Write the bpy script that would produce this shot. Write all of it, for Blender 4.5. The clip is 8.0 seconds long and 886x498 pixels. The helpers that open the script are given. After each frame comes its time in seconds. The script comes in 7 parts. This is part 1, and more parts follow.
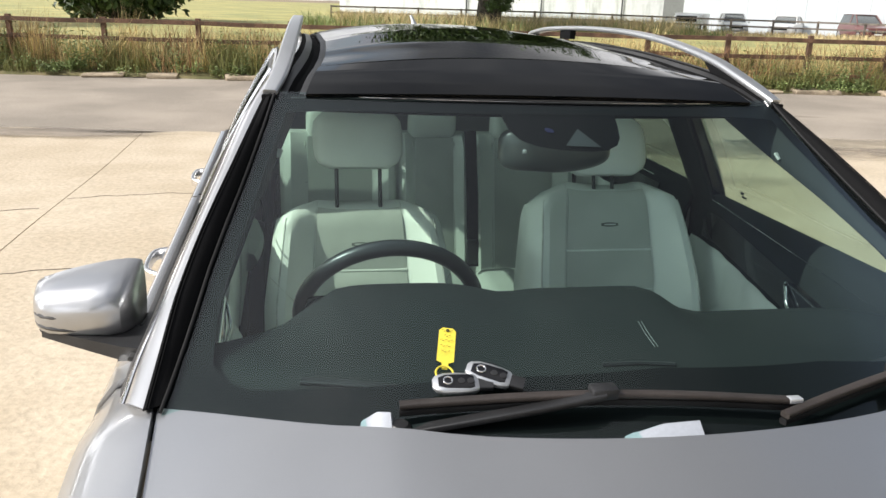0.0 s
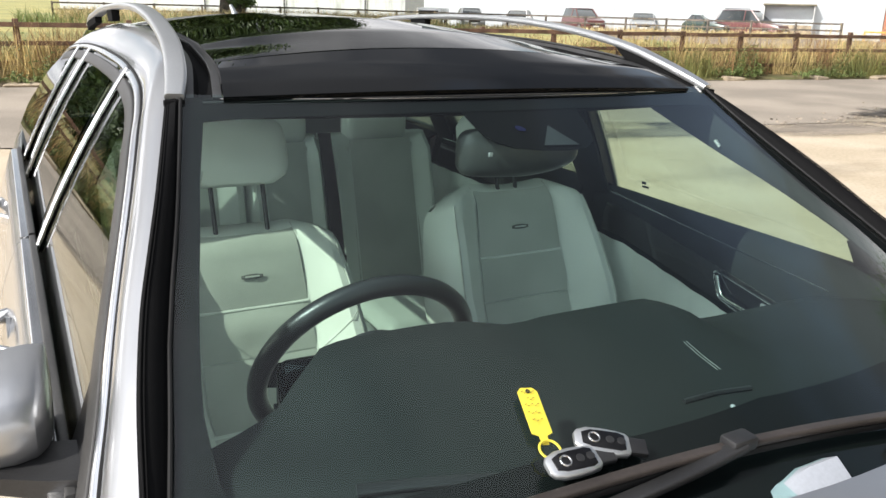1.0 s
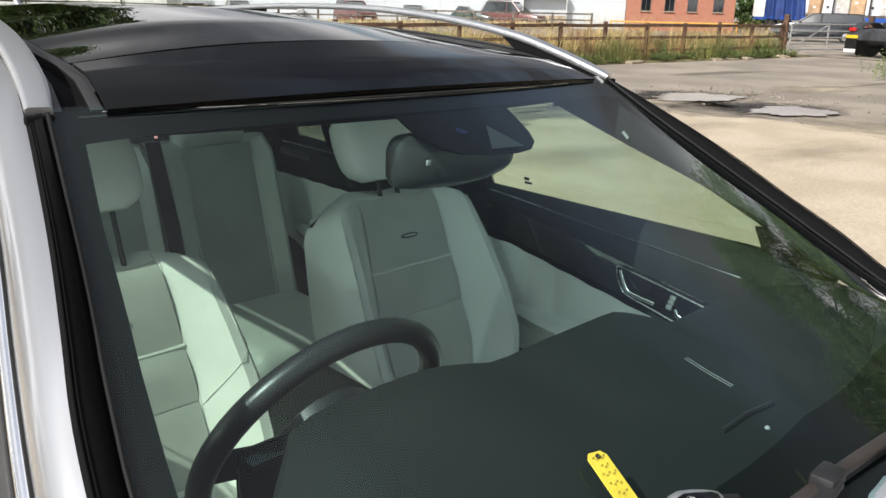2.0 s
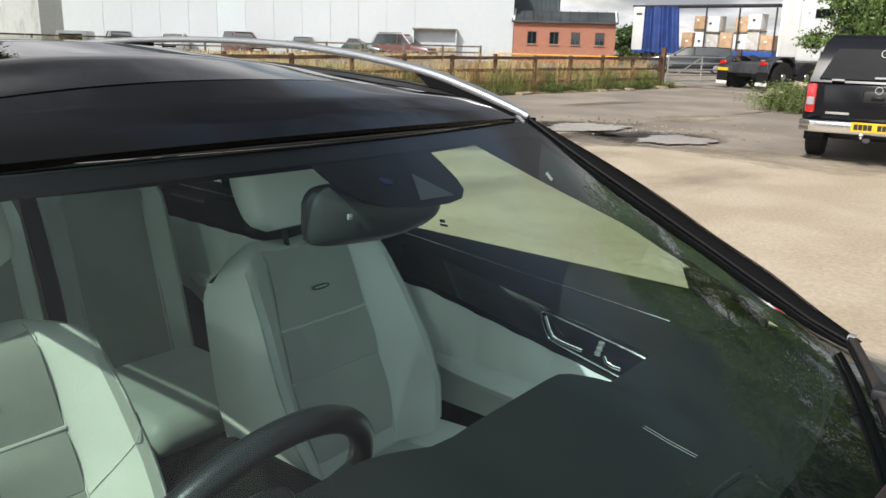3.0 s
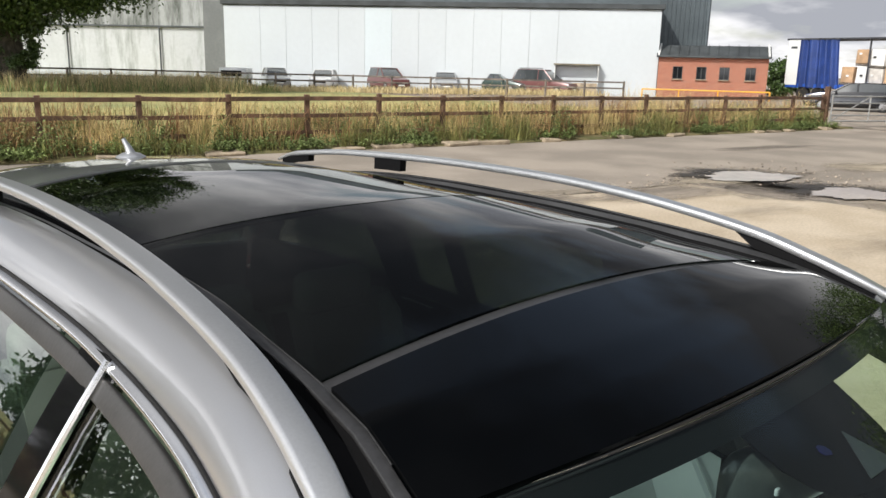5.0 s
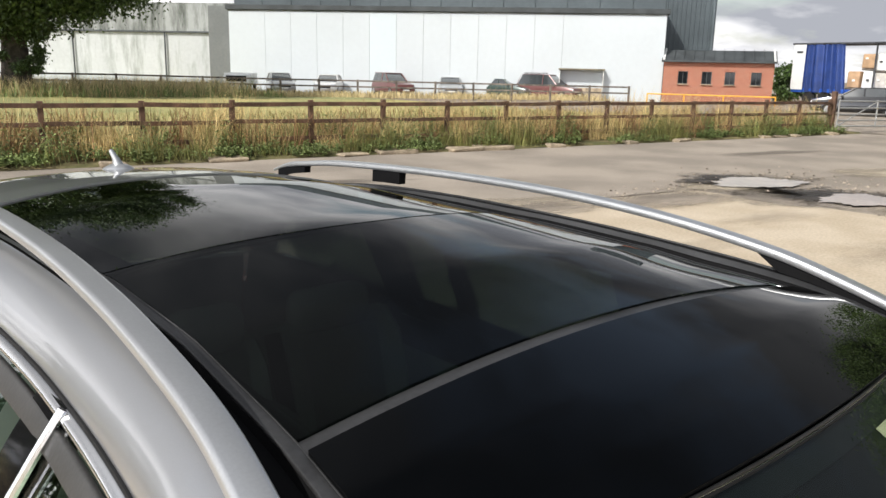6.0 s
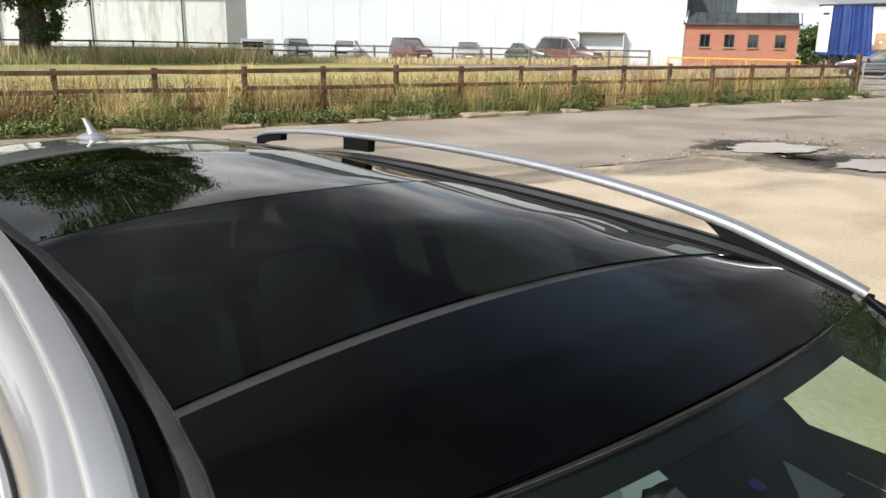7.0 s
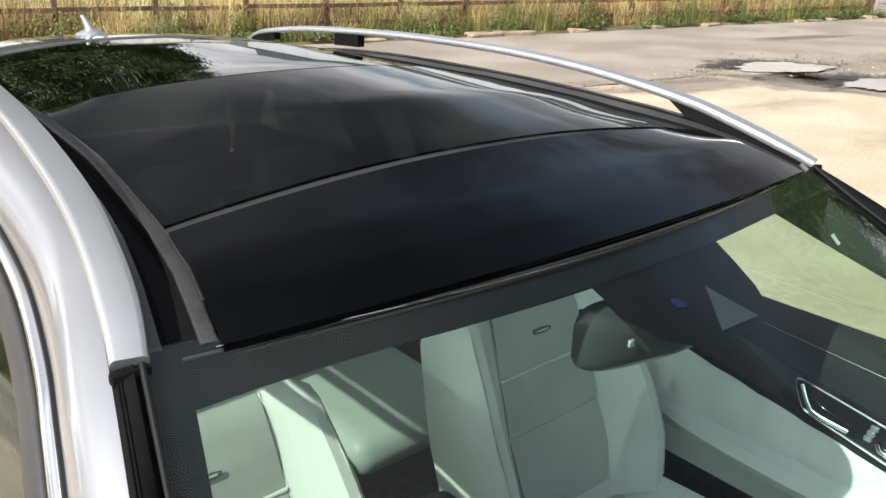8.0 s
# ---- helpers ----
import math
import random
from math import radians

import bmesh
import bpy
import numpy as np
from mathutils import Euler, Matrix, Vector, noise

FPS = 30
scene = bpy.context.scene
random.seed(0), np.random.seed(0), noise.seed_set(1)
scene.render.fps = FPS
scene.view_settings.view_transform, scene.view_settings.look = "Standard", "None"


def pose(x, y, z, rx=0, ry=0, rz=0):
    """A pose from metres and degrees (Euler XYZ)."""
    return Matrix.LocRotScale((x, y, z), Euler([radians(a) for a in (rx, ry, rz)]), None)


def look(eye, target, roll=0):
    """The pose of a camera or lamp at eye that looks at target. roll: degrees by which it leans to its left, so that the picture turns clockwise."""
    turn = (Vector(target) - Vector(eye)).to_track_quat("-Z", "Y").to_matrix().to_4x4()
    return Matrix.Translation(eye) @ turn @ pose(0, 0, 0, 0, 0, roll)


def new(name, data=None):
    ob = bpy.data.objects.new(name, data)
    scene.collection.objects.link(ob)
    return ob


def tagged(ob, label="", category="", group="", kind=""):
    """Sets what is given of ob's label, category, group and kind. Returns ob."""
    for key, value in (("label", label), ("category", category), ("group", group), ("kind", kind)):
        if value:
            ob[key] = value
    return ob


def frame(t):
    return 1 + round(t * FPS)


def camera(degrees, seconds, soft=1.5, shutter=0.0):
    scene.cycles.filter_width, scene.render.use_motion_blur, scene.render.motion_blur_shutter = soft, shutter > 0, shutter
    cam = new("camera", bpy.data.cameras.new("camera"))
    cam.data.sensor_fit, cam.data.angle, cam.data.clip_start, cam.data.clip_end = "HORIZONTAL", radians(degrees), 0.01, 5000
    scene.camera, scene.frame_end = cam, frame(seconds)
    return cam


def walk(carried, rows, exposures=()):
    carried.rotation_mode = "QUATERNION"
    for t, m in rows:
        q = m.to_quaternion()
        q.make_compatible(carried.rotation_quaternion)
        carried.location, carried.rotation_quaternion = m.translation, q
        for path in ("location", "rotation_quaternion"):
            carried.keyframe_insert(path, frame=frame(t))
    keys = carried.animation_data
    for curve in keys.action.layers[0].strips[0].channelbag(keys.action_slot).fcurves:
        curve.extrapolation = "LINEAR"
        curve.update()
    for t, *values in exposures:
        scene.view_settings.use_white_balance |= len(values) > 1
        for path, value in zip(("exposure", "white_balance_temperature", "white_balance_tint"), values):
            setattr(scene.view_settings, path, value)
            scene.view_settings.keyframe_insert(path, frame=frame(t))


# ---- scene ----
cam = camera(58.7, 8.0)

PATH = [
    (0, (-0.557, -0.416, 1.618), (-0.187, 1.452, 1.006), 2.5),
    (0.5, (-0.732, -0.233, 1.58), (-0.054, 1.549, 0.978), 2.5),
    (1, (-0.844, -0.01, 1.569), (0.086, 1.658, 0.972), 2.4),
    (1.5, (-0.955, 0.179, 1.561), (0.195, 1.703, 0.966), 2.5),
    (2, (-0.931, 0.322, 1.546), (0.423, 1.669, 0.953), 2.2),
    (2.2, (-0.879, 0.38, 1.541), (0.534, 1.663, 0.944), 2.3),
    (3.3, (-0.861, 0.469, 1.556), (0.702, 1.623, 1.083), 2.5),
    (3.5, (-0.871, 0.494, 1.558), (0.7, 1.646, 1.103), 2.4),
    (4, (-0.898, 0.561, 1.589), (0.628, 1.775, 1.146), 2.2),
    (4.5, (-0.901, 0.712, 1.693), (0.476, 2.092, 1.246), 2.2),
    (5, (-0.937, 0.889, 1.775), (0.395, 2.312, 1.326), 2.3),
    (6.3, (-0.821, 0.967, 1.79), (0.497, 2.407, 1.354), 2.3),
    (6.5, (-0.803, 0.925, 1.809), (0.483, 2.383, 1.34), 2.0),
    (7, (-0.749, 0.875, 1.792), (0.527, 2.324, 1.27), 1.9),
    (7.5, (-0.713, 0.857, 1.773), (0.53, 2.283, 1.125), 1.8),
    (8, (-0.789, 0.741, 1.73), (0.441, 2.154, 1.03), 1.9),
]
EXPOSURES = ((0.0, 0.38), (0.5, 0.50), (1.0, 0.51), (2.0, 0.20), (3.5, -0.06), (4.5, -0.01), (5.0, 0.04), (6.5, 0.13), (7.0, 0.22), (7.5, 0.57), (8.0, 0.60))

# The car stands on ground that falls slightly to one side: it and the path share this lean.
LEAN = Matrix.Rotation(radians(0.9), 4, Vector((0.656, 0.755, 0.0)))
walk(cam, [(t, LEAN @ look(eye, aim, roll)) for t, eye, aim, roll in PATH], EXPOSURES)

# ---- light ----
SUN_AZ, SUN_EL = radians(265.0), radians(42.0)   # clockwise from +y
sun_dir = Vector((math.sin(SUN_AZ) * math.cos(SUN_EL), math.cos(SUN_AZ) * math.cos(SUN_EL), math.sin(SUN_EL)))
sun = new("sun", bpy.data.lights.new("sun", "SUN"))
sun.data.energy, sun.data.angle, sun.data.color = 4.05, radians(0.6), (1.0, 0.96, 0.905)
sun.matrix_world = look(sun_dir * 60, (0, 0, 0))

world = bpy.data.worlds.new("sky")
scene.world = world
world.use_nodes = True
wt = world.node_tree
wt.nodes.clear()


def wnode(kind):
    return wt.nodes.new(kind)


def wlink(a, b):
    wt.links.new(a, b)


sky = wnode("ShaderNodeTexSky")
sky.sky_type, sky.sun_disc, sky.sun_elevation, sky.sun_rotation = "NISHITA", False, SUN_EL, SUN_AZ
sky.air_density, sky.dust_density = 1.2, 1.5
geo = wnode("ShaderNodeTexCoord")
sep = wnode("ShaderNodeSeparateXYZ")
wlink(geo.outputs["Generated"], sep.inputs[0])
zup = wnode("ShaderNodeMath")
zup.operation = "MAXIMUM"
wlink(sep.outputs[2], zup.inputs[0])
zup.inputs[1].default_value = 0.0
zplus = wnode("ShaderNodeMath")
zplus.operation = "ADD"
wlink(zup.outputs[0], zplus.inputs[0])
zplus.inputs[1].default_value = 0.26
flat = wnode("ShaderNodeVectorMath")
flat.operation = "DIVIDE"
wlink(geo.outputs["Generated"], flat.inputs[0])
wlink(zplus.outputs[0], flat.inputs[1])
clouds = wnode("ShaderNodeTexNoise")
clouds.inputs["Scale"].default_value, clouds.inputs["Detail"].default_value, clouds.inputs["Roughness"].default_value = 1.15, 9.0, 0.56
wlink(flat.outputs[0], clouds.inputs["Vector"])
cover = wnode("ShaderNodeValToRGB")
cover.color_ramp.elements[0].position, cover.color_ramp.elements[1].position = 0.36, 0.48
wlink(clouds.outputs[0], cover.inputs[0])
shade = wnode("ShaderNodeTexNoise")
shade.inputs["Scale"].default_value, shade.inputs["Detail"].default_value = 1.7, 6.0
wlink(flat.outputs[0], shade.inputs["Vector"])
cloud_tone = wnode("ShaderNodeValToRGB")
cloud_tone.color_ramp.elements[0].position, cloud_tone.color_ramp.elements[1].position = 0.40, 0.60
cloud_tone.color_ramp.elements[0].color = (3.9, 4.05, 4.5, 1)
cloud_tone.color_ramp.elements[1].color = (10.5, 10.4, 10.5, 1)
wlink(shade.outputs[0], cloud_tone.inputs[0])
clear_up = wnode("ShaderNodeMapRange")
clear_up.interpolation_type = "SMOOTHSTEP"
clear_up.inputs[1].default_value, clear_up.inputs[2].default_value = 0.22, 0.60
clear_up.inputs[3].default_value, clear_up.inputs[4].default_value = 1.0, 0.84
wlink(sep.outputs[2], clear_up.inputs[0])
much = wnode("ShaderNodeMath")
much.operation = "MULTIPLY"
wlink(cover.outputs[0], much.inputs[0])
wlink(clear_up.outputs[0], much.inputs[1])
both = wnode("ShaderNodeMix")
both.data_type = "RGBA"
wlink(much.outputs[0], both.inputs[0])
pale = wnode("ShaderNodeHueSaturation")
pale.inputs["Saturation"].default_value = 0.74
wlink(sky.outputs[0], pale.inputs["Color"])
wlink(pale.outputs[0], both.inputs[6])
# clouds are brightest low down, where they are seen edge-on
fade = wnode("ShaderNodeMapRange")
fade.interpolation_type = "SMOOTHSTEP"
fade.inputs[1].default_value, fade.inputs[2].default_value = 0.15, 0.36
fade.inputs[3].default_value, fade.inputs[4].default_value = 2.30, 0.42
wlink(sep.outputs[2], fade.inputs[0])
toned = wnode("ShaderNodeVectorMath")
toned.operation = "MULTIPLY"
wlink(cloud_tone.outputs[0], toned.inputs[0])
# the layer is thin overhead and lets more light through
thin_up = wnode("ShaderNodeMapRange")
thin_up.interpolation_type = "SMOOTHSTEP"
thin_up.inputs[1].default_value, thin_up.inputs[2].default_value = 0.74, 0.95
thin_up.inputs[3].default_value, thin_up.inputs[4].default_value = 1.0, 1.9
wlink(sep.outputs[2], thin_up.inputs[0])
faded = wnode("ShaderNodeMath")
faded.operation = "MULTIPLY"
wlink(fade.outputs[0], faded.inputs[0])
wlink(thin_up.outputs[0], faded.inputs[1])
wlink(faded.outputs[0], toned.inputs[1])
# and they glow towards the sun
near_sun = wnode("ShaderNodeVectorMath")
near_sun.operation = "DOT_PRODUCT"
wlink(geo.outputs["Generated"], near_sun.inputs[0])
near_sun.inputs[1].default_value = sun_dir
ahead = wnode("ShaderNodeMath")
ahead.operation = "MAXIMUM"
wlink(near_sun.outputs["Value"], ahead.inputs[0])
ahead.inputs[1].default_value = 0.0
glow = wnode("ShaderNodeMath")
glow.operation = "POWER"
wlink(ahead.outputs[0], glow.inputs[0])
glow.inputs[1].default_value = 2.0
gain_up = wnode("ShaderNodeMath")
gain_up.operation = "MULTIPLY_ADD"
wlink(glow.outputs[0], gain_up.inputs[0])
gain_up.inputs[1].default_value, gain_up.inputs[2].default_value = 3.3, 0.42
lit = wnode("ShaderNodeVectorMath")
lit.operation = "MULTIPLY"
wlink(toned.outputs[0], lit.inputs[0])
wlink(gain_up.outputs[0], lit.inputs[1])
wlink(lit.outputs[0], both.inputs[7])
bg = wnode("ShaderNodeBackground")
bg.inputs[1].default_value = 0.113
wlink(both.outputs[2], bg.inputs[0])
wout = wnode("ShaderNodeOutputWorld")
wlink(bg.outputs[0], wout.inputs[0])


# ---- materials ----
def surf(name, color, rough=0.6, metal=0.0, var=0.12, scale=8.0, fine=120.0, bump=0.0, coat=0.0, other=None, island=0.0, obj=0.0, spec=0.5, mix_at=(0.4, 0.62), rvar=0.1):
    """A surface with variation at two scales; other: a second colour for stains; island and obj: random lightness per piece."""
    m = bpy.data.materials.new(name)
    m.use_nodes = True
    nt = m.node_tree
    b = nt.nodes["Principled BSDF"]
    b.inputs["Roughness"].default_value, b.inputs["Metallic"].default_value = rough, metal
    b.inputs["Specular IOR Level"].default_value = spec
    b.inputs["Coat Weight"].default_value, b.inputs["Coat Roughness"].default_value = coat, 0.03
    tc = nt.nodes.new("ShaderNodeTexCoord")
    big, small = nt.nodes.new("ShaderNodeTexNoise"), nt.nodes.new("ShaderNodeTexNoise")
    big.inputs["Scale"].default_value, big.inputs["Detail"].default_value = scale, 6.0
    small.inputs["Scale"].default_value, small.inputs["Detail"].default_value = fine, 3.0
    for n in (big, small):
        nt.links.new(tc.outputs["Object"], n.inputs["Vector"])
    ramp = nt.nodes.new("ShaderNodeValToRGB")
    ramp.color_ramp.elements[0].position, ramp.color_ramp.elements[1].position = mix_at
    dark = other or tuple(c * (1 - 2 * var) for c in color)
    ramp.color_ramp.elements[0].color, ramp.color_ramp.elements[1].color = (*dark, 1), (*color, 1)
    nt.links.new(big.outputs[0], ramp.inputs[0])
    gain = nt.nodes.new("ShaderNodeMapRange")
    gain.inputs[1].default_value, gain.inputs[2].default_value = 0.25, 0.75
    gain.inputs[3].default_value, gain.inputs[4].default_value = 1 - var, 1 + var
    nt.links.new(small.outputs[0], gain.inputs[0])
    hsv = nt.nodes.new("ShaderNodeHueSaturation")
    nt.links.new(ramp.outputs[0], hsv.inputs["Color"])
    value = gain.outputs[0]
    if island or obj:
        source = nt.nodes.new("ShaderNodeNewGeometry").outputs["Random Per Island"] if island else nt.nodes.new("ShaderNodeObjectInfo").outputs["Random"]
        spread = nt.nodes.new("ShaderNodeMapRange")
        spread.inputs[3].default_value, spread.inputs[4].default_value = 1 - (island or obj), 1 + (island or obj)
        nt.links.new(source, spread.inputs[0])
        times = nt.nodes.new("ShaderNodeMath")
        times.operation = "MULTIPLY"
        nt.links.new(value, times.inputs[0])
        nt.links.new(spread.outputs[0], times.inputs[1])
        value = times.outputs[0]
    nt.links.new(value, hsv.inputs["Value"])
    nt.links.new(hsv.outputs[0], b.inputs["Base Color"])
    rr = nt.nodes.new("ShaderNodeMapRange")
    rr.inputs[3].default_value, rr.inputs[4].default_value = max(0.02, rough * (1 - rvar)), min(1, rough * (1 + rvar))
    nt.links.new(big.outputs[0], rr.inputs[0])
    nt.links.new(rr.outputs[0], b.inputs["Roughness"])
    if bump:
        bp = nt.nodes.new("ShaderNodeBump")
        bp.inputs["Strength"].default_value, bp.inputs["Distance"].default_value = 0.6, bump
        nt.links.new(small.outputs[0], bp.inputs["Height"])
        nt.links.new(bp.outputs[0], b.inputs["Normal"])
    return m


def pane(name, tint, base=0.045, haze=0.0, bend=5.0, dust=0.0):
    """Clear tinted glass: it lets light through straight and mirrors more the flatter it is seen."""
    m = bpy.data.materials.new(name)
    m.use_nodes = True
    nt = m.node_tree
    nt.nodes.clear()
    clear, gloss, mix, lw, power, scale, out = (nt.nodes.new(k) for k in ("ShaderNodeBsdfTransparent", "ShaderNodeBsdfGlossy", "ShaderNodeMixShader", "ShaderNodeLayerWeight", "ShaderNodeMath", "ShaderNodeMath", "ShaderNodeOutputMaterial"))
    clear.inputs[0].default_value = (*tint, 1)
    gloss.inputs["Roughness"].default_value = 0.005 + haze
    lw.inputs[0].default_value = 0.5
    power.operation, scale.operation = "POWER", "MULTIPLY_ADD"
    power.inputs[1].default_value = bend
    scale.inputs[1].default_value, scale.inputs[2].default_value = 1 - base, base
    nt.links.new(lw.outputs["Facing"], power.inputs[0])
    nt.links.new(power.outputs[0], scale.inputs[0])
    nt.links.new(scale.outputs[0], mix.inputs[0])
    under = clear.outputs[0]
    # dust: an even bluish diffuse film that puts the glass's haze into its colour
    if dust:
        film, laid = nt.nodes.new("ShaderNodeBsdfDiffuse"), nt.nodes.new("ShaderNodeAddShader")
        film.inputs[0].default_value = (dust * 0.80, dust * 0.97, dust * 1.16, 1)
        nt.links.new(clear.outputs[0], laid.inputs[0])
        nt.links.new(film.outputs[0], laid.inputs[1])
        under = laid.outputs[0]
    nt.links.new(under, mix.inputs[1])
    nt.links.new(gloss.outputs[0], mix.inputs[2])
    nt.links.new(mix.outputs[0], out.inputs[0])
    return m


PAINT = surf("metallic_grey_paint", (0.43, 0.435, 0.445), 0.34, 0.78, 0.03, 1.5, 900, coat=1.0)
RAIL = surf("satin_alloy", (0.59, 0.60, 0.605), 0.34, 0.8, 0.04, 3, 300)
CHROME = surf("chrome", (0.86, 0.86, 0.86), 0.16, 1.0, 0.03, 5, 200)
RUBBER = surf("black_rubber", (0.016, 0.016, 0.0165), 0.6, 0, 0.15, 6, 100, spec=0.2)
GREY_SEAL = surf("grey_window_rubber", (0.044, 0.043, 0.042), 0.45, 0, 0.15, 5, 150, bump=0.0005)
SEAL = surf("weathered_grey_rubber", (0.036, 0.036, 0.037), 0.42, 0, 0.25, 5, 150, bump=0.0003)
GLOSS_BLACK = surf("gloss_black_trim", (0.008, 0.008, 0.009), 0.06, 0, 0.1, 4, 200, spec=0.4)
MATT_BLACK = surf("matt_black_plastic", (0.022, 0.022, 0.023), 0.45, 0, 0.2, 10, 400, bump=0.0004)
TRIM_BLACK = surf("satin_black_trim", (0.007, 0.007, 0.0075), 0.75, 0, 0.1, 6, 100, spec=0.08)
FRONT_PANEL = pane("black_front_roof_panel", (0.0, 0.0, 0.0), 0.014, bend=4.7, dust=0.0014)
CERAMIC = surf("black_ceramic_print", (0.0055, 0.006, 0.006), 0.5, 0, 0.03, 10, 60, spec=0.08)
DASH = surf("dark_dashboard_skin", (0.0165, 0.0188, 0.018), 0.7, 0, 0.04, 5, 60, spec=0.15)
LEATHER = surf("pale_grey_leather", (0.80, 0.81, 0.79), 0.42, 0, 0.03, 7, 260, bump=0.0008, other=(0.75, 0.76, 0.74))
LEATHER_PERF = surf("perforated_pale_leather", (0.54, 0.55, 0.525), 0.5, 0, 0.05, 7, 500, bump=0.001, other=(0.49, 0.50, 0.475))
SEAM = surf("leather_seam", (0.70, 0.71, 0.69), 0.7, 0, 0.2, 20, 300)
CARPET = surf("dark_carpet", (0.03, 0.03, 0.03), 0.95, 0, 0.3, 30, 700, bump=0.003)
PILLAR_CLOTH = surf("grey_pillar_trim", (0.022, 0.025, 0.024), 0.85, 0, 0.08, 8, 500, bump=0.0006)
HEADLINER = surf("pale_headliner", (0.58, 0.58, 0.55), 0.9, 0, 0.06, 8, 500, bump=0.0006)
LEATHER_WHEEL = surf("black_wheel_leather", (0.018, 0.018, 0.019), 0.32, 0, 0.15, 10, 350, bump=0.0004)
PIANO = surf("dark_burr_veneer", (0.018, 0.016, 0.014), 0.14, 0, 0.3, 14, 60, coat=0.6)
GREEN_GLASS = pane("green_tinted_windscreen", (0.815, 0.965, 0.935), 0.032, bend=3.7, dust=0.0012)
SIDE_GLASS = pane("green_tinted_side_glass", (0.87, 0.93, 0.85), 0.05, bend=3.4)
PRIVACY = pane("tinted_rear_glass", (0.56, 0.63, 0.57), 0.045, bend=3.4)
ROOF_GLASS = pane("near_black_roof_glass", (0.20, 0.228, 0.22), 0.010, bend=5.0)
MIRROR = surf("mirror_face", (0.9, 0.9, 0.9), 0.02, 1.0, 0.01)
TYRE = surf("tyre_rubber", (0.02, 0.02, 0.02), 0.8, 0, 0.25, 20, 200, bump=0.002)
ALLOY = surf("wheel_alloy", (0.5, 0.5, 0.51), 0.28, 0.9, 0.05)
RED_LENS = surf("red_lens", (0.55, 0.015, 0.015), 0.15, 0, 0.1, coat=0.6)
CLEAR_LENS = surf("clear_lens", (0.6, 0.62, 0.64), 0.1, 0.4, 0.1, coat=0.6)
YELLOW_TAG = surf("yellow_card", (0.72, 0.60, 0.06), 0.5, 0, 0.06, 30, 200)
PLATE = surf("yellow_plate", (0.80, 0.52, 0.02), 0.4, 0, 0.05, 30, 200)
INK = surf("dark_ink", (0.02, 0.02, 0.02), 0.7, 0, 0.1)
CONCRETE = surf("worn_concrete", (0.53, 0.447, 0.336), 0.9, 0, 0.16, 1.1, 28, bump=0.010, other=(0.455, 0.375, 0.27), obj=0.03)
TARMAC = surf("old_tarmac", (0.35, 0.30, 0.245), 0.92, 0, 0.2, 0.5, 45, bump=0.016, other=(0.25, 0.215, 0.175))
GRIT = surf("loose_grit", (0.37, 0.315, 0.255), 0.95, 0, 0.2, 1.6, 30, bump=0.02, other=(0.21, 0.18, 0.145))
# muddy water; the pale warm base colour also carries the reflected cloud
WATER = surf("pale_sky_muddy_water", (0.46, 0.385, 0.32), 0.16, 0, 0.1, 1, 10, spec=0.28)
EARTH = surf("dry_earth", (0.30, 0.24, 0.16), 0.95, 0, 0.2, 0.5, 20, bump=0.02)
VERGE_SOIL = surf("verge_soil", (0.20, 0.16, 0.08), 0.95, 0, 0.25, 1.5, 25, bump=0.02, other=(0.09, 0.09, 0.03))
FIELD = surf("mown_grass", (0.42, 0.365, 0.14), 0.95, 0, 0.25, 0.16, 4, bump=0.03, other=(0.25, 0.26, 0.10))
STRAW = surf("dry_grass", (0.66, 0.50, 0.225), 0.8, 0, 0.15, 2, 30, island=0.5)
PALE_STRAW = surf("pale_dry_grass", (0.60, 0.49, 0.26), 0.8, 0, 0.1, 2, 30, island=0.3)
GALV = surf("galvanised_steel", (0.40, 0.40, 0.39), 0.45, 0.3, 0.08, 3, 60)
GREEN_BLADES = surf("green_grass", (0.21, 0.21, 0.06), 0.7, 0, 0.15, 2, 30, island=0.45)
SEED_STALK = surf("brown_seed_stalks", (0.30, 0.165, 0.075), 0.85, 0, 0.2, 2, 30, island=0.5)
WEED = surf("weed_leaves", (0.21, 0.27, 0.09), 0.6, 0, 0.15, 2, 30, island=0.4)
FENCE_WOOD = surf("brown_fence_timber", (0.17, 0.095, 0.06), 0.85, 0, 0.25, 3, 40, bump=0.004, obj=0.2)
GREY_WOOD = surf("grey_fence_timber", (0.20, 0.17, 0.14), 0.85, 0, 0.25, 3, 40, obj=0.2)
STONE = surf("pale_kerb_stone", (0.42, 0.34, 0.24), 0.9, 0, 0.2, 4, 40, bump=0.01, obj=0.15)
WHITE_CLAD = surf("white_cladding", (0.565, 0.605, 0.625), 0.5, 0, 0.02, 0.15, 3, obj=0.012)
STAINED_CLAD = surf("stained_white_cladding", (0.46, 0.48, 0.48), 0.6, 0, 0.04, 0.22, 4, other=(0.20, 0.215, 0.20), mix_at=(0.42, 0.62))
DARK_CLAD = surf("dark_grey_cladding", (0.09, 0.112, 0.122), 0.45, 0, 0.1, 0.3, 4)
SLATE = surf("slate_grey_roof", (0.06, 0.068, 0.07), 0.6, 0, 0.2, 1, 20)
TRIM_WHITE = surf("white_trim", (0.78, 0.78, 0.75), 0.5, 0, 0.05, 2, 20)
YELLOW_RAIL = surf("yellow_painted_steel", (0.85, 0.42, 0.03), 0.45, 0, 0.1, 2, 20)
DARK_GLASS = surf("dark_window_glass", (0.012, 0.014, 0.016), 0.06, 0, 0.1, 2, 20, spec=0.35)
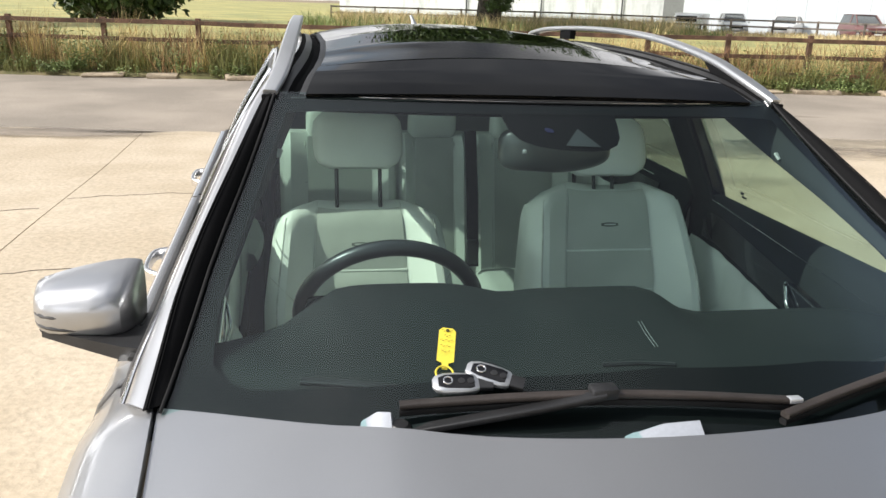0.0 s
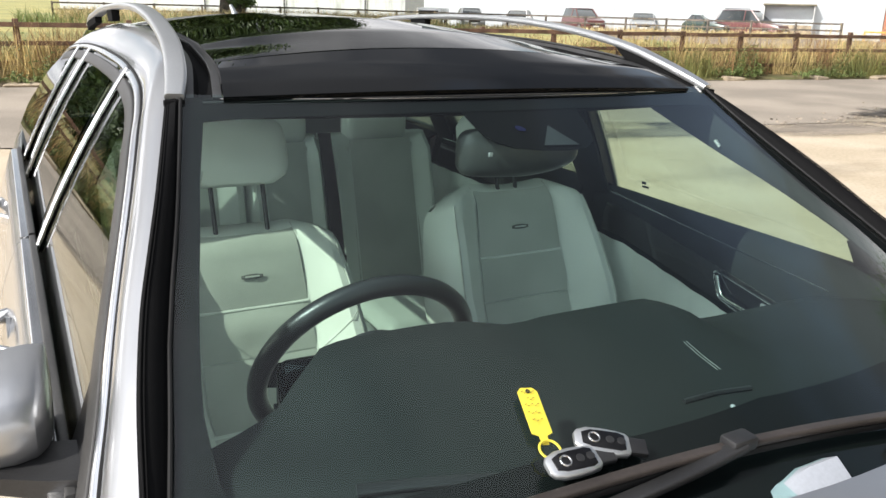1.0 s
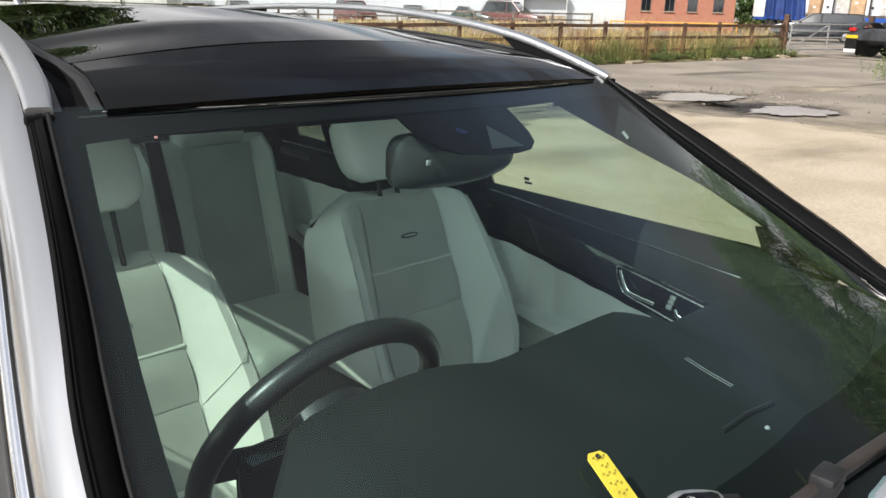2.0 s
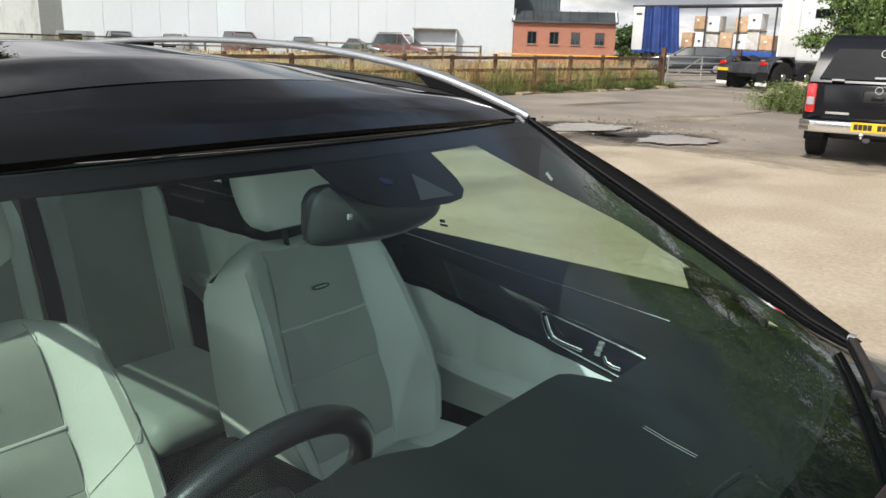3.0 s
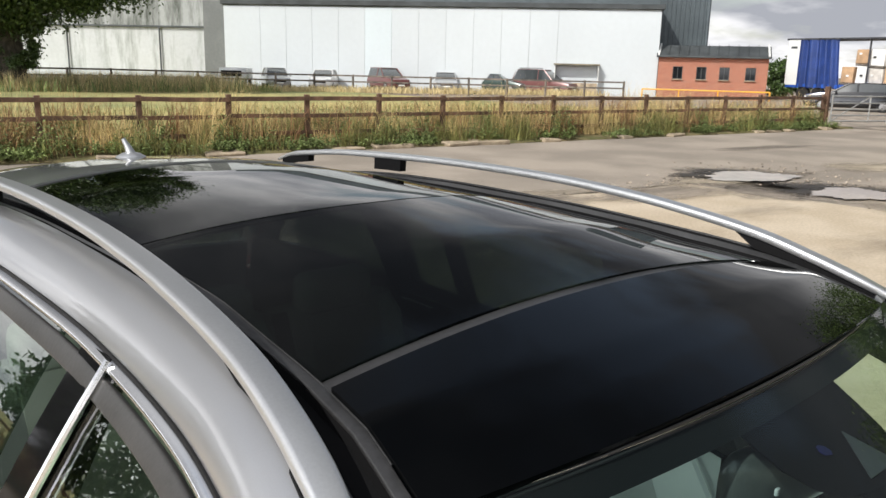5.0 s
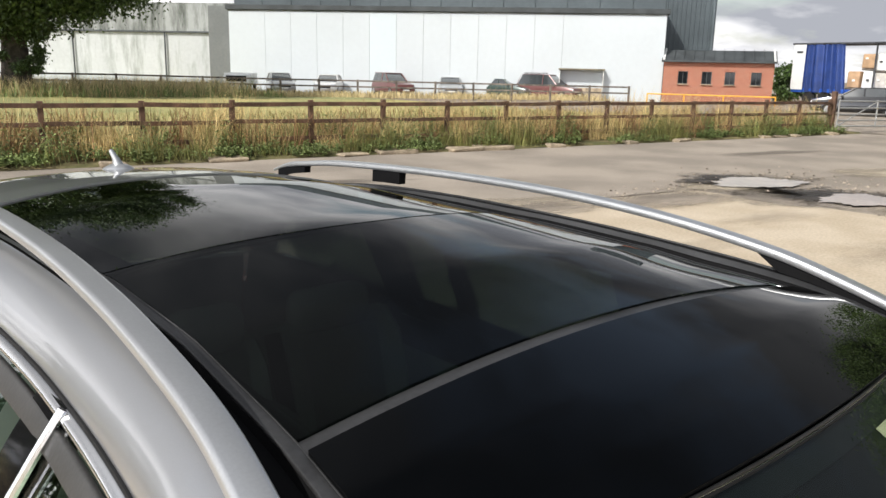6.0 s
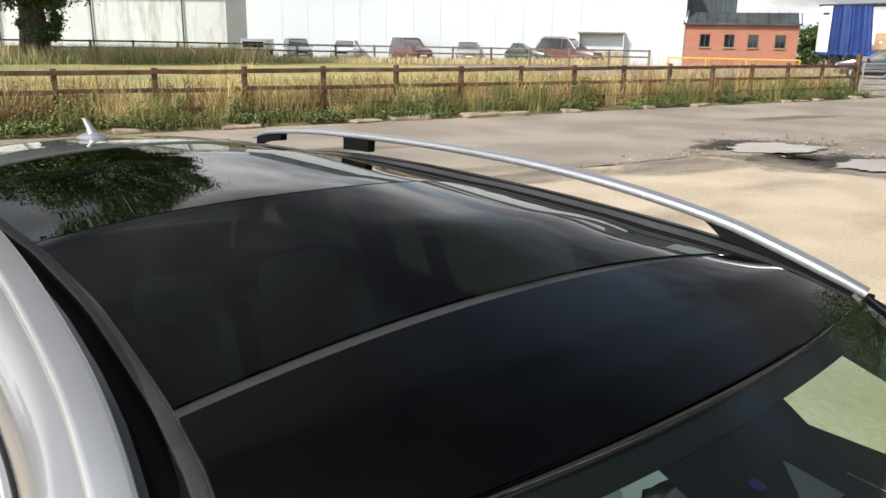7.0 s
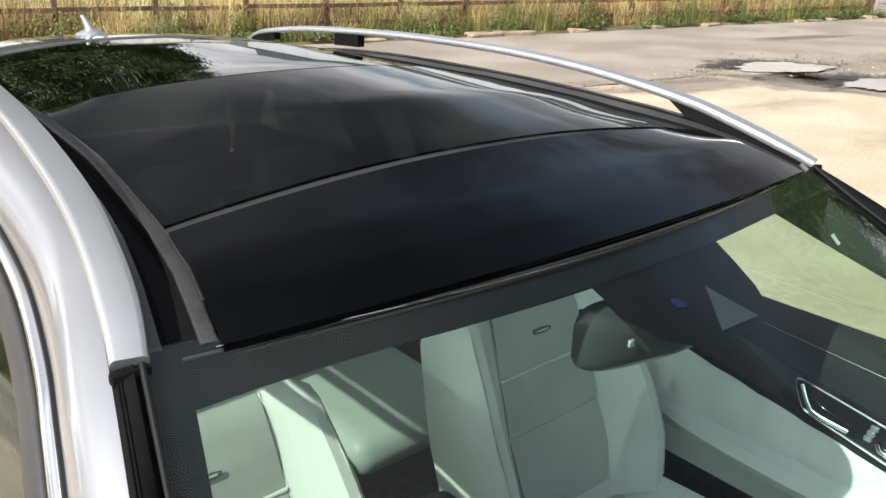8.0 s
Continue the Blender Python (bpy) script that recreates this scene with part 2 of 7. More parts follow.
# lighter than the window glass: some sky reflection is put into the grey
CAR_GLASS = surf("grey_car_glass", (0.045, 0.052, 0.055), 0.12, 0, 0.1, 2, 20, spec=0.9, coat=0.5)
CURTAIN = surf("blue_trailer_curtain", (0.022, 0.055, 0.22), 0.5, 0, 0.15, 1, 10)
BLUE_STEEL = surf("blue_painted_steel", (0.02, 0.09, 0.42), 0.45, 0, 0.1, 1, 10)
CARDBOARD = surf("cardboard", (0.52, 0.34, 0.20), 0.85, 0, 0.12, 2, 20, obj=0.15)
WRAP = surf("grey_stretch_wrap", (0.58, 0.55, 0.50), 0.35, 0, 0.12, 3, 20, obj=0.15)
LORRY_WHITE = surf("white_lorry_paint", (0.76, 0.77, 0.75), 0.35, 0, 0.05, 1, 10)
CHASSIS = surf("dark_chassis", (0.055, 0.058, 0.065), 0.6, 0, 0.25, 3, 20)
BARK = surf("bark", (0.10, 0.085, 0.065), 0.9, 0, 0.3, 4, 25, bump=0.03)
LEAF = surf("tree_leaves", (0.060, 0.105, 0.022), 0.5, 0, 0.2, 1.5, 15, island=0.5)
LEAF_LIGHT = surf("bush_leaves", (0.112, 0.178, 0.042), 0.5, 0, 0.2, 1.5, 15, island=0.45)
PICKUP = surf("blue_black_pickup_paint", (0.006, 0.0065, 0.0095), 0.22, 0.0, 0.1, 2, 300, spec=0.3)
PAINTS = {
    "red": surf("faded_red_paint", (0.15, 0.055, 0.05), 0.3, 0.1, 0.06, coat=0.5),
    "silver": surf("silver_paint", (0.42, 0.43, 0.43), 0.3, 0.5, 0.05, coat=0.5),
    "white": surf("white_paint", (0.70, 0.70, 0.68), 0.3, 0.0, 0.04, coat=0.5),
    "dark": surf("dark_grey_paint", (0.06, 0.065, 0.07), 0.3, 0.3, 0.06, coat=0.5),
    "green": surf("dark_green_paint", (0.035, 0.06, 0.05), 0.3, 0.2, 0.06, coat=0.5),
    "black": surf("black_paint", (0.012, 0.013, 0.016), 0.2, 0.1, 0.06, coat=0.7),
}


def brick_surface():
    m = bpy.data.materials.new("red_brickwork")
    m.use_nodes = True
    nt = m.node_tree
    b = nt.nodes["Principled BSDF"]
    b.inputs["Roughness"].default_value = 0.88
    tc, mp, br = nt.nodes.new("ShaderNodeTexCoord"), nt.nodes.new("ShaderNodeMapping"), nt.nodes.new("ShaderNodeTexBrick")
    mp.inputs["Rotation"].default_value = (radians(90), 0, 0)
    nt.links.new(tc.outputs["Object"], mp.inputs[0])
    nt.links.new(mp.outputs[0], br.inputs["Vector"])
    br.inputs["Color1"].default_value, br.inputs["Color2"].default_value, br.inputs["Mortar"].default_value = (0.37, 0.115, 0.065, 1), (0.28, 0.088, 0.055, 1), (0.42, 0.30, 0.22, 1)
    br.inputs["Scale"].default_value = 1.0
    br.inputs["Brick Width"].default_value, br.inputs["Row Height"].default_value, br.inputs["Mortar Size"].default_value = 0.225, 0.075, 0.008
    nt.links.new(br.outputs[0], b.inputs["Base Color"])
    return m


BRICK = brick_surface()


# ---- mesh helpers ----
def finish(name, bm, material, parent=None, label="", smooth=True):
    bmesh.ops.recalc_face_normals(bm, faces=bm.faces[:])
    me = bpy.data.meshes.new(name)
    bm.to_mesh(me)
    bm.free()
    me.materials.append(material)
    if smooth:
        me.shade_smooth()
        me.set_sharp_from_angle(angle=radians(38))
    ob = new(name, me)
    if parent is not None:
        ob.parent = parent
    if label:
        ob["label"] = label
    return ob


def part(name, bm, material, parent, label="", smooth=True):
    """One mesh object under a thing or under a part."""
    return finish(name, bm, material, parent, label, smooth)


def thing(name, label, category, group="", kind="", at=None):
    ob = new(name)
    ob.empty_display_size = 0.1
    if at is not None:
        ob.matrix_basis = at
    return tagged(ob, label, category, group, kind)


def box(sx, sy, sz, at=(0, 0, 0), bevel=0.0, seg=2, turn=None, bm=None):
    bm = bm or bmesh.new()
    made = bmesh.ops.create_cube(bm, size=1.0)["verts"]
    bmesh.ops.scale(bm, vec=(sx, sy, sz), verts=made)
    if bevel:
        edges = list({e for v in made for e in v.link_edges})
        out = bmesh.ops.bevel(bm, geom=edges, offset=bevel, segments=seg, affect="EDGES", profile=0.5)
        made = list({v for f in out["faces"] for v in f.verts} | {v for v in made if v.is_valid})
    if turn is not None:
        bmesh.ops.transform(bm, matrix=turn, verts=made)
    bmesh.ops.translate(bm, vec=at, verts=made)
    return bm


def loft(rows, closed=False, caps=False, bm=None):
    """Faces between rows of points; closed: each row is a ring."""
    bm = bm or bmesh.new()
    made = [[bm.verts.new(p) for p in row] for row in rows]
    n = len(made[0])
    for a, b in zip(made, made[1:]):
        for i in range(n if closed else n - 1):
            j = (i + 1) % n
            quad = [a[i], a[j], b[j], b[i]]
            if len(set(quad)) == 4:
                bm.faces.new(quad)
    if caps:
        bm.faces.new(made[0][::-1])
        bm.faces.new(made[-1])
    return bm


def thick(bm, t):
    bmesh.ops.recalc_face_normals(bm, faces=bm.faces[:])
    bmesh.ops.solidify(bm, geom=bm.faces[:], thickness=t)
    return bm


def tube(path, r, seg=8, flat=1.0, bm=None, up=(0, 0, 1)):
    """A rod along path; r: one radius or one for each point; flat squeezes it along up."""
    path = [Vector(p) for p in path]
    rs = r if isinstance(r, (list, tuple)) else [r] * len(path)
    rows = []
    for i, p in enumerate(path):
        d = (path[min(i + 1, len(path) - 1)] - path[max(i - 1, 0)]).normalized()
        u = Vector(up)
        if abs(d.dot(u)) > 0.98:
            u = Vector((1, 0, 0))
        side = d.cross(u).normalized()
        top = side.cross(d).normalized()
        rows.append([p + side * rs[i] * math.cos(2 * math.pi * k / seg) + top * rs[i] * flat * math.sin(2 * math.pi * k / seg) for k in range(seg)])
    return loft(rows, closed=True, caps=True, bm=bm)


def sweep(path, sect, bm=None, up=(0, 0, 1), scale=None):
    """A section of (side, top) points along path."""
    path = [Vector(p) for p in path]
    rows = []
    for i, p in enumerate(path):
        d = (path[min(i + 1, len(path) - 1)] - path[max(i - 1, 0)]).normalized()
        side = d.cross(Vector(up)).normalized()
        top = side.cross(d).normalized()
        k = scale[i] if scale else 1.0
        rows.append([p + side * a * k + top * b * k for a, b in sect])
    return loft(rows, closed=True, caps=True, bm=bm)


def rounded(w, h, r=0.5, n=3):
    """A rounded rectangle as (side, top) points."""
    r = r * min(w, h) / 2
    out = []
    for cx, cy, a0 in ((w / 2 - r, h / 2 - r, 0), (-w / 2 + r, h / 2 - r, 90), (-w / 2 + r, -h / 2 + r, 180), (w / 2 - r, -h / 2 + r, 270)):
        out += [(cx + r * math.cos(radians(a0 + 90 * k / n)), cy + r * math.sin(radians(a0 + 90 * k / n))) for k in range(n + 1)]
    return out


def smooth_path(points, n=6):
    """Catmull-Rom points through the given ones."""
    p = [Vector(q) for q in points]
    p = [2 * p[0] - p[1], *p, 2 * p[-1] - p[-2]]
    out = []
    for a, b, c, d in zip(p, p[1:], p[2:], p[3:]):
        for k in range(n):
            t = k / n
            out.append(0.5 * (2 * b + (c - a) * t + (2 * a - 5 * b + 4 * c - d) * t * t + (3 * b - a - 3 * c + d) * t ** 3))
    return out + [p[-2]]


def ring(center, radius, axis, n=24):
    axis = Vector(axis).normalized()
    u = axis.orthogonal().normalized()
    v = axis.cross(u)
    return [Vector(center) + (u * math.cos(2 * math.pi * k / n) + v * math.sin(2 * math.pi * k / n)) * radius for k in range(n)]


def lathe(center, axis, profile, n=24, bm=None):
    """Rings of (along, radius) about an axis, capped."""
    axis = Vector(axis).normalized()
    return loft([ring(Vector(center) + axis * a, max(r, 0.0005), axis, n) for a, r in profile], closed=True, caps=True, bm=bm)


def torus(center, axis, R, r, n=40, m=10, bm=None):
    bm = bm or bmesh.new()
    axis = Vector(axis).normalized()
    u = axis.orthogonal().normalized()
    v = axis.cross(u)
    rows = []
    for k in range(n + 1):
        a = 2 * math.pi * k / n
        d = u * math.cos(a) + v * math.sin(a)
        rows.append([Vector(center) + d * (R + r * math.cos(2 * math.pi * j / m)) + axis * r * math.sin(2 * math.pi * j / m) for j in range(m)])
    loft(rows, closed=True, bm=bm)
    bmesh.ops.remove_doubles(bm, verts=bm.verts[:], dist=1e-5)
    return bm


def lerp(table, x):
    xs, ys = zip(*table)
    return float(np.interp(x, xs, ys))


# ---- the estate car ----
car = thing("estate_car", "metallic grey estate car with black glass roof, parked on concrete", "car", at=LEAN.copy())

SCREEN_Y = [(1.00, 0.40), (1.02, 0.45), (1.05, 0.535), (1.10, 0.645), (1.15, 0.76), (1.20, 0.875), (1.25, 0.985), (1.30, 1.09), (1.35, 1.19), (1.40, 1.285), (1.42, 1.32)]
SCREEN_K = [(1.02, 0.405), (1.065, 0.392), (1.121, 0.362), (1.181, 0.314), (1.234, 0.273), (1.284, 0.243), (1.334, 0.221), (1.40, 0.18)]
SCREEN_W = [(1.00, 0.761), (1.025, 0.748), (1.06, 0.733), (1.10, 0.718), (1.15, 0.700), (1.20, 0.678), (1.25, 0.654), (1.30, 0.632), (1.35, 0.611), (1.40, 0.592)]
HOLD = [(1.285, 1.4045), (1.35, 1.424), (1.42, 1.441), (1.555, 1.466), (1.8, 1.497), (2.1, 1.514), (2.6, 1.510), (3.0, 1.488), (3.3, 1.462), (3.55, 1.425)]
ROOF_EDGE = [(1.30, 0.533), (1.37, 0.520), (1.45, 0.504), (1.55, 0.488), (1.70, 0.472), (1.85, 0.461), (2.1, 0.453), (2.9, 0.453), (3.4, 0.47)]


def screen(x, z, inside=0.0):
    y = lerp(SCREEN_Y, z) + lerp(SCREEN_K, z) * x * x
    return Vector((x, y + inside * 0.42, z - inside * 0.9))


def roof(x, y, lift=0.0):
    drop = lerp([(1.3, 0.010), (1.45, 0.012), (1.55, 0.024), (1.7, 0.036), (1.85, 0.041), (2.2, 0.050), (3.3, 0.044)], y)
    return Vector((x, y, lerp(HOLD, y - 0.18 * x * x * max(0, 1 - (y - 1.28) / 0.6)) - drop * (abs(x) / lerp(ROOF_EDGE, y)) ** 2.2 + lift))


def belt(y):
    return lerp([(0.7, 1.000), (1.5, 1.006), (2.5, 1.018), (3.4, 1.035), (3.9, 1.03)], y)


def pane_x(z):
    """The side glass bows inwards as it rises."""
    d = z - 1.0
    return 0.822 - 0.40 * d - 0.33 * d * abs(d)


HALF = [(-0.90, 0.50), (-0.84, 0.68), (-0.7, 0.80), (-0.45, 0.875), (0.0, 0.915), (0.5, 0.925), (1.5, 0.927), (2.9, 0.925), (3.4, 0.90), (3.75, 0.84), (3.95, 0.76), (4.03, 0.62)]


def side_points(y, top_x, top_z, low):
    """A body side's column: from the belt over the shoulder down to the sill or wheel arch."""
    w = lerp(HALF, y)
    col = [(top_x, top_z), (top_x + (w * 0.935 - top_x) * 0.55, top_z - 0.012), (w * 0.935, top_z - 0.045), (w * 0.957, top_z - 0.10), (w * 0.982, 0.84), (w * 0.998, 0.72), (w, 0.60), (w * 0.992, 0.48), (w * 0.985, 0.36), (w * 0.955, 0.25), (w * 0.92, 0.20)]
    out = []
    for x, z in col:
        out.append((x, max(z, low)))
    return out


def arch(y):
    low = 0.20
    for yc in (0.0, 2.874):
        d = abs(y - yc)
        if d < 0.375:
            low = max(low, 0.33 + math.sqrt(0.375 ** 2 - d * d))
    return low


def side_panel(name, s, y0, y1, top, label="", n=14, mat=PAINT):
    rows = []
    for k in range(n + 1):
        y = y0 + (y1 - y0) * k / n
        tx, tz = top(y)
        rows.append([(s * x, y, z) for x, z in side_points(y, tx, tz, arch(y))])
    return part(name, thick(loft(rows), 0.012 * s), mat, car, label)


# bonnet
def bonnet_z(x, y):
    zc = lerp([(-0.88, 0.66), (-0.80, 0.74), (-0.6, 0.835), (-0.2, 0.940), (0.2, 1.015), (0.46, 1.053), (0.72, 1.062)], y - 0.39 * x * x * max(0, min(1, (y + 0.2) / 0.6)))
    e = abs(x) / 0.77
    bulge = 0.010 * math.exp(-((abs(x) - 0.42) / 0.07) ** 2)
    return zc - 0.028 * e * e - 0.012 * e ** 8 + bulge * 0.6


def bonnet_w(y):
    return lerp([(-0.88, 0.42), (-0.8, 0.58), (-0.5, 0.68), (0.0, 0.735), (0.687, 0.762)], y)


rows = []
for k in range(31):
    u = -1 + 2 * k / 30
    col = []
    for j in range(25):
        v = j / 24
        y_end = 0.46 + 0.39 * (u * 0.762) ** 2
        y = -0.85 + 0.06 * u * u + (y_end + 0.85 - 0.06 * u * u) * v
        x = u * bonnet_w(y)
        col.append((x, y, bonnet_z(x, y)))
    rows.append(col)
part("bonnet", thick(loft(rows), 0.02), PAINT, car, "grey metallic bonnet")

for s in (-1, 1):
    side_panel("front_wing", s, -0.80, 0.80, lambda y: (bonnet_w(min(y, 0.687)) + 0.003 + max(0, y - 0.687) * 0.35, bonnet_z(bonnet_w(min(y, 0.687)), min(y, 0.66)) - 0.003 - max(0, y - 0.66) * 0.12), n=40)
    door_front = side_panel("front_door", s, 0.806, 1.940, lambda y: (lerp([(0.806, 0.812), (0.90, 0.828), (1.05, 0.836)], y), belt(y)), n=20)
    door_rear = side_panel("rear_door", s, 1.948, 3.02, lambda y: (0.834, belt(y)), n=20)
    side_panel("rear_quarter", s, 3.028, 3.98, lambda y: (lerp([(3.0, 0.832), (3.6, 0.80), (3.98, 0.70)], y), belt(y)), n=16)
    for d, (ya, yb) in ((door_front, (0.86, 1.935)), (door_rear, (1.953, 3.0))):
        ys = [ya + (yb - ya) * k / 10 for k in range(11)]
        part("waist_trim", sweep([(s * 0.843, y, belt(y) + 0.004) for y in ys], rounded(0.024, 0.012, 0.8)), CHROME, d, "chrome waist strip")
        part("waist_seal", sweep([(s * 0.829, y, belt(y) + 0.008) for y in ys], rounded(0.014, 0.018, 0.5)), GREY_SEAL, d)
    for d, yh in ((door_front, 1.63), (door_rear, 2.64)):
        w = lerp(HALF, yh)
        hp = smooth_path([(s * (w - 0.034), yh - 0.10, 0.916), (s * (w - 0.002), yh - 0.07, 0.920), (s * (w + 0.004), yh, 0.922), (s * (w - 0.002), yh + 0.07, 0.922), (s * (w - 0.034), yh + 0.10, 0.920)], 4)
        part("door_handle", sweep(hp, rounded(0.014, 0.030, 0.7)), CHROME, d, "chrome pull handle")
        part("handle_cup", lathe((s * (w - 0.045), yh, 0.908), (s, 0, 0), [(0, 0.030), (0.004, 0.042), (0.012, 0.044)], 20), PAINT, d)
    ys = [-0.3 + 3.6 * k / 40 for k in range(41)]
    part("sill", thick(loft([[(s * 0.86, y, 0.26), (s * 0.90, y, 0.22), (s * 0.86, y, 0.17)] for y in ys if 0.42 < y < 2.45]), 0.01), MATT_BLACK, car)

# bumpers, grille, lamps
for end, y0, name in ((-1, -0.90, "front_bumper"), (1, 4.04, "rear_bumper")):
    rows = []
    for k in range(25):
        u = -1 + 2 * k / 24
        x = 0.895 * u
        back = (abs(u) ** 4) * 0.30 + 0.05 * u * u
        y = y0 - end * back
        rows.append([(x * 0.95, y - end * 0.06, 0.20), (x, y, 0.30), (x, y + end * 0.012, 0.48), (x, y - end * 0.01, 0.62), (x * 0.98, y - end * 0.06, 0.70)])
    part(name, thick(loft(rows), 0.015), PAINT, car)
rows = [[(x, -0.885 + 0.05 * (x / 0.36) ** 2, z) for z in (0.46, 0.58, 0.70)] for x in [-0.36 + 0.72 * k / 12 for k in range(13)]]
grille = part("grille", thick(loft(rows), 0.02), GLOSS_BLACK, car)
for z in (0.50, 0.56, 0.62, 0.68):
    part("grille_bar", sweep([(x, -0.905 + 0.05 * (x / 0.36) ** 2, z) for x in [-0.34 + 0.68 * k / 8 for k in range(9)]], rounded(0.014, 0.016, 0.6)), CHROME, grille)
for s in (-1, 1):
    rows = []
    for k in range(9):
        x = 0.44 + 0.36 * k / 8
        yb = -0.86 + 0.30 * ((x - 0.30) / 0.5) ** 3
        rows.append([(s * x, yb, 0.58 + 0.02 * k / 8), (s * x, yb - 0.02, 0.66 + 0.02 * k / 8), (s * x, yb + 0.05, 0.74 + 0.03 * k / 8)])
    part("headlamp", thick(loft(rows), 0.03), CLEAR_LENS, car)
    rows = []
    for k in range(9):
        x = 0.50 + 0.30 * k / 8
        yb = 4.01 - 0.22 * ((x - 0.45) / 0.42) ** 3
        rows.append([(s * x, yb, 0.70), (s * x, yb + 0.02, 0.80), (s * x, yb - 0.02, 0.90)])
    part("tail_lamp", thick(loft(rows), 0.03), RED_LENS, car)

# tailgate with rear screen
rows = []
for k in range(13):
    u = -1 + 2 * k / 12
    rows.append([(u * 0.70, 4.02 - 0.10 * u * u, 0.60), (u * 0.71, 4.03 - 0.10 * u * u, 0.80), (u * 0.70, 3.97 - 0.09 * u * u, 1.02)])
tailgate = part("tailgate", thick(loft(rows), 0.03), PAINT, car)
rows = [[(u * 0.68, 3.96 - 0.08 * u * u, 1.03), (u * 0.63, 3.80 - 0.07 * u * u, 1.22), (u * 0.54, 3.57 - 0.05 * u * u, 1.41)] for u in [-1 + 2 * k / 12 for k in range(13)]]
part("rear_screen", thick(loft(rows), 0.004), PRIVACY, tailgate)

# floor pan and under-body
under = bmesh.new()
box(1.62, 2.0, 0.10, (0, 1.44, 0.25), 0.03, bm=under)
box(1.62, 0.9, 0.10, (0, 3.55, 0.32), 0.03, bm=under)
box(1.30, 0.9, 0.10, (0, -0.35, 0.30), 0.03, bm=under)
box(1.20, 0.8, 0.12, (0, 2.874, 0.42), 0.03, bm=under)
part("floor_pan", under, CARPET, car)
part("bulkhead", box(1.62, 0.05, 0.62, (0, 0.56, 0.60), 0.02), CARPET, car)
part("load_floor", box(1.30, 1.1, 0.06, (0, 3.35, 0.62), 0.01), CARPET, car)

# wheels
for s in (-1, 1):
    for yw in (0.0, 2.874):
        x0 = s * 0.79
        wheel = part("wheel", lathe((x0, yw, 0.335), (s, 0, 0), [(-0.10, 0.20), (-0.10, 0.22), (0.085, 0.235), (0.100, 0.215), (0.06, 0.19), (0.03, 0.10), (0.05, 0.06), (0.06, 0.03)], 36), ALLOY, car)
        part("tyre", lathe((x0, yw, 0.335), (s, 0, 0), [(-0.11, 0.225), (-0.122, 0.27), (-0.11, 0.322), (-0.08, 0.335), (0.08, 0.335), (0.11, 0.322), (0.122, 0.27), (0.10, 0.232)], 40), TYRE, wheel)
        for k in range(5):
            a = 2 * math.pi * k / 5
            m = Matrix.Translation((x0 + s * 0.075, yw, 0.335)) @ Matrix.Rotation(a, 4, "X")
            part("spoke", (lambda b: (bmesh.ops.transform(b, matrix=m, verts=b.verts[:]), b)[1])(box(0.025, 0.055, 0.19, (0, 0, 0.115), 0.008)), ALLOY, wheel)

# windscreen
def screen_grid(u0, u1, z0, z1, inside=0.0, nu=24, nz=14):
    rows = []
    for i in range(nu + 1):
        u = u0 + (u1 - u0) * i / nu
        rows.append([screen(u * lerp(SCREEN_W, z0 + (z1 - z0) * j / nz), z0 + (z1 - z0) * j / nz, inside) for j in range(nz + 1)])
    return loft(rows)


windscreen = part("windscreen", screen_grid(-1, 1, 1.012, 1.406), GREEN_GLASS, car, "green-tinted laminated windscreen")
# black print round the edge, on the inner face
low = []
for i in range(41):
    u = -1 + 2 * i / 40
    z_top = lerp([(0.0, 1.085), (0.30, 1.076), (0.50, 1.057), (0.62, 1.045), (0.66, 1.047), (0.69, 1.060), (0.735, 1.085)], abs(u) * 0.735)
    low.append([screen(u * lerp(SCREEN_W, z), z, 0.006) for z in (1.005, (1.005 + z_top) / 2, z_top)])
part("lower_print", loft(low), CERAMIC, windscreen, "black printed border")
top = []
for i in range(41):
    u = -1 + 2 * i / 40
    z_low = 1.3836 - 0.004 * u * u - 0.010 * u ** 6
    top.append([screen(u * lerp(SCREEN_W, z), z, 0.006) for z in (z_low, (z_low + 1.406) / 2, 1.406)])
part("upper_print", loft(top), CERAMIC, windscreen, "black printed border")
for s in (-1, 1):
    rows = [[screen(s * (lerp(SCREEN_W, z) - d * wd), z, 0.006) for d in (0.0, 0.5, 1.0)] for z, wd in [(1.005 + 0.397 * k / 16, lerp([(1.0, 0.060), (1.06, 0.048), (1.1, 0.033), (1.3, 0.028), (1.402, 0.035)], 1.005 + 0.397 * k / 16)) for k in range(17)]]
    part("side_print", loft(rows), CERAMIC, windscreen)

# sensor housing behind the mirror
outline = [(-0.112, 1.384), (-0.104, 1.358), (-0.085, 1.341), (-0.050, 1.331), (0.0, 1.326), (0.06, 1.324), (0.10, 1.326), (0.128, 1.334), (0.142, 1.346), (0.150, 1.366), (0.154, 1.384)]
outer = [screen(x, z, 0.007) for x, z in outline]
inner = [screen(0.02 + (x - 0.02) * 0.82, 1.365 + (z - 1.365) * 0.72, 0.024) for x, z in outline]
housing = part("sensor_housing", loft([outer, inner], closed=True, caps=True), surf("dull_black_housing", (0.004, 0.004, 0.0043), 0.7, 0, 0.1, 8, 200, spec=0.06), car, "black plastic sensor housing behind the windscreen")
bm = bmesh.new()
bm.faces.new([bm.verts.new(screen(x, z, 0.004)) for x, z in ((0.050, 1.358), (0.086, 1.329), (0.008, 1.331))])
part("sensor_window", thick(bm, 0.001), surf("grey_sensor_window", (0.035, 0.036, 0.038), 0.4), housing, "grey three-cornered sensor window")
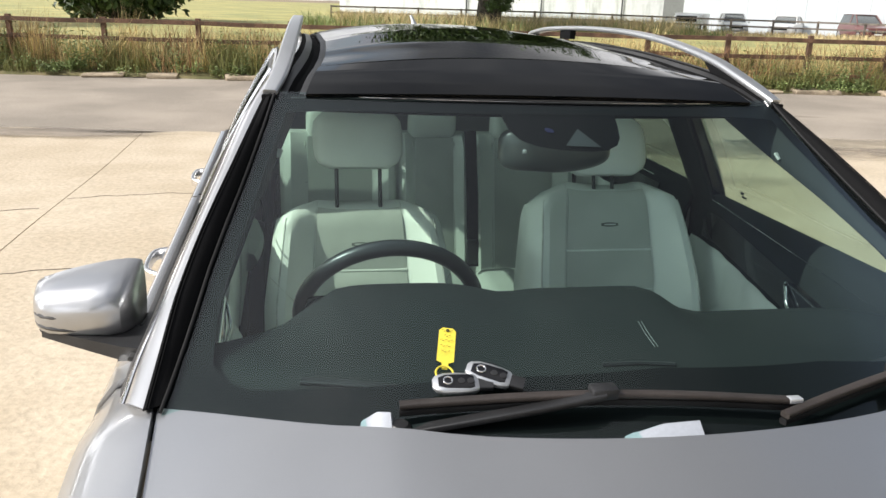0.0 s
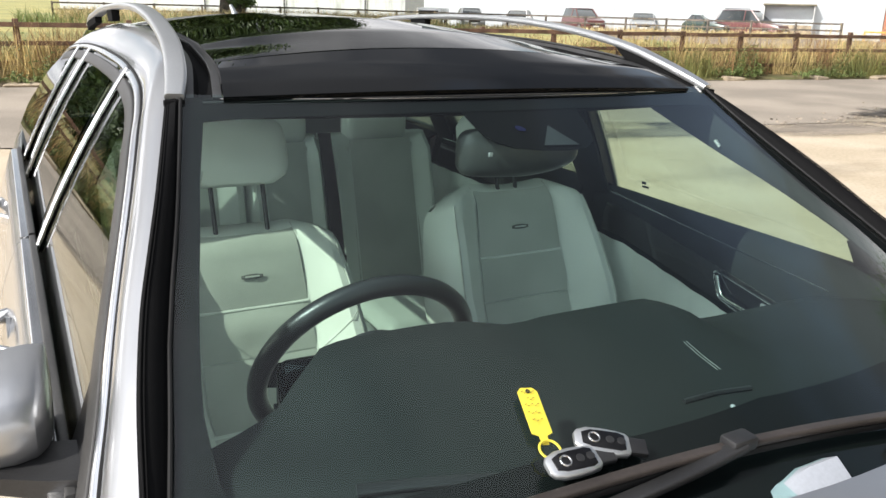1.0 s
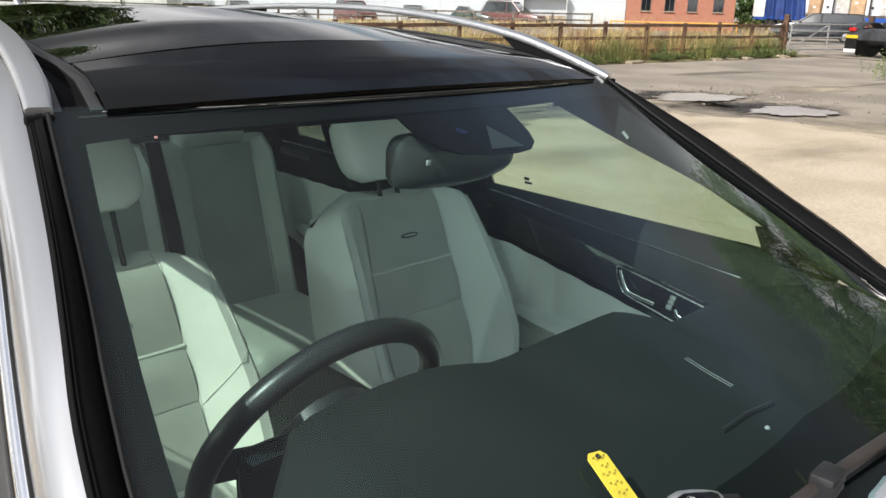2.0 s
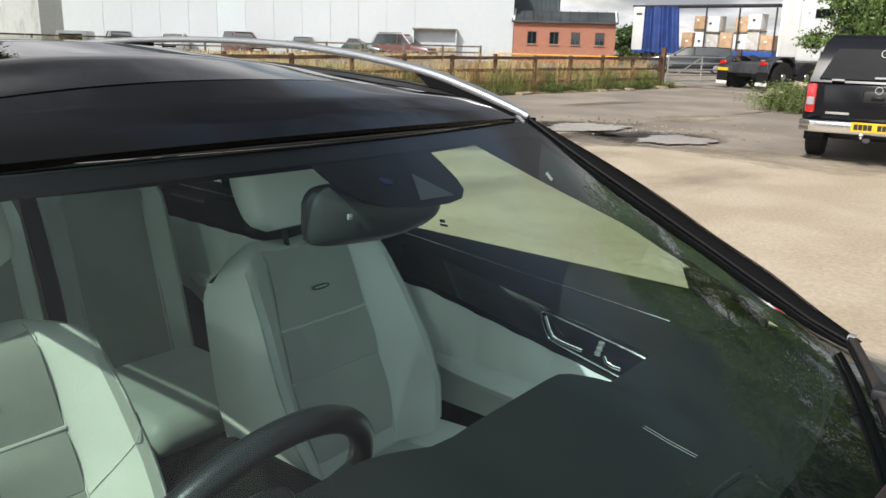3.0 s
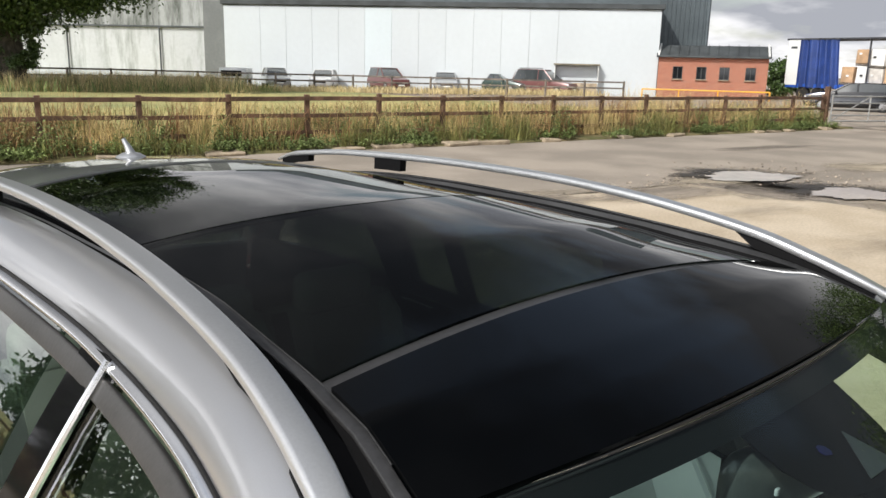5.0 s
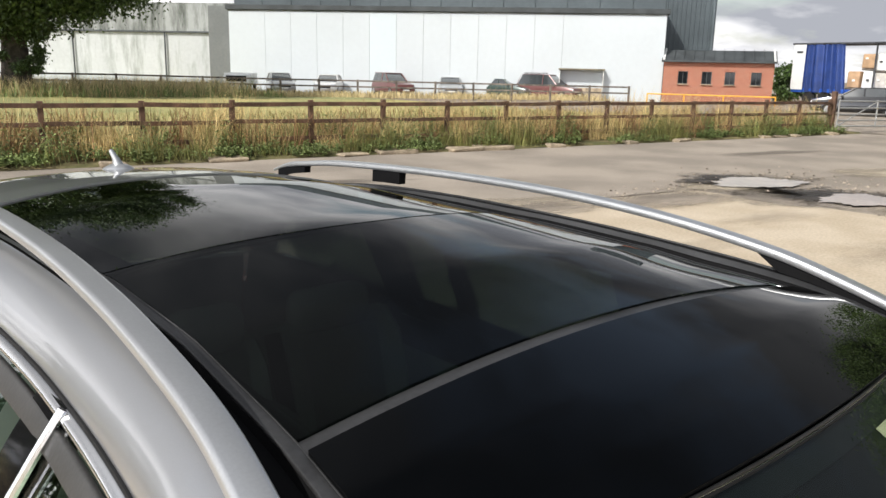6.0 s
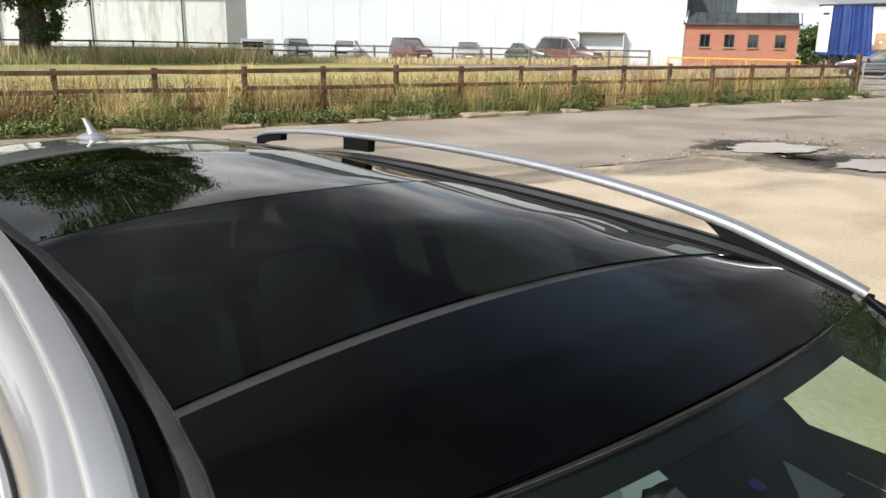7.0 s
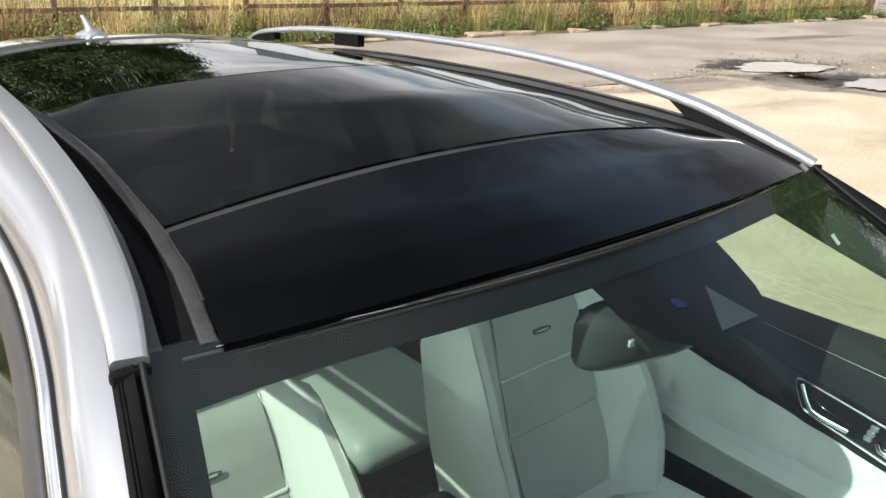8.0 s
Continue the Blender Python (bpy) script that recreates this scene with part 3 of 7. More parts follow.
part("blue_sensor", thick(loft([[screen(-0.023, 1.3590, 0.003), screen(-0.016, 1.3590, 0.003), screen(-0.008, 1.3565, 0.003)], [screen(-0.026, 1.3560, 0.003), screen(-0.016, 1.3550, 0.003), screen(-0.005, 1.3530, 0.003)], [screen(-0.022, 1.3525, 0.003), screen(-0.016, 1.3515, 0.003), screen(-0.009, 1.3510, 0.003)]]), 0.001), surf("blue_filter", (0.006, 0.005, 0.036), 0.25), housing, "small blue sensor lens")

# inside mirror: rounded in plan, tall at the driver's end, tapered at the other
rows = []
for k in range(25):
    u = -math.cos(math.pi * k / 24)
    h = (0.047 if u < 0 else 0.047 * (1.0 - 0.45 * u ** 2)) * max(0.5, (1 - abs(u) ** 9) ** 0.3)
    d = 0.030 * max(0.0, 1 - abs(u) ** 3.5) ** 0.55 + 0.003
    rows.append([(0.015 + 0.120 * u, 1.252 - 0.03 * u - d * (max(0, math.cos(q)) ** 0.7 if math.cos(q) > 0 else 0.25 * math.cos(q)), 1.297 + 0.008 * max(0, u) + h * math.copysign(abs(math.sin(q)) ** 0.75, math.sin(q))) for q in [2 * math.pi * j / 28 for j in range(28)]])
inner_mirror = part("inner_mirror", loft(rows, closed=True, caps=True), surf("satin_black_mirror_shell", (0.05, 0.053, 0.052), 0.3, 0, 0.1, 8, 300), car, "black interior mirror hung from the windscreen")
part("mirror_face", loft([[(0.015 + 0.104 * u, 1.2535 - 0.03 * u + 0.006, 1.297 + 0.034 * v * (1 - 0.35 * max(0, u) ** 2)) for v in (-1, 0, 1)] for u in [-1 + 2 * k / 8 for k in range(9)]]), MIRROR, inner_mirror)
part("mirror_sensor", box(0.009, 0.004, 0.009, (-0.058, 1.231, 1.300), 0.001), CLEAR_LENS, inner_mirror, "small pale sensor square")
part("mirror_stalk", tube([(0.0, 1.25, 1.31), (0.0, 1.245, 1.33), (0.0, 1.24, 1.345)], 0.012), MATT_BLACK, inner_mirror)

# pillars and cant rails
PILLAR_IN = [(0.775, 0.668, 1.022), (0.763, 0.754, 1.065), (0.747, 0.852, 1.121), (0.723, 0.963, 1.181), (0.697, 1.048, 1.234), (0.670, 1.137, 1.284), (0.643, 1.236, 1.334), (0.616, 1.340, 1.382), (0.592, 1.440, 1.420), (0.568, 1.540, 1.447), (0.550, 1.650, 1.461), (0.536, 1.800, 1.471), (0.527, 2.0, 1.479), (0.523, 2.4, 1.479), (0.526, 2.8, 1.458), (0.540, 3.2, 1.400), (0.555, 3.45, 1.36), (0.60, 3.66, 1.25), (0.66, 3.83, 1.12), (0.70, 3.93, 1.03)]
PILLAR_OUT = [(0.816, 0.728, 1.000), (0.802, 0.813, 1.040), (0.777, 0.910, 1.092), (0.751, 1.020, 1.150), (0.725, 1.120, 1.204), (0.701, 1.207, 1.254), (0.677, 1.300, 1.304), (0.656, 1.388, 1.346), (0.641, 1.455, 1.366), (0.624, 1.560, 1.386), (0.613, 1.665, 1.397), (0.604, 1.815, 1.406), (0.600, 2.01, 1.414), (0.602, 2.4, 1.413), (0.610, 2.8, 1.398), (0.628, 3.17, 1.362), (0.660, 3.40, 1.28), (0.715, 3.57, 1.16), (0.76, 3.68, 1.08), (0.80, 3.75, 1.035)]
for s in (-1, 1):
    ins = smooth_path([(s * x, y, z) for x, y, z in PILLAR_IN], 4)
    outs = smooth_path([(s * x, y, z) for x, y, z in PILLAR_OUT], 4)
    rows, linings = [], []
    for i, (a, b) in enumerate(zip(ins, outs)):
        j, k = max(i - 1, 0), min(i + 1, len(ins) - 1)
        nrm = (ins[k] - ins[j]).cross(b - a).normalized() * -s
        rows.append([a.lerp(b, t) + nrm * 0.013 * math.sin(math.pi * t) ** 0.8 for t in (0, 0.12, 0.27, 0.42, 0.58, 0.73, 0.88, 1.0)] + [a.lerp(b, t) - nrm * 0.012 for t in (0.95, 0.6, 0.3)])
        linings.append([a.lerp(b, t) - nrm * d for t, d in ((-0.08, 0.018), (0.2, 0.032), (0.5, 0.036), (0.8, 0.032), (1.05, 0.018))])
    frame_side = part("roof_side_frame", loft(rows, closed=True, caps=True), PAINT, car, "grey metallic pillar and roof side")
    # black strip between pillar and glass
    strip = []
    for i, a in enumerate(ins[:33]):
        proud = min(1.0, i / 8)
        z = min(a.z, 1.398)
        g = screen(s * (lerp(SCREEN_W, z) + 0.002), z)
        up_ = Vector((s * 0.25, -0.45, 0.86))
        edge_ = a + Vector((s * 0.005, 0, 0))
        strip.append([g - up_ * 0.002, g.lerp(a, 0.10) + up_ * 0.001, g.lerp(a, 0.20) + up_ * 0.003 * proud, g.lerp(a, 0.30) + up_ * 0.009 * proud, g.lerp(a, 0.65) + up_ * 0.011 * proud, a + up_ * 0.009 * proud, edge_ + up_ * 0.006 * proud, edge_ - up_ * 0.004])
    part("pillar_trim", loft(strip[:33]), TRIM_BLACK, frame_side, "black pillar trim beside the windscreen")
    for q in (0.80, 1.0):
        part("trim_ridge", tube([r[3].lerp(r[5], q) + Vector((s * 0.25, -0.45, 0.86)) * 0.0015 for r in strip], 0.0013, 6), TRIM_BLACK, frame_side)
    part("screen_seal", tube([screen(s * (lerp(SCREEN_W, 1.015 + 0.385 * k / 20) + 0.002), 1.015 + 0.385 * k / 20) + Vector((0, -0.002, 0.003)) for k in range(21)], 0.003), RUBBER, frame_side)
    # chrome and seal round the side windows
    cut = outs[:66]
    part("window_chrome", sweep([p + Vector((s * 0.006, 0, -0.007)) for p in cut], rounded(0.017, 0.010, 0.9), up=(s * 0.75, 0, 1.0)), CHROME, frame_side, "bright window surround")
    part("window_seal", sweep([p + Vector((s * 0.021, 0.002, -0.033)) for p in cut], rounded(0.030, 0.012, 0.6), up=(s, 0, 0.6)), GREY_SEAL, frame_side)
    part("chrome_gap", tube([p + Vector((s * 0.001, 0, 0.0015)) for p in cut], 0.0028, 6), RUBBER, frame_side, "dark joint above the bright strip")
    # side glass, leaning in towards the roof
    def glass_panel(y0, y1, mat_, owner, lean=0.0):
        rows = []
        for k in range(15):
            col = []
            for j in range(7):
                y = y0 + (y1 - y0) * k / 14
                zt = lerp([(p[1], p[2]) for p in PILLAR_OUT[:16]], y) - 0.015 if y < 3.2 else lerp([(p[1], p[2]) for p in PILLAR_OUT[15:]], y) - 0.015
                zb = belt(y) - 0.02
                z = zb + (max(zt, zb + 0.01) - zb) * j / 6
                col.append((s * pane_x(z), y, z))
            rows.append(col)
        part("window_pane", thick(loft(rows), 0.004), mat_, owner)
    glass_panel(0.90, 1.90, SIDE_GLASS, frame_side)
    glass_panel(2.00, 2.86, PRIVACY, frame_side)
    glass_panel(2.93, 3.62, PRIVACY, frame_side)
    # B pillar and door frames
    for ya, yb, w, mat_ in ((1.905, 1.875, 0.085, GLOSS_BLACK), (2.62, 2.58, 0.045, GLOSS_BLACK), (2.895, 2.85, 0.055, GLOSS_BLACK)):
        rows = []
        for j in range(9):
            t = j / 8
            y = ya + (yb - ya) * t
            zt = lerp([(p[1], p[2]) for p in PILLAR_OUT[:16]], y)
            z = belt(y) + (zt - belt(y)) * t
            x = pane_x(z) + 0.005
            rows.append([(s * (x - 0.03), y - w / 2, z), (s * x, y - w / 2, z), (s * x, y + w / 2, z), (s * (x - 0.03), y + w / 2, z)])
        part("door_pillar", loft(rows, closed=True, caps=True), mat_, frame_side, "gloss black door pillar")
        part("pillar_chrome", tube([(r[1][0] + s * 0.003, r[1][1] - 0.004, r[1][2]) for r in rows], 0.006), CHROME, frame_side)
        if ya == 2.62:
            continue
        pil = [[(s * (min(0.78, 0.787 - (z - 1.0) * 0.5)), y - 0.07, z), (s * (min(0.763, 0.770 - (z - 1.0) * 0.5)), y, z), (s * (min(0.78, 0.787 - (z - 1.0) * 0.5)), y + 0.07, z)] for z, y in [(0.45 + 0.93 * j / 8, ya) for j in range(9)]]
        part("pillar_lining", thick(loft(pil), 0.01), DASH, frame_side)
    # inner lining of pillar
    start = next(i for i, p in enumerate(ins) if p.y > 1.42)
    part("roof_side_lining", loft(linings[start:66]), PILLAR_CLOTH, frame_side, "grey inner roof side lining")
    rows = []
    for k in range(19):
        z = 1.03 + 0.345 * k / 18
        near = screen(s * (lerp(SCREEN_W, z) - 0.012), z, 0.012)
        edge_in = Vector((s * lerp([(1.03, 0.722), (1.06, 0.702), (1.11, 0.676), (1.148, 0.656), (1.207, 0.626), (1.266, 0.592), (1.335, 0.552), (1.375, 0.535)], z), lerp([(1.03, 0.80), (1.06, 0.86), (1.11, 0.93), (1.148, 0.992), (1.207, 1.128), (1.266, 1.285), (1.335, 1.452), (1.375, 1.54)], z), z))
        far_ = Vector((s * (lerp([(p[2], p[0]) for p in PILLAR_OUT[:10]], z) - 0.012), lerp([(p[2], p[1]) for p in PILLAR_OUT[:10]], z) + 0.012, z - 0.012))
        lift = Vector((-s * 0.5, 0.1, -0.2)) * 0.012
        rows.append([near, near.lerp(edge_in, 0.35) + lift, near.lerp(edge_in, 0.7) + lift, edge_in, edge_in.lerp(far_, 0.08) + Vector((s * 0.004, 0.006, 0)), far_])
    part("pillar_lining", loft(rows), PILLAR_CLOTH, frame_side, "grey inner pillar lining")
    tab = rows[14][1].lerp(rows[14][2], 0.6) + Vector((-s * 0.004, -0.004, 0))
    part("lining_tab", sweep([tab, tab.lerp(rows[13][2], 0.8)], rounded(0.014, 0.006, 0.7)), HEADLINER, frame_side, "small pale clip cover")

# header beam under the roof's front edge
part("header_beam", thick(loft([[screen(u * 0.59, 1.385, 0.012), roof(u * 0.58, 1.285 + 0.18 * (u * 0.58) ** 2 + 0.012, -0.010), roof(u * 0.56, 1.36 + 0.10 * (u * 0.58) ** 2, -0.022)] for u in [-1 + k / 12 for k in range(25)]]), 0.006), CERAMIC, car, "black header beam")

# roof panels
def roof_panel(y0, y1, name, mat_, label, inset=0.0, n=16, gap=0.0):
    rows = []
    for i in range(25):
        u = -1 + 2 * i / 24
        col = []
        for j in range(n + 1):
            v = j / n
            ye = y0(u * 0.49) + (y1(u * 0.49) - y0(u * 0.49)) * v
            x = u * (lerp(ROOF_EDGE, ye) - inset)
            col.append(roof(x, ye))
        rows.append(col)
    return part(name, thick(loft(rows), -0.006 if mat_ is ROOF_GLASS else -0.01), mat_, car, label)


front_edge = lambda x: 1.285 + 0.18 * x * x
seam_front = lambda x: 1.556 - 0.07 * x * x
seam_rear = lambda x: 2.07 + 0.30 * x * x
glass_end = lambda x: 2.885 - 0.10 * x * x
roof_panel(lambda x: front_edge(x) + 0.004, lambda x: seam_front(x) - 0.0125, "roof_glass", FRONT_PANEL, "gloss black front roof panel")
roof_panel(lambda x: seam_front(x) + 0.0125, lambda x: seam_rear(x) - 0.003, "roof_glass", ROOF_GLASS, "near-black panoramic roof glass")
roof_panel(lambda x: seam_rear(x) + 0.003, glass_end, "roof_glass", ROOF_GLASS, "near-black rear roof glass")
roof_panel(lambda x: glass_end(x) + 0.004, lambda x: 3.55 - 0.12 * x * x, "rear_roof_skin", PAINT, "grey metallic rear roof")
across = [-0.56 + 1.12 * k / 30 for k in range(31)]
seal = part("front_roof_seal", sweep([roof(x, front_edge(x) + 0.001, -0.001) for x in across], rounded(0.004, 0.0035, 0.7)), SEAL, car, "rubber seal along the roof's front edge")
part("seal_lip", sweep([roof(x, front_edge(x) - 0.002, -0.0050) for x in across], rounded(0.003, 0.003, 0.7)), RUBBER, seal)
part("bright_strip", sweep([screen(x * 0.95, 1.4000, -0.0008) for x in across], rounded(0.0013, 0.0012, 0.7)), CHROME, seal, "fine bright strip along the glass edge")
part("cross_seal", sweep([roof(x, seam_front(x), 0.001) for x in [-0.492 + 0.984 * k / 30 for k in range(31)]], rounded(0.026, 0.006, 0.6)), SEAL, car, "grey rubber cross seal")
part("rear_cross_seal", sweep([roof(x, seam_rear(x), -0.001) for x in [-0.452 + 0.904 * k / 30 for k in range(31)]], rounded(0.006, 0.005, 0.6)), RUBBER, car)

for s in (-1, 1):
    part("glass_border", thick(loft([[roof(s * x, y, 0.003) for x in (0.408 + 0.018 * max(0, (y - 2.2) / 0.6), 0.432, 0.450)] for y in [2.125 + 0.71 * k / 14 for k in range(15)]]), 0.003), TRIM_BLACK, car, "black border beside the rear roof glass")

RAIL_LINE = [(0.604, 1.345, 1.400), (0.590, 1.40, 1.422), (0.576, 1.48, 1.449), (0.565, 1.58, 1.476), (0.556, 1.72, 1.498), (0.548, 1.88, 1.514), (0.540, 2.1, 1.524), (0.533, 2.4, 1.523), (0.530, 2.7, 1.512), (0.530, 2.95, 1.497), (0.532, 3.12, 1.478), (0.540, 3.24, 1.460), (0.545, 3.34, 1.432)]
for s in (-1, 1):
    ys = [1.345 + (3.42 - 1.345) * k / 40 for k in range(41)]
    edge = [roof(s * lerp(ROOF_EDGE, y), y) for y in ys]
    part("roof_edge_seal", sweep([p + Vector((s * 0.009, 0, 0.0005)) for p in edge], rounded(0.016, 0.006, 0.6)), SEAL, car, "grey rubber strip beside the roof glass")
    # same line both sides; bright metal on the far one stands for its sky glint
    part("edge_line", tube([p + Vector((s * 0.0005, 0, 0.003)) for p in edge[1:]], 0.0012, 6), RAIL if s > 0 else SEAL, car, "fine line along the roof glass, sky glint put into the far one's metal")
    # dark drip channel under the rail
    rows = []
    for p in edge:
        y = p.y
        xi = lerp([(q[1], q[0]) for q in PILLAR_IN[6:17]], y)
        zi = lerp([(q[1], q[2]) for q in PILLAR_IN[6:17]], y)
        q0, q1 = p + Vector((s * 0.016, 0, -0.003)), Vector((s * (xi + 0.004), y, zi - 0.003))
        q2 = q0.lerp(q1, 0.42) + Vector((0, 0, -0.001))
        rows.append([q0, q0 + Vector((s * 0.003, 0, -0.010)), q0.lerp(q2, 0.75) + Vector((0, 0, -0.010)), q2, q2.lerp(q1, 0.5) + Vector((0, 0, 0.001)), q1])
    part("roof_channel", thick(loft(rows), 0.006), TRIM_BLACK, car, "black channel under the roof rail")
    part("channel_ledge", loft([[r[3].lerp(r[5], t) + Vector((0, 0, 0.002 + 0.0015 * math.sin(math.pi * t))) for t in (0.0, 0.25, 0.5)] for r in rows]), surf("weathered_channel_ledge", (0.055, 0.056, 0.058), 0.35, 0, 0.2, 5, 150), car, "dark grey ledge in the roof channel")
    line = smooth_path([(s * x, y, z + 0.003) for x, y, z in RAIL_LINE], 5)
    rail = part("roof_rail", sweep(line, rounded(0.037, 0.017, 0.8, 4), scale=[lerp([(0, 0.85), (6, 1.0), (len(line) - 8, 1.0), (len(line) - 1, 0.45)], i) for i in range(len(line))]), RAIL, car, "satin alloy roof rail")
    for ya, yb in ((1.36, 1.63), (2.64, 2.76), (3.12, 3.30)):
        yy = [ya + (yb - ya) * k / 8 for k in range(9)]
        rows = []
        for y in yy:
            xr, zr = lerp([(q[1], q[0]) for q in RAIL_LINE], y), lerp([(q[1], q[2]) for q in RAIL_LINE], y)
            zb = max(lerp([(q[1], q[2]) for q in PILLAR_IN[6:17]], y) - 0.012, zr - (0.2 if ya < 2 else 0.042 if ya < 3 else 0.030))
            back = 0.05 * (y - ya) / (yb - ya) if ya < 1.5 else 0.0
            rows.append([(s * (xr - 0.012), y, zr - 0.001), (s * (xr + 0.012), y, zr - 0.001), (s * (xr + 0.010), y - back, zb + 0.004), (s * (xr - 0.012), y - back, zb + 0.004)])
        part("rail_foot", loft(rows, closed=True, caps=True), TRIM_BLACK, rail, "black rail foot")
    part("rail_tip", box(0.034, 0.012, 0.012, (s * 0.605, 1.343, 1.394), 0.003), TRIM_BLACK, rail)

# antenna
fin = part("antenna", lathe((0, 3.30, 1.456), (0, 0, 1), [(0, 0.050), (0.008, 0.050), (0.018, 0.042), (0.027, 0.026), (0.031, 0.010)], 24), RAIL, car, "short bright roof antenna")
part("antenna_mast", tube([(0, 3.30, 1.475), (-0.006, 3.305, 1.500), (-0.016, 3.315, 1.526)], [0.018, 0.010, 0.006], 12), RAIL, fin)

# headliner round the glass
part("headliner_rear", loft([[roof(u * 0.48, y, -0.045) for u in (-1, -0.5, 0, 0.5, 1)] for y in (2.75, 3.0, 3.25, 3.5)]), HEADLINER, car)
part("headliner_front", loft([[roof(u * 0.50, y, -0.035) for u in (-1, -0.5, 0, 0.5, 1)] for y in (1.34, 1.45, 1.56)]), HEADLINER, car)
for s in (-1, 1):
    part("headliner_side", loft([[roof(s * 0.44, y, -0.03), roof(s * 0.48, y, -0.04), (s * 0.56, y, 1.385 - 0.02)] for y in [1.5 + 2.0 * k / 12 for k in range(13)]]), HEADLINER, car)

# door mirror
for s in (-1,):
    def shell(u, v, out=0.0):
        """u: from the door outwards, v: up."""
        mx, my, mz = 0.926, 1.045, 1.060
        hh = 0.058 - 0.009 * u - 0.005 * u * u
        fall = max(0.0, 1 - abs(u) ** 5) ** 0.35 * max(0.0, 1 - abs(v) ** 3.2) ** 0.5
        return Vector((s * (mx + 0.088 * u * (1 - 0.03 * v * v)), my - 0.012 * u - (0.110 - 0.030 * u) * fall - out, mz + v * hh * (1 - 0.10 * abs(u) ** 6) - 0.006 * u + out * v))

    grid = [-1, -0.985, -0.95, -0.88, -0.75, -0.5, -0.2, 0.1, 0.4, 0.65, 0.82, 0.92, 0.97, 0.99, 1]
    mir = part("door_mirror", thick(loft([[shell(u, v) for v in grid] for u in grid]), 0.004), PAINT, car, "grey door mirror with black base")
    part("mirror_glass", loft([[(s * (0.924 + 0.078 * u), 1.040 - 0.012 * u, 1.064 + 0.042 * v) for v in (-1, 0, 1)] for u in (-1, -0.5, 0, 0.5, 1)]), MIRROR, mir)
    part("mirror_underside", thick(loft([[shell(u, v, 0.003) for v in (-1.03, -0.97, -0.92, -0.86, -0.80)] for u in grid[1:-1]]), 0.004), GLOSS_BLACK, mir, "black lower edge")
    foot = [(0.80, 0.865, 0.96, 0.998, 1.028), (0.85, 0.885, 0.98, 1.000, 1.026), (0.93, 0.93, 1.02, 1.006, 1.026), (1.0, 0.97, 1.04, 1.012, 1.026)]
    part("mirror_foot", loft([[(s * x, ya, za), (s * x, yb, za), (s * x, yb, zb), (s * x, ya, zb)] for x, ya, yb, za, zb in foot], closed=True, caps=True), MATT_BLACK, mir, "black mirror arm")
    sail = [(0.885, 1.02), (0.985, 1.012), (1.0, 1.06), (1.04, 1.14), (0.99, 1.112), (0.935, 1.078)]
    bm = bmesh.new()
    bm.faces.new([bm.verts.new((s * (pane_x(z) + 0.004), y, z)) for y, z in sail])
    part("mirror_corner", thick(bm, 0.003), MATT_BLACK, mir, "black mirror corner panel")
    for v0, u0 in ((0.10, 0.25), (-0.33, -0.05)):
        part("indicator_groove", tube([shell(0.93 + (u0 - 0.93) * k / 8, v0 - 0.10 * k / 8, 0.001) for k in range(9)], [0.004, 0.0045, 0.0045, 0.0045, 0.004, 0.004, 0.003, 0.002, 0.001], 6), MATT_BLACK, mir)

# black corner in front of the far door's glass
corner = [(0.885, 1.02), (1.010, 1.008), (1.018, 1.05), (1.030, 1.10), (0.985, 1.105), (0.935, 1.078)]
bm = bmesh.new()
bm.faces.new([bm.verts.new((pane_x(z) - 0.012, y, z)) for y, z in corner])
part("window_corner", thick(bm, 0.004), MATT_BLACK, car, "black corner panel before the door glass")

# cowl and wipers
rows = [[(x, 0.40 + 0.39 * x * x, 0.985), (x, 0.475 + 0.39 * x * x, 0.990), screen(x, 1.012) + Vector((0, 0.02, -0.004))] for x in [-0.74 + 1.48 * k / 30 for k in range(31)]]
cowl = part("cowl", thick(loft(rows), 0.01), MATT_BLACK, car, "black plastic scuttle panel")
for s in (-1, 1):
    part("cowl_end", box(0.08, 0.12, 0.04, (s * 0.742, 0.715, 0.992), 0.012), TRIM_BLACK, cowl)
for xa, xb in ((-0.477, -0.427), (-0.125, 0.012)):
    pts = [(xa, 0.0), (xa + (xb - xa) * 0.30, 0.014), (xa + (xb - xa) * 0.62, 0.028), (xb, 0.030), (xb + 0.01, 0.0)]
    part("scuttle_cap", thick(loft([[(x, 0.47 + 0.39 * x * x, 1.016 + 0.5 * d) for x, d in pts], [(x, 0.50 + 0.39 * x * x, 1.022 + d) for x, d in pts], [(x, 0.535 + 0.39 * x * x, 1.014 + 0.4 * d) for x, d in pts]]), 0.004), surf("pale_grey_plastic", (0.36, 0.38, 0.42), 0.45, 0, 0.06, 8, 200), cowl, "pale grey scuttle piece")


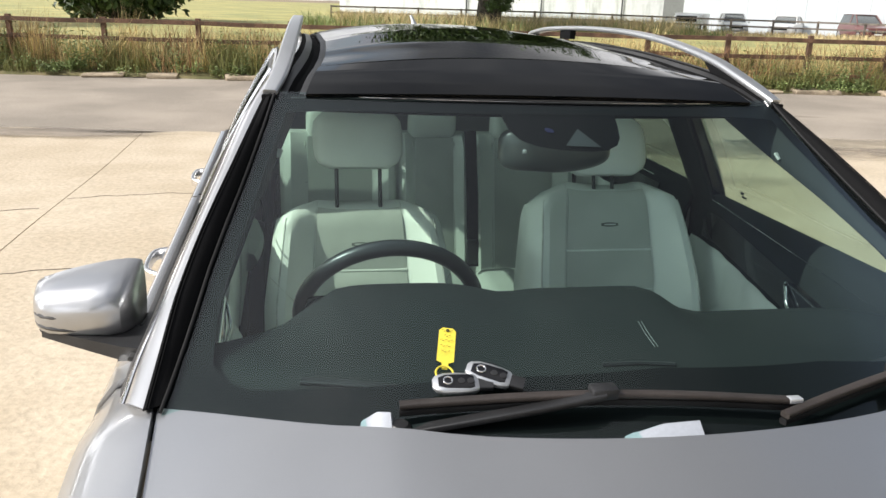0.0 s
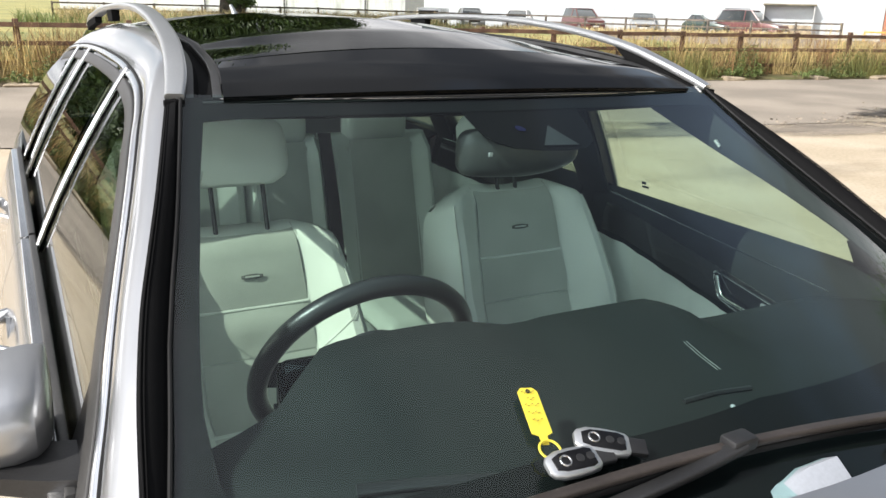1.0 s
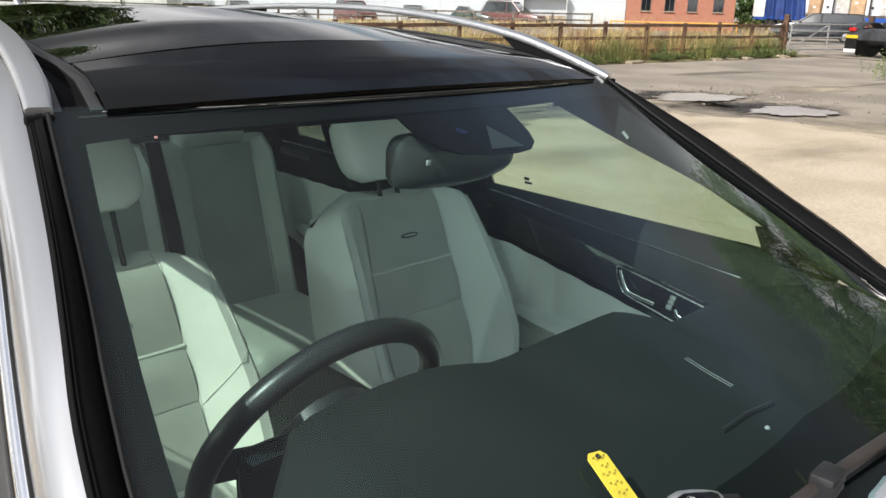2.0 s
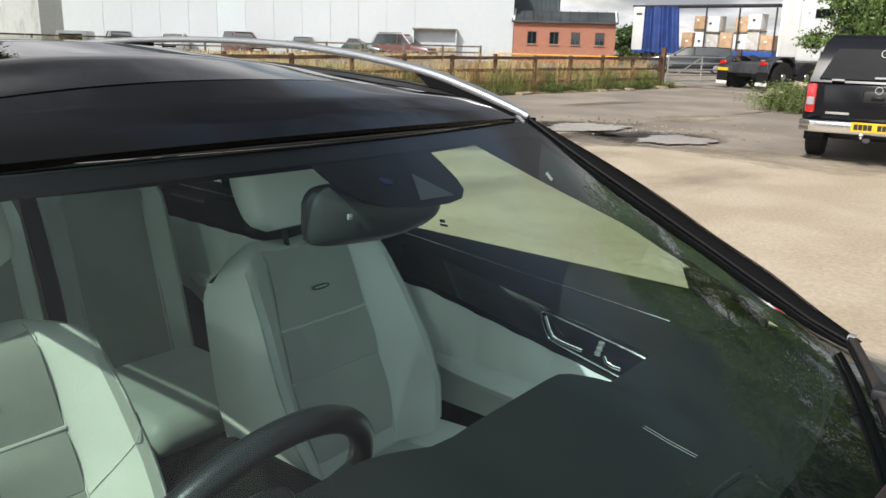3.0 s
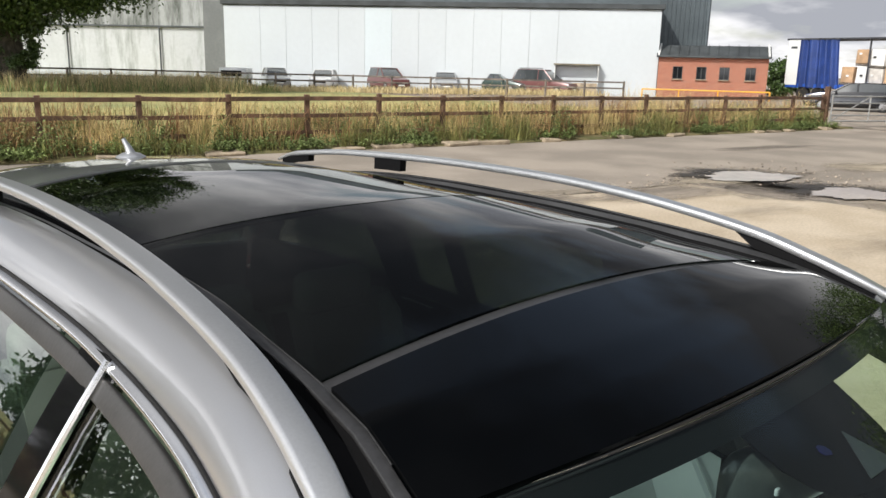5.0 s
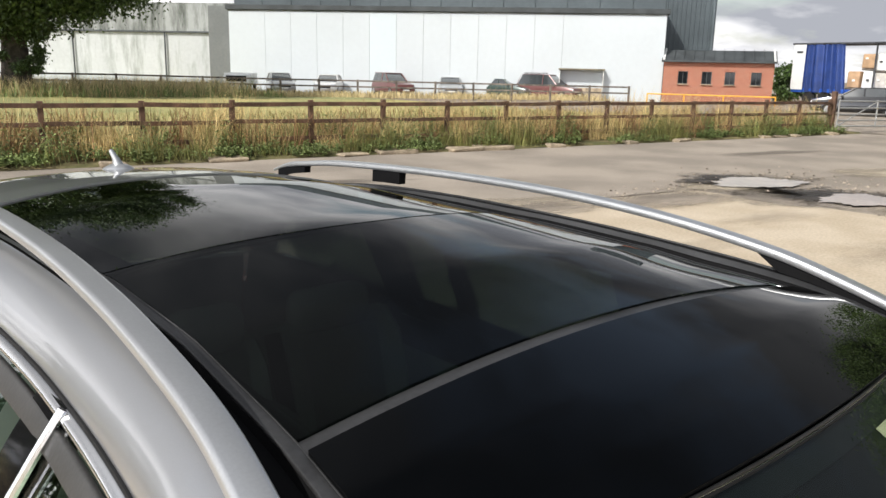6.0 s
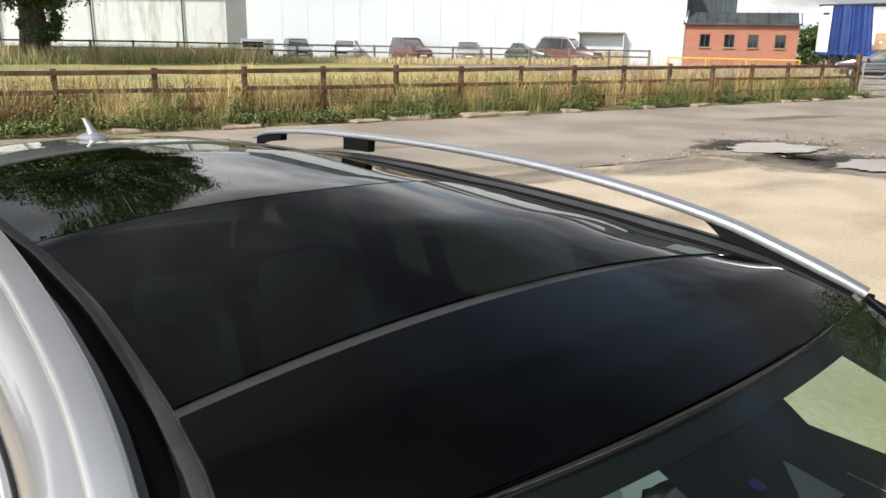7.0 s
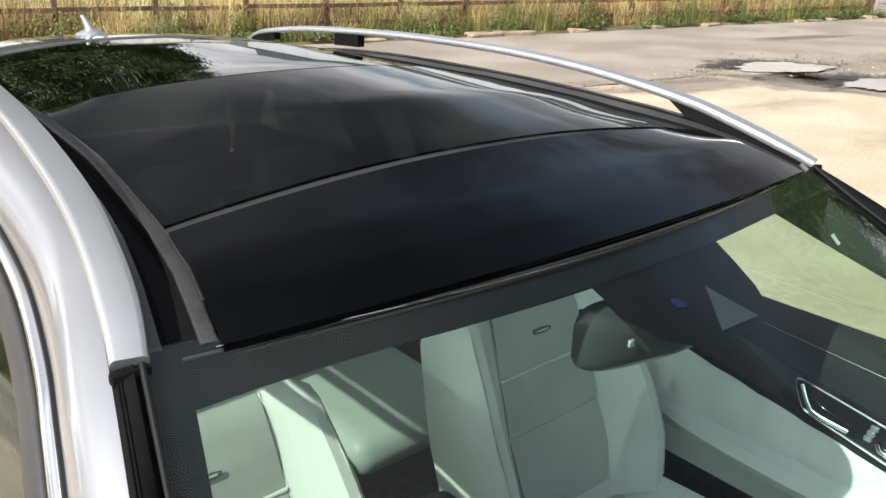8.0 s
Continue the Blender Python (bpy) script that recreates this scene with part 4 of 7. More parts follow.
def wiper(p0, p1, hinge, bend):
    a, b = Vector(p0), Vector(p1)
    steps = [a.lerp(b, k / 16) for k in range(17)]
    on = []
    for p in steps:
        z = float(np.interp(p.y - 0.40 * p.x * p.x, [v for _, v in SCREEN_Y], [zz for zz, _ in SCREEN_Y]))
        on.append(screen(p.x, z) + Vector((0, -0.012, 0.018)))
    w = part("wiper", sweep([p + Vector((0, 0, -0.008)) for p in on], rounded(0.012, 0.010, 0.5)), RUBBER, car, "black wiper with brown-tinged blade")
    part("blade_spine", sweep([p + Vector((0, -0.002, 0.004)) for p in on], rounded(0.015, 0.009, 0.6)), surf("faded_blade_plastic", (0.042, 0.034, 0.030), 0.45, 0, 0.2, 8, 200), w, "faded brownish blade spine")
    m = on[8]
    part("blade_clip", box(0.040, 0.026, 0.018, m + Vector((0, -0.003, 0.009)), 0.004), MATT_BLACK, w)
    h = Vector(hinge)
    part("wiper_arm", sweep(smooth_path([h, h.lerp(m, 0.3) + Vector((0, -0.010, 0.006)), h.lerp(m, 0.7) + Vector((0, -0.014, 0.008)), m + Vector((0, -0.010, 0.008))], 5), rounded(0.020, 0.010, 0.5)), MATT_BLACK, w)
    part("wiper_pivot", lathe(h + Vector((0, 0, -0.02)), (0, 0, 1), [(0, 0.018), (0.03, 0.018), (0.036, 0.012)], 16), MATT_BLACK, w)
    part("blade_end", box(0.022, 0.014, 0.008, on[-1] + Vector((0, -0.003, 0.006)), 0.002), CLEAR_LENS, w)


wiper((-0.415, 0.582, 0), (0.170, 0.530, 0), (-0.415, 0.560, 1.024), 0.02)
wiper((0.140, 0.504, 0), (0.66, 0.684, 0), (0.30, 0.460, 1.012), 0.02)

# dashboard
def dash_point(x, y):
    z = lerp([(0.50, 1.005), (0.60, 1.030), (0.68, 1.052), (0.80, 1.068), (0.90, 1.074), (0.955, 1.066)], y)
    z += 0.016 * math.exp(-((x + 0.37) / 0.20) ** 4) * max(0, min(1, (y - 0.78) / 0.12))
    z += 0.016 * math.exp(-((x - 0.01) / 0.155) ** 8) * max(0, min(1, (y - 0.74) / 0.14))
    side = max(0, abs(x) - 0.45)
    under = float(np.interp(y - lerp(SCREEN_K, 1.06) * x * x, [v for _, v in SCREEN_Y], [q for q, _ in SCREEN_Y])) - 0.022
    if x < 0:
        low_end = max(0.0, min(1.0, (-x - 0.49) / 0.09))
        return min(under, z - 0.024 * low_end * max(0, min(1, (y - 0.70) / 0.15)))
    return min(under, z - 0.35 * side * side - 0.035 * max(0, min(1, (x - 0.13) / 0.09)) * max(0, min(1, (y - 0.70) / 0.2)))


def dash_back(x):
    return 0.965 - 0.10 * max(0, (abs(x) - 0.55) / 0.2) - 0.03 * max(0, min(1, (x - 0.10) / 0.15)) + 0.045 * math.exp(-((x + 0.35) / 0.17) ** 4) - 0.06 * max(0.0, min(1.0, (-x - 0.48) / 0.09))


rows = []
for i in range(49):
    x = -0.765 + 1.50 * i / 48
    ye = dash_back(x)
    y0 = 0.50 + 0.30 * x * x
    col = [Vector((x, y0 + (ye - y0) * j / 12, dash_point(x, y0 + (ye - y0) * j / 12))) for j in range(13)]
    last = col[-1]
    col += [last + Vector((0, 0.012, -0.012)), last + Vector((0, 0.010, -0.04)), last + Vector((0, 0.03, -0.14)), last + Vector((0, 0.05, -0.25)), last + Vector((0, -0.06, -0.40))]
    rows.append(col)
dash = part("dashboard", thick(loft(rows), 0.006), DASH, car, "dark dashboard with soft grained skin")
for d in (0.0, 0.006):
    part("speaker_line", tube([(x + d, y, dash_point(x + d, y) + 0.002) for x, y in ((0.046, 0.800), (0.0455, 0.765), (0.047, 0.728))], 0.0005, 6), surf("dull_joint", (0.22, 0.23, 0.23), 0.5), dash, "fine bright joint line")
part("speaker_slot", tube([(x, y, dash_point(x, y) + 0.001) for x, y in ((-0.064, 0.684), (0.0, 0.684), (0.060, 0.676))], 0.004, 6), MATT_BLACK, dash)
part("light_sensor", lathe((0.002, 0.655, dash_point(0.002, 0.655)), (0, 0, 1), [(0, 0.004), (0.002, 0.0035), (0.0035, 0.0015)], 14), CLEAR_LENS, dash, "small bright sensor dome")
part("demister_slot", sweep([(x, 0.60 + 0.30 * x * x, dash_point(x, 0.60 + 0.30 * x * x) + 0.002) for x in [-0.55 + 1.1 * k / 20 for k in range(21)]], rounded(0.018, 0.006, 0.5)), MATT_BLACK, dash)
part("instrument_panel", box(0.34, 0.05, 0.11, (-0.37, 1.02, 1.0), 0.02), GLOSS_BLACK, dash)
part("centre_console", box(0.24, 0.75, 0.30, (0.0, 1.38, 0.56), 0.03), DASH, car, "dark centre console")

# steering wheel
sw_c, sw_n = Vector((-0.365, 1.100, 0.985)), Vector((0, 0.90, 0.42)).normalized()
wheel = part("steering_wheel", torus(sw_c, sw_n, 0.183, 0.0165, 56, 14), LEATHER_WHEEL, car, "black leather steering wheel")
part("wheel_hub", lathe(sw_c - sw_n * 0.03, sw_n, [(0, 0.05), (0.01, 0.075), (0.035, 0.078), (0.045, 0.06)], 24), MATT_BLACK, wheel)
wx = Vector((1, 0, 0))
wy = sw_n.cross(wx).normalized() * -1
for dx, dy in ((1, 0.12), (-1, 0.12), (0, -1)):
    d = (wx * dx + wy * dy).normalized()
    part("wheel_spoke", sweep([sw_c + d * 0.06 - sw_n * 0.012, sw_c + d * 0.12 - sw_n * 0.008, sw_c + d * 0.178], rounded(0.045, 0.018, 0.5), up=sw_n), DASH if dy > 0 else RAIL, wheel)
part("column_shroud", tube([sw_c - sw_n * 0.03, sw_c - sw_n * 0.16], [0.045, 0.06], 14), MATT_BLACK, wheel)
part("column_stalk", tube([sw_c - sw_n * 0.06 + wx * -0.05, sw_c - sw_n * 0.05 + wx * -0.17], [0.010, 0.007], 8), MATT_BLACK, wheel)


REAR_PERF = surf("perforated_rear_leather", (0.50, 0.51, 0.49), 0.5, 0, 0.05, 7, 500, bump=0.001)


# seats
def seat(cx, badge, side):
    rec = radians(21)
    a, f, r = Vector((0, math.sin(rec), math.cos(rec))), Vector((0, -math.cos(rec), math.sin(rec))), Vector((1, 0, 0))
    base = Vector((cx, badge[0], badge[1])) - a * 0.43
    W = [(0.0, 0.235), (0.12, 0.280), (0.26, 0.280), (0.36, 0.268), (0.44, 0.258), (0.50, 0.250), (0.54, 0.243), (0.553, 0.236), (0.56, 0.222)]
    B = [(0.0, 0.090), (0.2, 0.085), (0.38, 0.060), (0.50, 0.034), (0.56, 0.022)]

    def crest(e, s_):
        """The top edge dips in the middle, peaks beside the panel and falls off over the shoulders."""
        return (0.010 * math.exp(-((e - 0.52) / 0.12) ** 2) - (0.030 if side < 0 else 0.044) * max(0.0, (e - 0.58) / 0.42) ** 1.6) * (s_ / 0.56) ** 5

    def front(u, s_):
        e = abs(u)
        bol = lerp(B, s_) * max(0, min(1, (e - 0.50) / 0.30)) ** 1.25
        bol += 0.010 * math.sin(math.pi * max(0, min(1, (e - 0.52) / 0.46))) * min(1, s_ / 0.1)
        lump = 0.006 * math.cos(s_ * 60) * max(0, 1 - e / 0.50)
        rnd = -0.06 * max(0, (e - 0.84) / 0.16) ** 2
        top_roll = -0.05 * max(0, (s_ - 0.51) / 0.05) ** 2
        return base + a * (s_ + crest(e, s_)) + r * (u * lerp(W, s_)) + f * (bol + lump * 0.5 + rnd + top_roll)

    us = [-1, -0.97, -0.92, -0.86, -0.79, -0.72, -0.66, -0.61, -0.56, -0.50, -0.35, -0.2, 0, 0.2, 0.35, 0.50, 0.56, 0.61, 0.66, 0.72, 0.79, 0.86, 0.92, 0.97, 1]
    rows = []
    for k in range(23):
        s_ = 0.56 * k / 22
        fr = [front(u, s_) for u in us]
        w = lerp(W, s_)
        bk = [base + a * (s_ + crest(abs(u), s_)) + r * (u * w * 1.02) + f * (-0.115 + 0.03 * abs(u) ** 3 + 0.04 * max(0, (s_ - 0.5) / 0.06)) for u in (0.98, 0.85, 0.5, 0, -0.5, -0.85, -0.98)]
        rows.append(fr + bk)
    body = part("front_seat", loft(rows, closed=True, caps=True), LEATHER, car, "pale grey leather front seat")
    # perforated middle panels, slightly proud
    for s0, s1, mat_ in ((0.04, 0.230, LEATHER_PERF), (0.233, 0.349, LEATHER_PERF), (0.357, 0.535, LEATHER_PERF)):
        part("middle_panel", thick(loft([[front(u * 0.505, s0 + (s1 - s0) * j / 6) + f * (0.0012 + 0.006 * math.sin(math.pi * j / 6) - 0.002 * abs(u) ** 6) for u in [-1 + k / 5 for k in range(11)]] for j in range(7)]), 0.003), mat_, body, "perforated leather panel")
    for u in (-0.52, 0.52):
        part("long_seam", tube([front(u, 0.02 + 0.53 * j / 20) + f * 0.0015 for j in range(21)], 0.0009, 6), SEAM, body)
    part("cross_seam", tube([front(u, 0.353) + f * 0.003 for u in [-0.51 + 1.02 * k / 12 for k in range(13)]], 0.0038, 6), LEATHER, body)
    for u0, s0, u1, s1 in ((-0.52, 0.22, -0.97, 0.34), (0.52, 0.22, 0.97, 0.34)) if side < 0 else ():
        part("bolster_seam", tube([front(u0 + (u1 - u0) * k / 8, s0 + (s1 - s0) * k / 8) + f * 0.002 for k in range(9)], 0.0011, 6), SEAM, body)
    for u in (-0.87, 0.87):
        part("side_piping", tube([front(u, 0.03 + 0.49 * j / 20) + f * 0.001 for j in range(21)], 0.0022, 6), SEAM, body)
    # badge plate
    p = front(0, 0.43) + f * 0.0128
    part("seat_badge", sweep([p - r * 0.027, p - r * 0.01, p + r * 0.01, p + r * 0.027], rounded(0.013, 0.003, 0.9), up=f, scale=[0.6, 1, 1, 0.6]), surf("grey_badge", (0.16, 0.165, 0.16), 0.4), body, "small dark oval badge")
    part("badge_inlay", sweep([p - r * 0.018 + f * 0.002, p + r * 0.018 + f * 0.002], rounded(0.004, 0.002, 0.9), up=f), SEAM, body)
    # head restraint
    rows = []
    for k in range(11):
        t = k / 10
        s_ = (0.660 if side < 0 else 0.585) + (0.180 if side < 0 else 0.185) * t
        w = 0.135 * (1 - 0.10 * (2 * t - 1) ** 2) * (1 - 0.25 * max(0, t - 0.85) / 0.15) * (1 - 0.25 * max(0, 0.12 - t) / 0.12)
        d = 0.055 * (1 - abs(2 * t - 1) ** 4 * 0.55)
        rows.append([base + a * s_ + r * (w * math.copysign(abs(math.cos(q)) ** 0.45, math.cos(q))) + f * (-0.02 + d * math.copysign(abs(math.sin(q)) ** 0.7, math.sin(q)) - 0.012 * (2 * t - 1)) for q in [2 * math.pi * j / 24 for j in range(24)]])
    part("headrest", loft(rows, closed=True, caps=True), LEATHER, body, "pale leather head restraint")
    for dx in (-0.065, 0.065) if side < 0 else (-0.03, 0.03):
        part("headrest_post", tube([base + a * 0.53 + r * dx + f * -0.03, base + a * (0.69 if side < 0 else 0.63) + r * dx + f * -0.025], 0.006, 8), MATT_BLACK, body)
    # cushion
    y_b = base.y + 0.02
    z_c = 0.565
    rows = []
    for k in range(15):
        t = k / 14
        y = y_b - 0.50 * t
        z = z_c + 0.045 * t - 0.05 * max(0, t - 0.88) / 0.12 * 1.0
        w = 0.26 - 0.015 * t
        row = [Vector((cx + u * w, y, z + 0.045 * max(0, min(1, (abs(u) - 0.56) / 0.25)) - 0.05 * max(0, (abs(u) - 0.88) / 0.12))) for u in us]
        row += [Vector((cx + u * w, y, 0.40)) for u in (0.98, 0.5, 0, -0.5, -0.98)]
        rows.append(row)
    part("seat_cushion", loft(rows, closed=True, caps=True), LEATHER, body)
    part("cushion_panel", thick(loft([[Vector((cx + u * 0.14, y_b - 0.03 - 0.44 * j / 8, z_c + 0.004 + 0.045 * (0.06 + 0.88 * j / 8))) for u in [-1 + k / 4 for k in range(9)]] for j in range(9)]), 0.006), LEATHER_PERF, body)
    part("seat_base", box(0.44, 0.46, 0.16, (cx, y_b - 0.24, 0.335), 0.02), MATT_BLACK, body)


seat(-0.365, (1.815, 0.905), -1)
seat(0.388, (1.772, 0.970), 1)

# rear bench: three backs, cushions and head restraints
bench = part("rear_seat", box(1.22, 0.12, 0.60, (0, 2.79, 0.76), 0.03), LEATHER, car, "pale grey leather rear bench")
for x0, x1, name in ((-0.60, -0.15, "outer_back"), (-0.135, 0.145, "middle_back"), (0.16, 0.60, "outer_back")):
    cxr, hw = (x0 + x1) / 2, (x1 - x0) / 2
    rows = []
    for k in range(13):
        s_ = k / 12
        y = 2.56 + 0.16 * s_
        z = 0.50 + 0.58 * s_
        row = []
        for u in [-1, -0.95, -0.85, -0.7, -0.6, -0.3, 0, 0.3, 0.6, 0.7, 0.85, 0.95, 1]:
            d = 0.028 * max(0, min(1, (abs(u) - 0.55) / 0.25)) - 0.045 * max(0, (abs(u) - 0.85) / 0.15) ** 2 - 0.05 * max(0, (s_ - 0.88) / 0.12) ** 2
            row.append((cxr + u * hw, y - d, z))
        row += [(cxr + hw * 0.98, y + 0.10, z), (cxr - hw * 0.98, y + 0.10, z)]
        rows.append(row)
    part(name, loft(rows, closed=True, caps=True), LEATHER, bench)
    part("middle_panel", thick(loft([[(cxr + u * hw * 0.56, 2.556 + 0.16 * s_ + 0.002 * abs(u) ** 6, 0.50 + 0.58 * s_) for u in (-1, -0.9, -0.5, 0, 0.5, 0.9, 1)] for s_ in [0.02 + 0.96 * k / 8 for k in range(9)]]), 0.004), REAR_PERF, bench, "perforated leather panel")
    for s_ in (0.36, 0.68):
        part("cross_seam", tube([(cxr + u * hw * 0.6, 2.56 + 0.16 * s_ - 0.002, 0.50 + 0.58 * s_) for u in (-1, -0.5, 0, 0.5, 1)], 0.004, 6), SEAM, bench)
    for u in (-0.6, 0.6):
        part("long_seam", tube([(cxr + u * hw, 2.557 + 0.16 * k / 8 - 0.004, 0.50 + 0.55 * k / 8) for k in range(9)], 0.003, 6), SEAM, bench)
    part("rear_cushion", box(x1 - x0, 0.46, 0.12, (cxr, 2.36, 0.50), 0.055, 4), LEATHER, bench)
    part("rear_headrest", box(0.26 if hw > 0.2 else 0.20, 0.09, 0.13, (cxr, 2.775, 1.115), 0.04, 3), LEATHER, bench)
part("belt_strap", sweep([(0.152, 2.70, 1.10), (0.152, 2.60, 0.85), (0.150, 2.52, 0.58)], rounded(0.048, 0.004, 0.5), up=(0, -1, 0.3)), RUBBER, bench, "dark seat belt strap")
part("belt_buckle", box(0.05, 0.03, 0.10, (0.145, 2.525, 0.64), 0.008), MATT_BLACK, bench)

# door linings
for s in (-1, 1):
    for y0, y1, nm in ((0.72, 1.88, "front_door_trim"), (1.95, 2.95, "rear_door_trim")):
        split = lambda y, front_=(y0 < 1): lerp([(0.84, 0.752), (1.106, 0.797), (1.705, 0.898), (1.9, 0.905)], y) if front_ else 0.905
        upper, lower = [], []
        for k in range(97):
            ya = y0 + (0.12 if y0 < 1 else 0.0)
            y = ya + (y1 - ya) * k / 96
            low_ = max(0.0, 1.045 - min(1.045, lerp([(p[1], p[2]) for p in PILLAR_IN[:8]], y) - 0.035))
            zb = split(y)
            upper.append([(s * 0.800, y, 1.045 - low_), (s * 0.775, y, 1.040 - low_), (s * 0.750, y, 1.015 - low_ * 0.6), (s * 0.735, y, 0.965), (s * 0.730, y, zb)])
            pleat = 0.009 * abs(math.sin(math.pi * (y - 1.20) / 0.112)) ** 0.7 if y > 1.20 else 0.004
            lower.append([(s * 0.738, y, zb), (s * (0.735 - pleat), y, zb - 0.02), (s * (0.736 - pleat), y, min(0.76, zb - 0.05)), (s * 0.74, y, 0.60), (s * 0.75, y, 0.34)])
        trim = part(nm, thick(loft(upper), 0.01), DASH, car, "dark upper door lining")
        part("door_panel", thick(loft([r[:4] for r in lower]), 0.01), LEATHER, trim, "pale leather door panel")
        part("lower_panel", thick(loft([r[3:] for r in lower]), 0.01), CARPET, trim)
        ys = [y0 + 0.06 + (y1 - y0 - 0.14) * k / 12 for k in range(13)]
        part("trim_line", tube([(s * 0.741, y, 1.028 if y0 > 1 else 0.975 + 0.0795 * (y - 0.967)) for y in ys if y > y0 + 0.25], 0.0018, 6), CHROME, trim, "fine bright trim line")
        part("wood_inlay", thick(loft([[(s * 0.7355, y, split(y) + 0.105), (s * 0.727, y, split(y) + 0.07), (s * 0.724, y, split(y) + 0.025)] for y in ys if y > y0 + 0.2]), 0.004), PIANO, trim, "dark veneer inlay")
        rows = []
        for k in range(13):
            t = k / 12
            y = y0 + 0.30 + (y1 - y0 - 0.42) * t
            wd = 0.055 * math.sin(math.pi * min(1, 0.15 + t)) ** 0.4
            rows.append([(s * 0.735, y, 0.745), (s * (0.735 - wd), y, 0.735), (s * (0.735 - wd - 0.01), y, 0.71), (s * (0.735 - wd * 0.8), y, 0.68), (s * 0.735, y, 0.67)])
        part("armrest", loft(rows), LEATHER, trim, "pale leather armrest")
        if nm == "front_door_trim":
            # switch panel with chrome pull, seat switches and dark plate
            def onp(y, z, d=0.0):
                return Vector((s * (lerp([(0.80, 0.728), (0.90, 0.727), (0.965, 0.727), (1.0, 0.733)], z) - 0.004 - d), y, z))
            corners = [(1.333, 0.936), (1.20, 0.914), (1.084, 0.893), (1.073, 0.880), (1.104, 0.830), (1.118, 0.827), (1.22, 0.848), (1.303, 0.867), (1.322, 0.882), (1.341, 0.926)]
            loop = smooth_path([onp(*c) for c in corners + corners[:1]], 3)
            bm = bmesh.new()
            bm.faces.new([bm.verts.new(p) for p in loop[:-1]])
            part("switch_plate", thick(bm, 0.006), GLOSS_BLACK, trim, "dark switch plate with bright rim")
            part("plate_rim", tube([p + Vector((-s * 0.007, 0, 0)) for p in loop], 0.0024, 6), CHROME, trim, "bright plate rim")
            pull = smooth_path([onp(1.327, 0.926, 0.010), onp(1.305, 0.893, 0.018), onp(1.285, 0.879, 0.020), onp(1.222, 0.868, 0.014)], 5)
            part("door_pull", sweep(pull, rounded(0.010, 0.008, 0.7), up=(s, 0, 0)), CHROME, trim, "chrome inner door pull")
            for y, z in ((1.178, 0.895), (1.182, 0.882), (1.186, 0.869)):
                part("switch", box(0.010, 0.016, 0.012, onp(y, z, 0.006), 0.003), RAIL, trim)
            part("seat_switch", sweep([onp(1.168, 0.868, 0.008), onp(1.160, 0.855, 0.010), onp(1.145, 0.850, 0.010), onp(1.125, 0.848, 0.008)], rounded(0.010, 0.008, 0.7), up=(s, 0, 0)), CHROME, trim)

# dark linings beside the load floor
for s in (-1, 1):
    part("quarter_lining", thick(loft([[(s * 0.755, y, belt(y) + 0.01), (s * 0.72, y, belt(y) - 0.01), (s * 0.70, y, 0.85), (s * 0.68, y, 0.60)] for y in [2.96 + 0.9 * k / 8 for k in range(9)]]), 0.008), DASH, car, "dark load-space side lining")

# the maker's print in the side glass as plain bars
finish("glass_print", box(0.001, 0.026, 0.006, (0.786, 1.70, 1.072), 0), INK, car, "faint printed mark on the side glass")
finish("glass_print", box(0.001, 0.018, 0.008, (0.778, 1.70, 1.085), 0), SEAL, car, "faint printed mark on the side glass")

# ---- keys and tag lying against the glass ----
def on_glass(x, y, lift=0.0):
    z = float(np.interp(y - lerp(SCREEN_K, 1.08) * x * x, [v for _, v in SCREEN_Y], [zz for zz, _ in SCREEN_Y]))
    return screen(x, z) + Vector((0, -0.40, 0.91)) * lift


def key_fob(mid, along, label):
    ob = thing("car_key", label, "key", "keys on the windscreen", at=LEAN.copy())
    a = Vector(along).normalized()
    up = Vector((0, -0.40, 0.91)).normalized()
    a = (a - up * a.dot(up)).normalized()
    c = Vector(mid)
    part("fob", sweep([c + a * t for t in (-0.034, -0.030, -0.018, 0.0, 0.018, 0.030, 0.034)], rounded(0.036, 0.012, 0.9), up=up, scale=[0.45, 0.75, 1, 1.05, 1, 0.9, 0.7]), RAIL, ob, "bright fob edge")
    part("button_face", sweep([c + a * t + up * 0.0045 for t in (-0.026, -0.015, 0.0, 0.02, 0.027)], rounded(0.026, 0.006, 0.7), up=up, scale=[0.6, 0.95, 1, 1, 0.8]), GLOSS_BLACK, ob)
    part("emblem", torus(c - a * 0.012 + up * 0.0085, up, 0.0065, 0.0012, 16, 6), CHROME, ob, "round silver emblem")
    part("button", lathe(c + a * 0.008 + up * 0.006, up, [(0, 0.006), (0.0025, 0.005)], 14), MATT_BLACK, ob)
    part("button", lathe(c + a * 0.022 + up * 0.006, up, [(0, 0.006), (0.0025, 0.005)], 14), MATT_BLACK, ob)
    part("key_end", sweep([c + a * 0.034, c + a * 0.055], rounded(0.022, 0.009, 0.5), up=up), MATT_BLACK, ob, "black key end")
    return ob


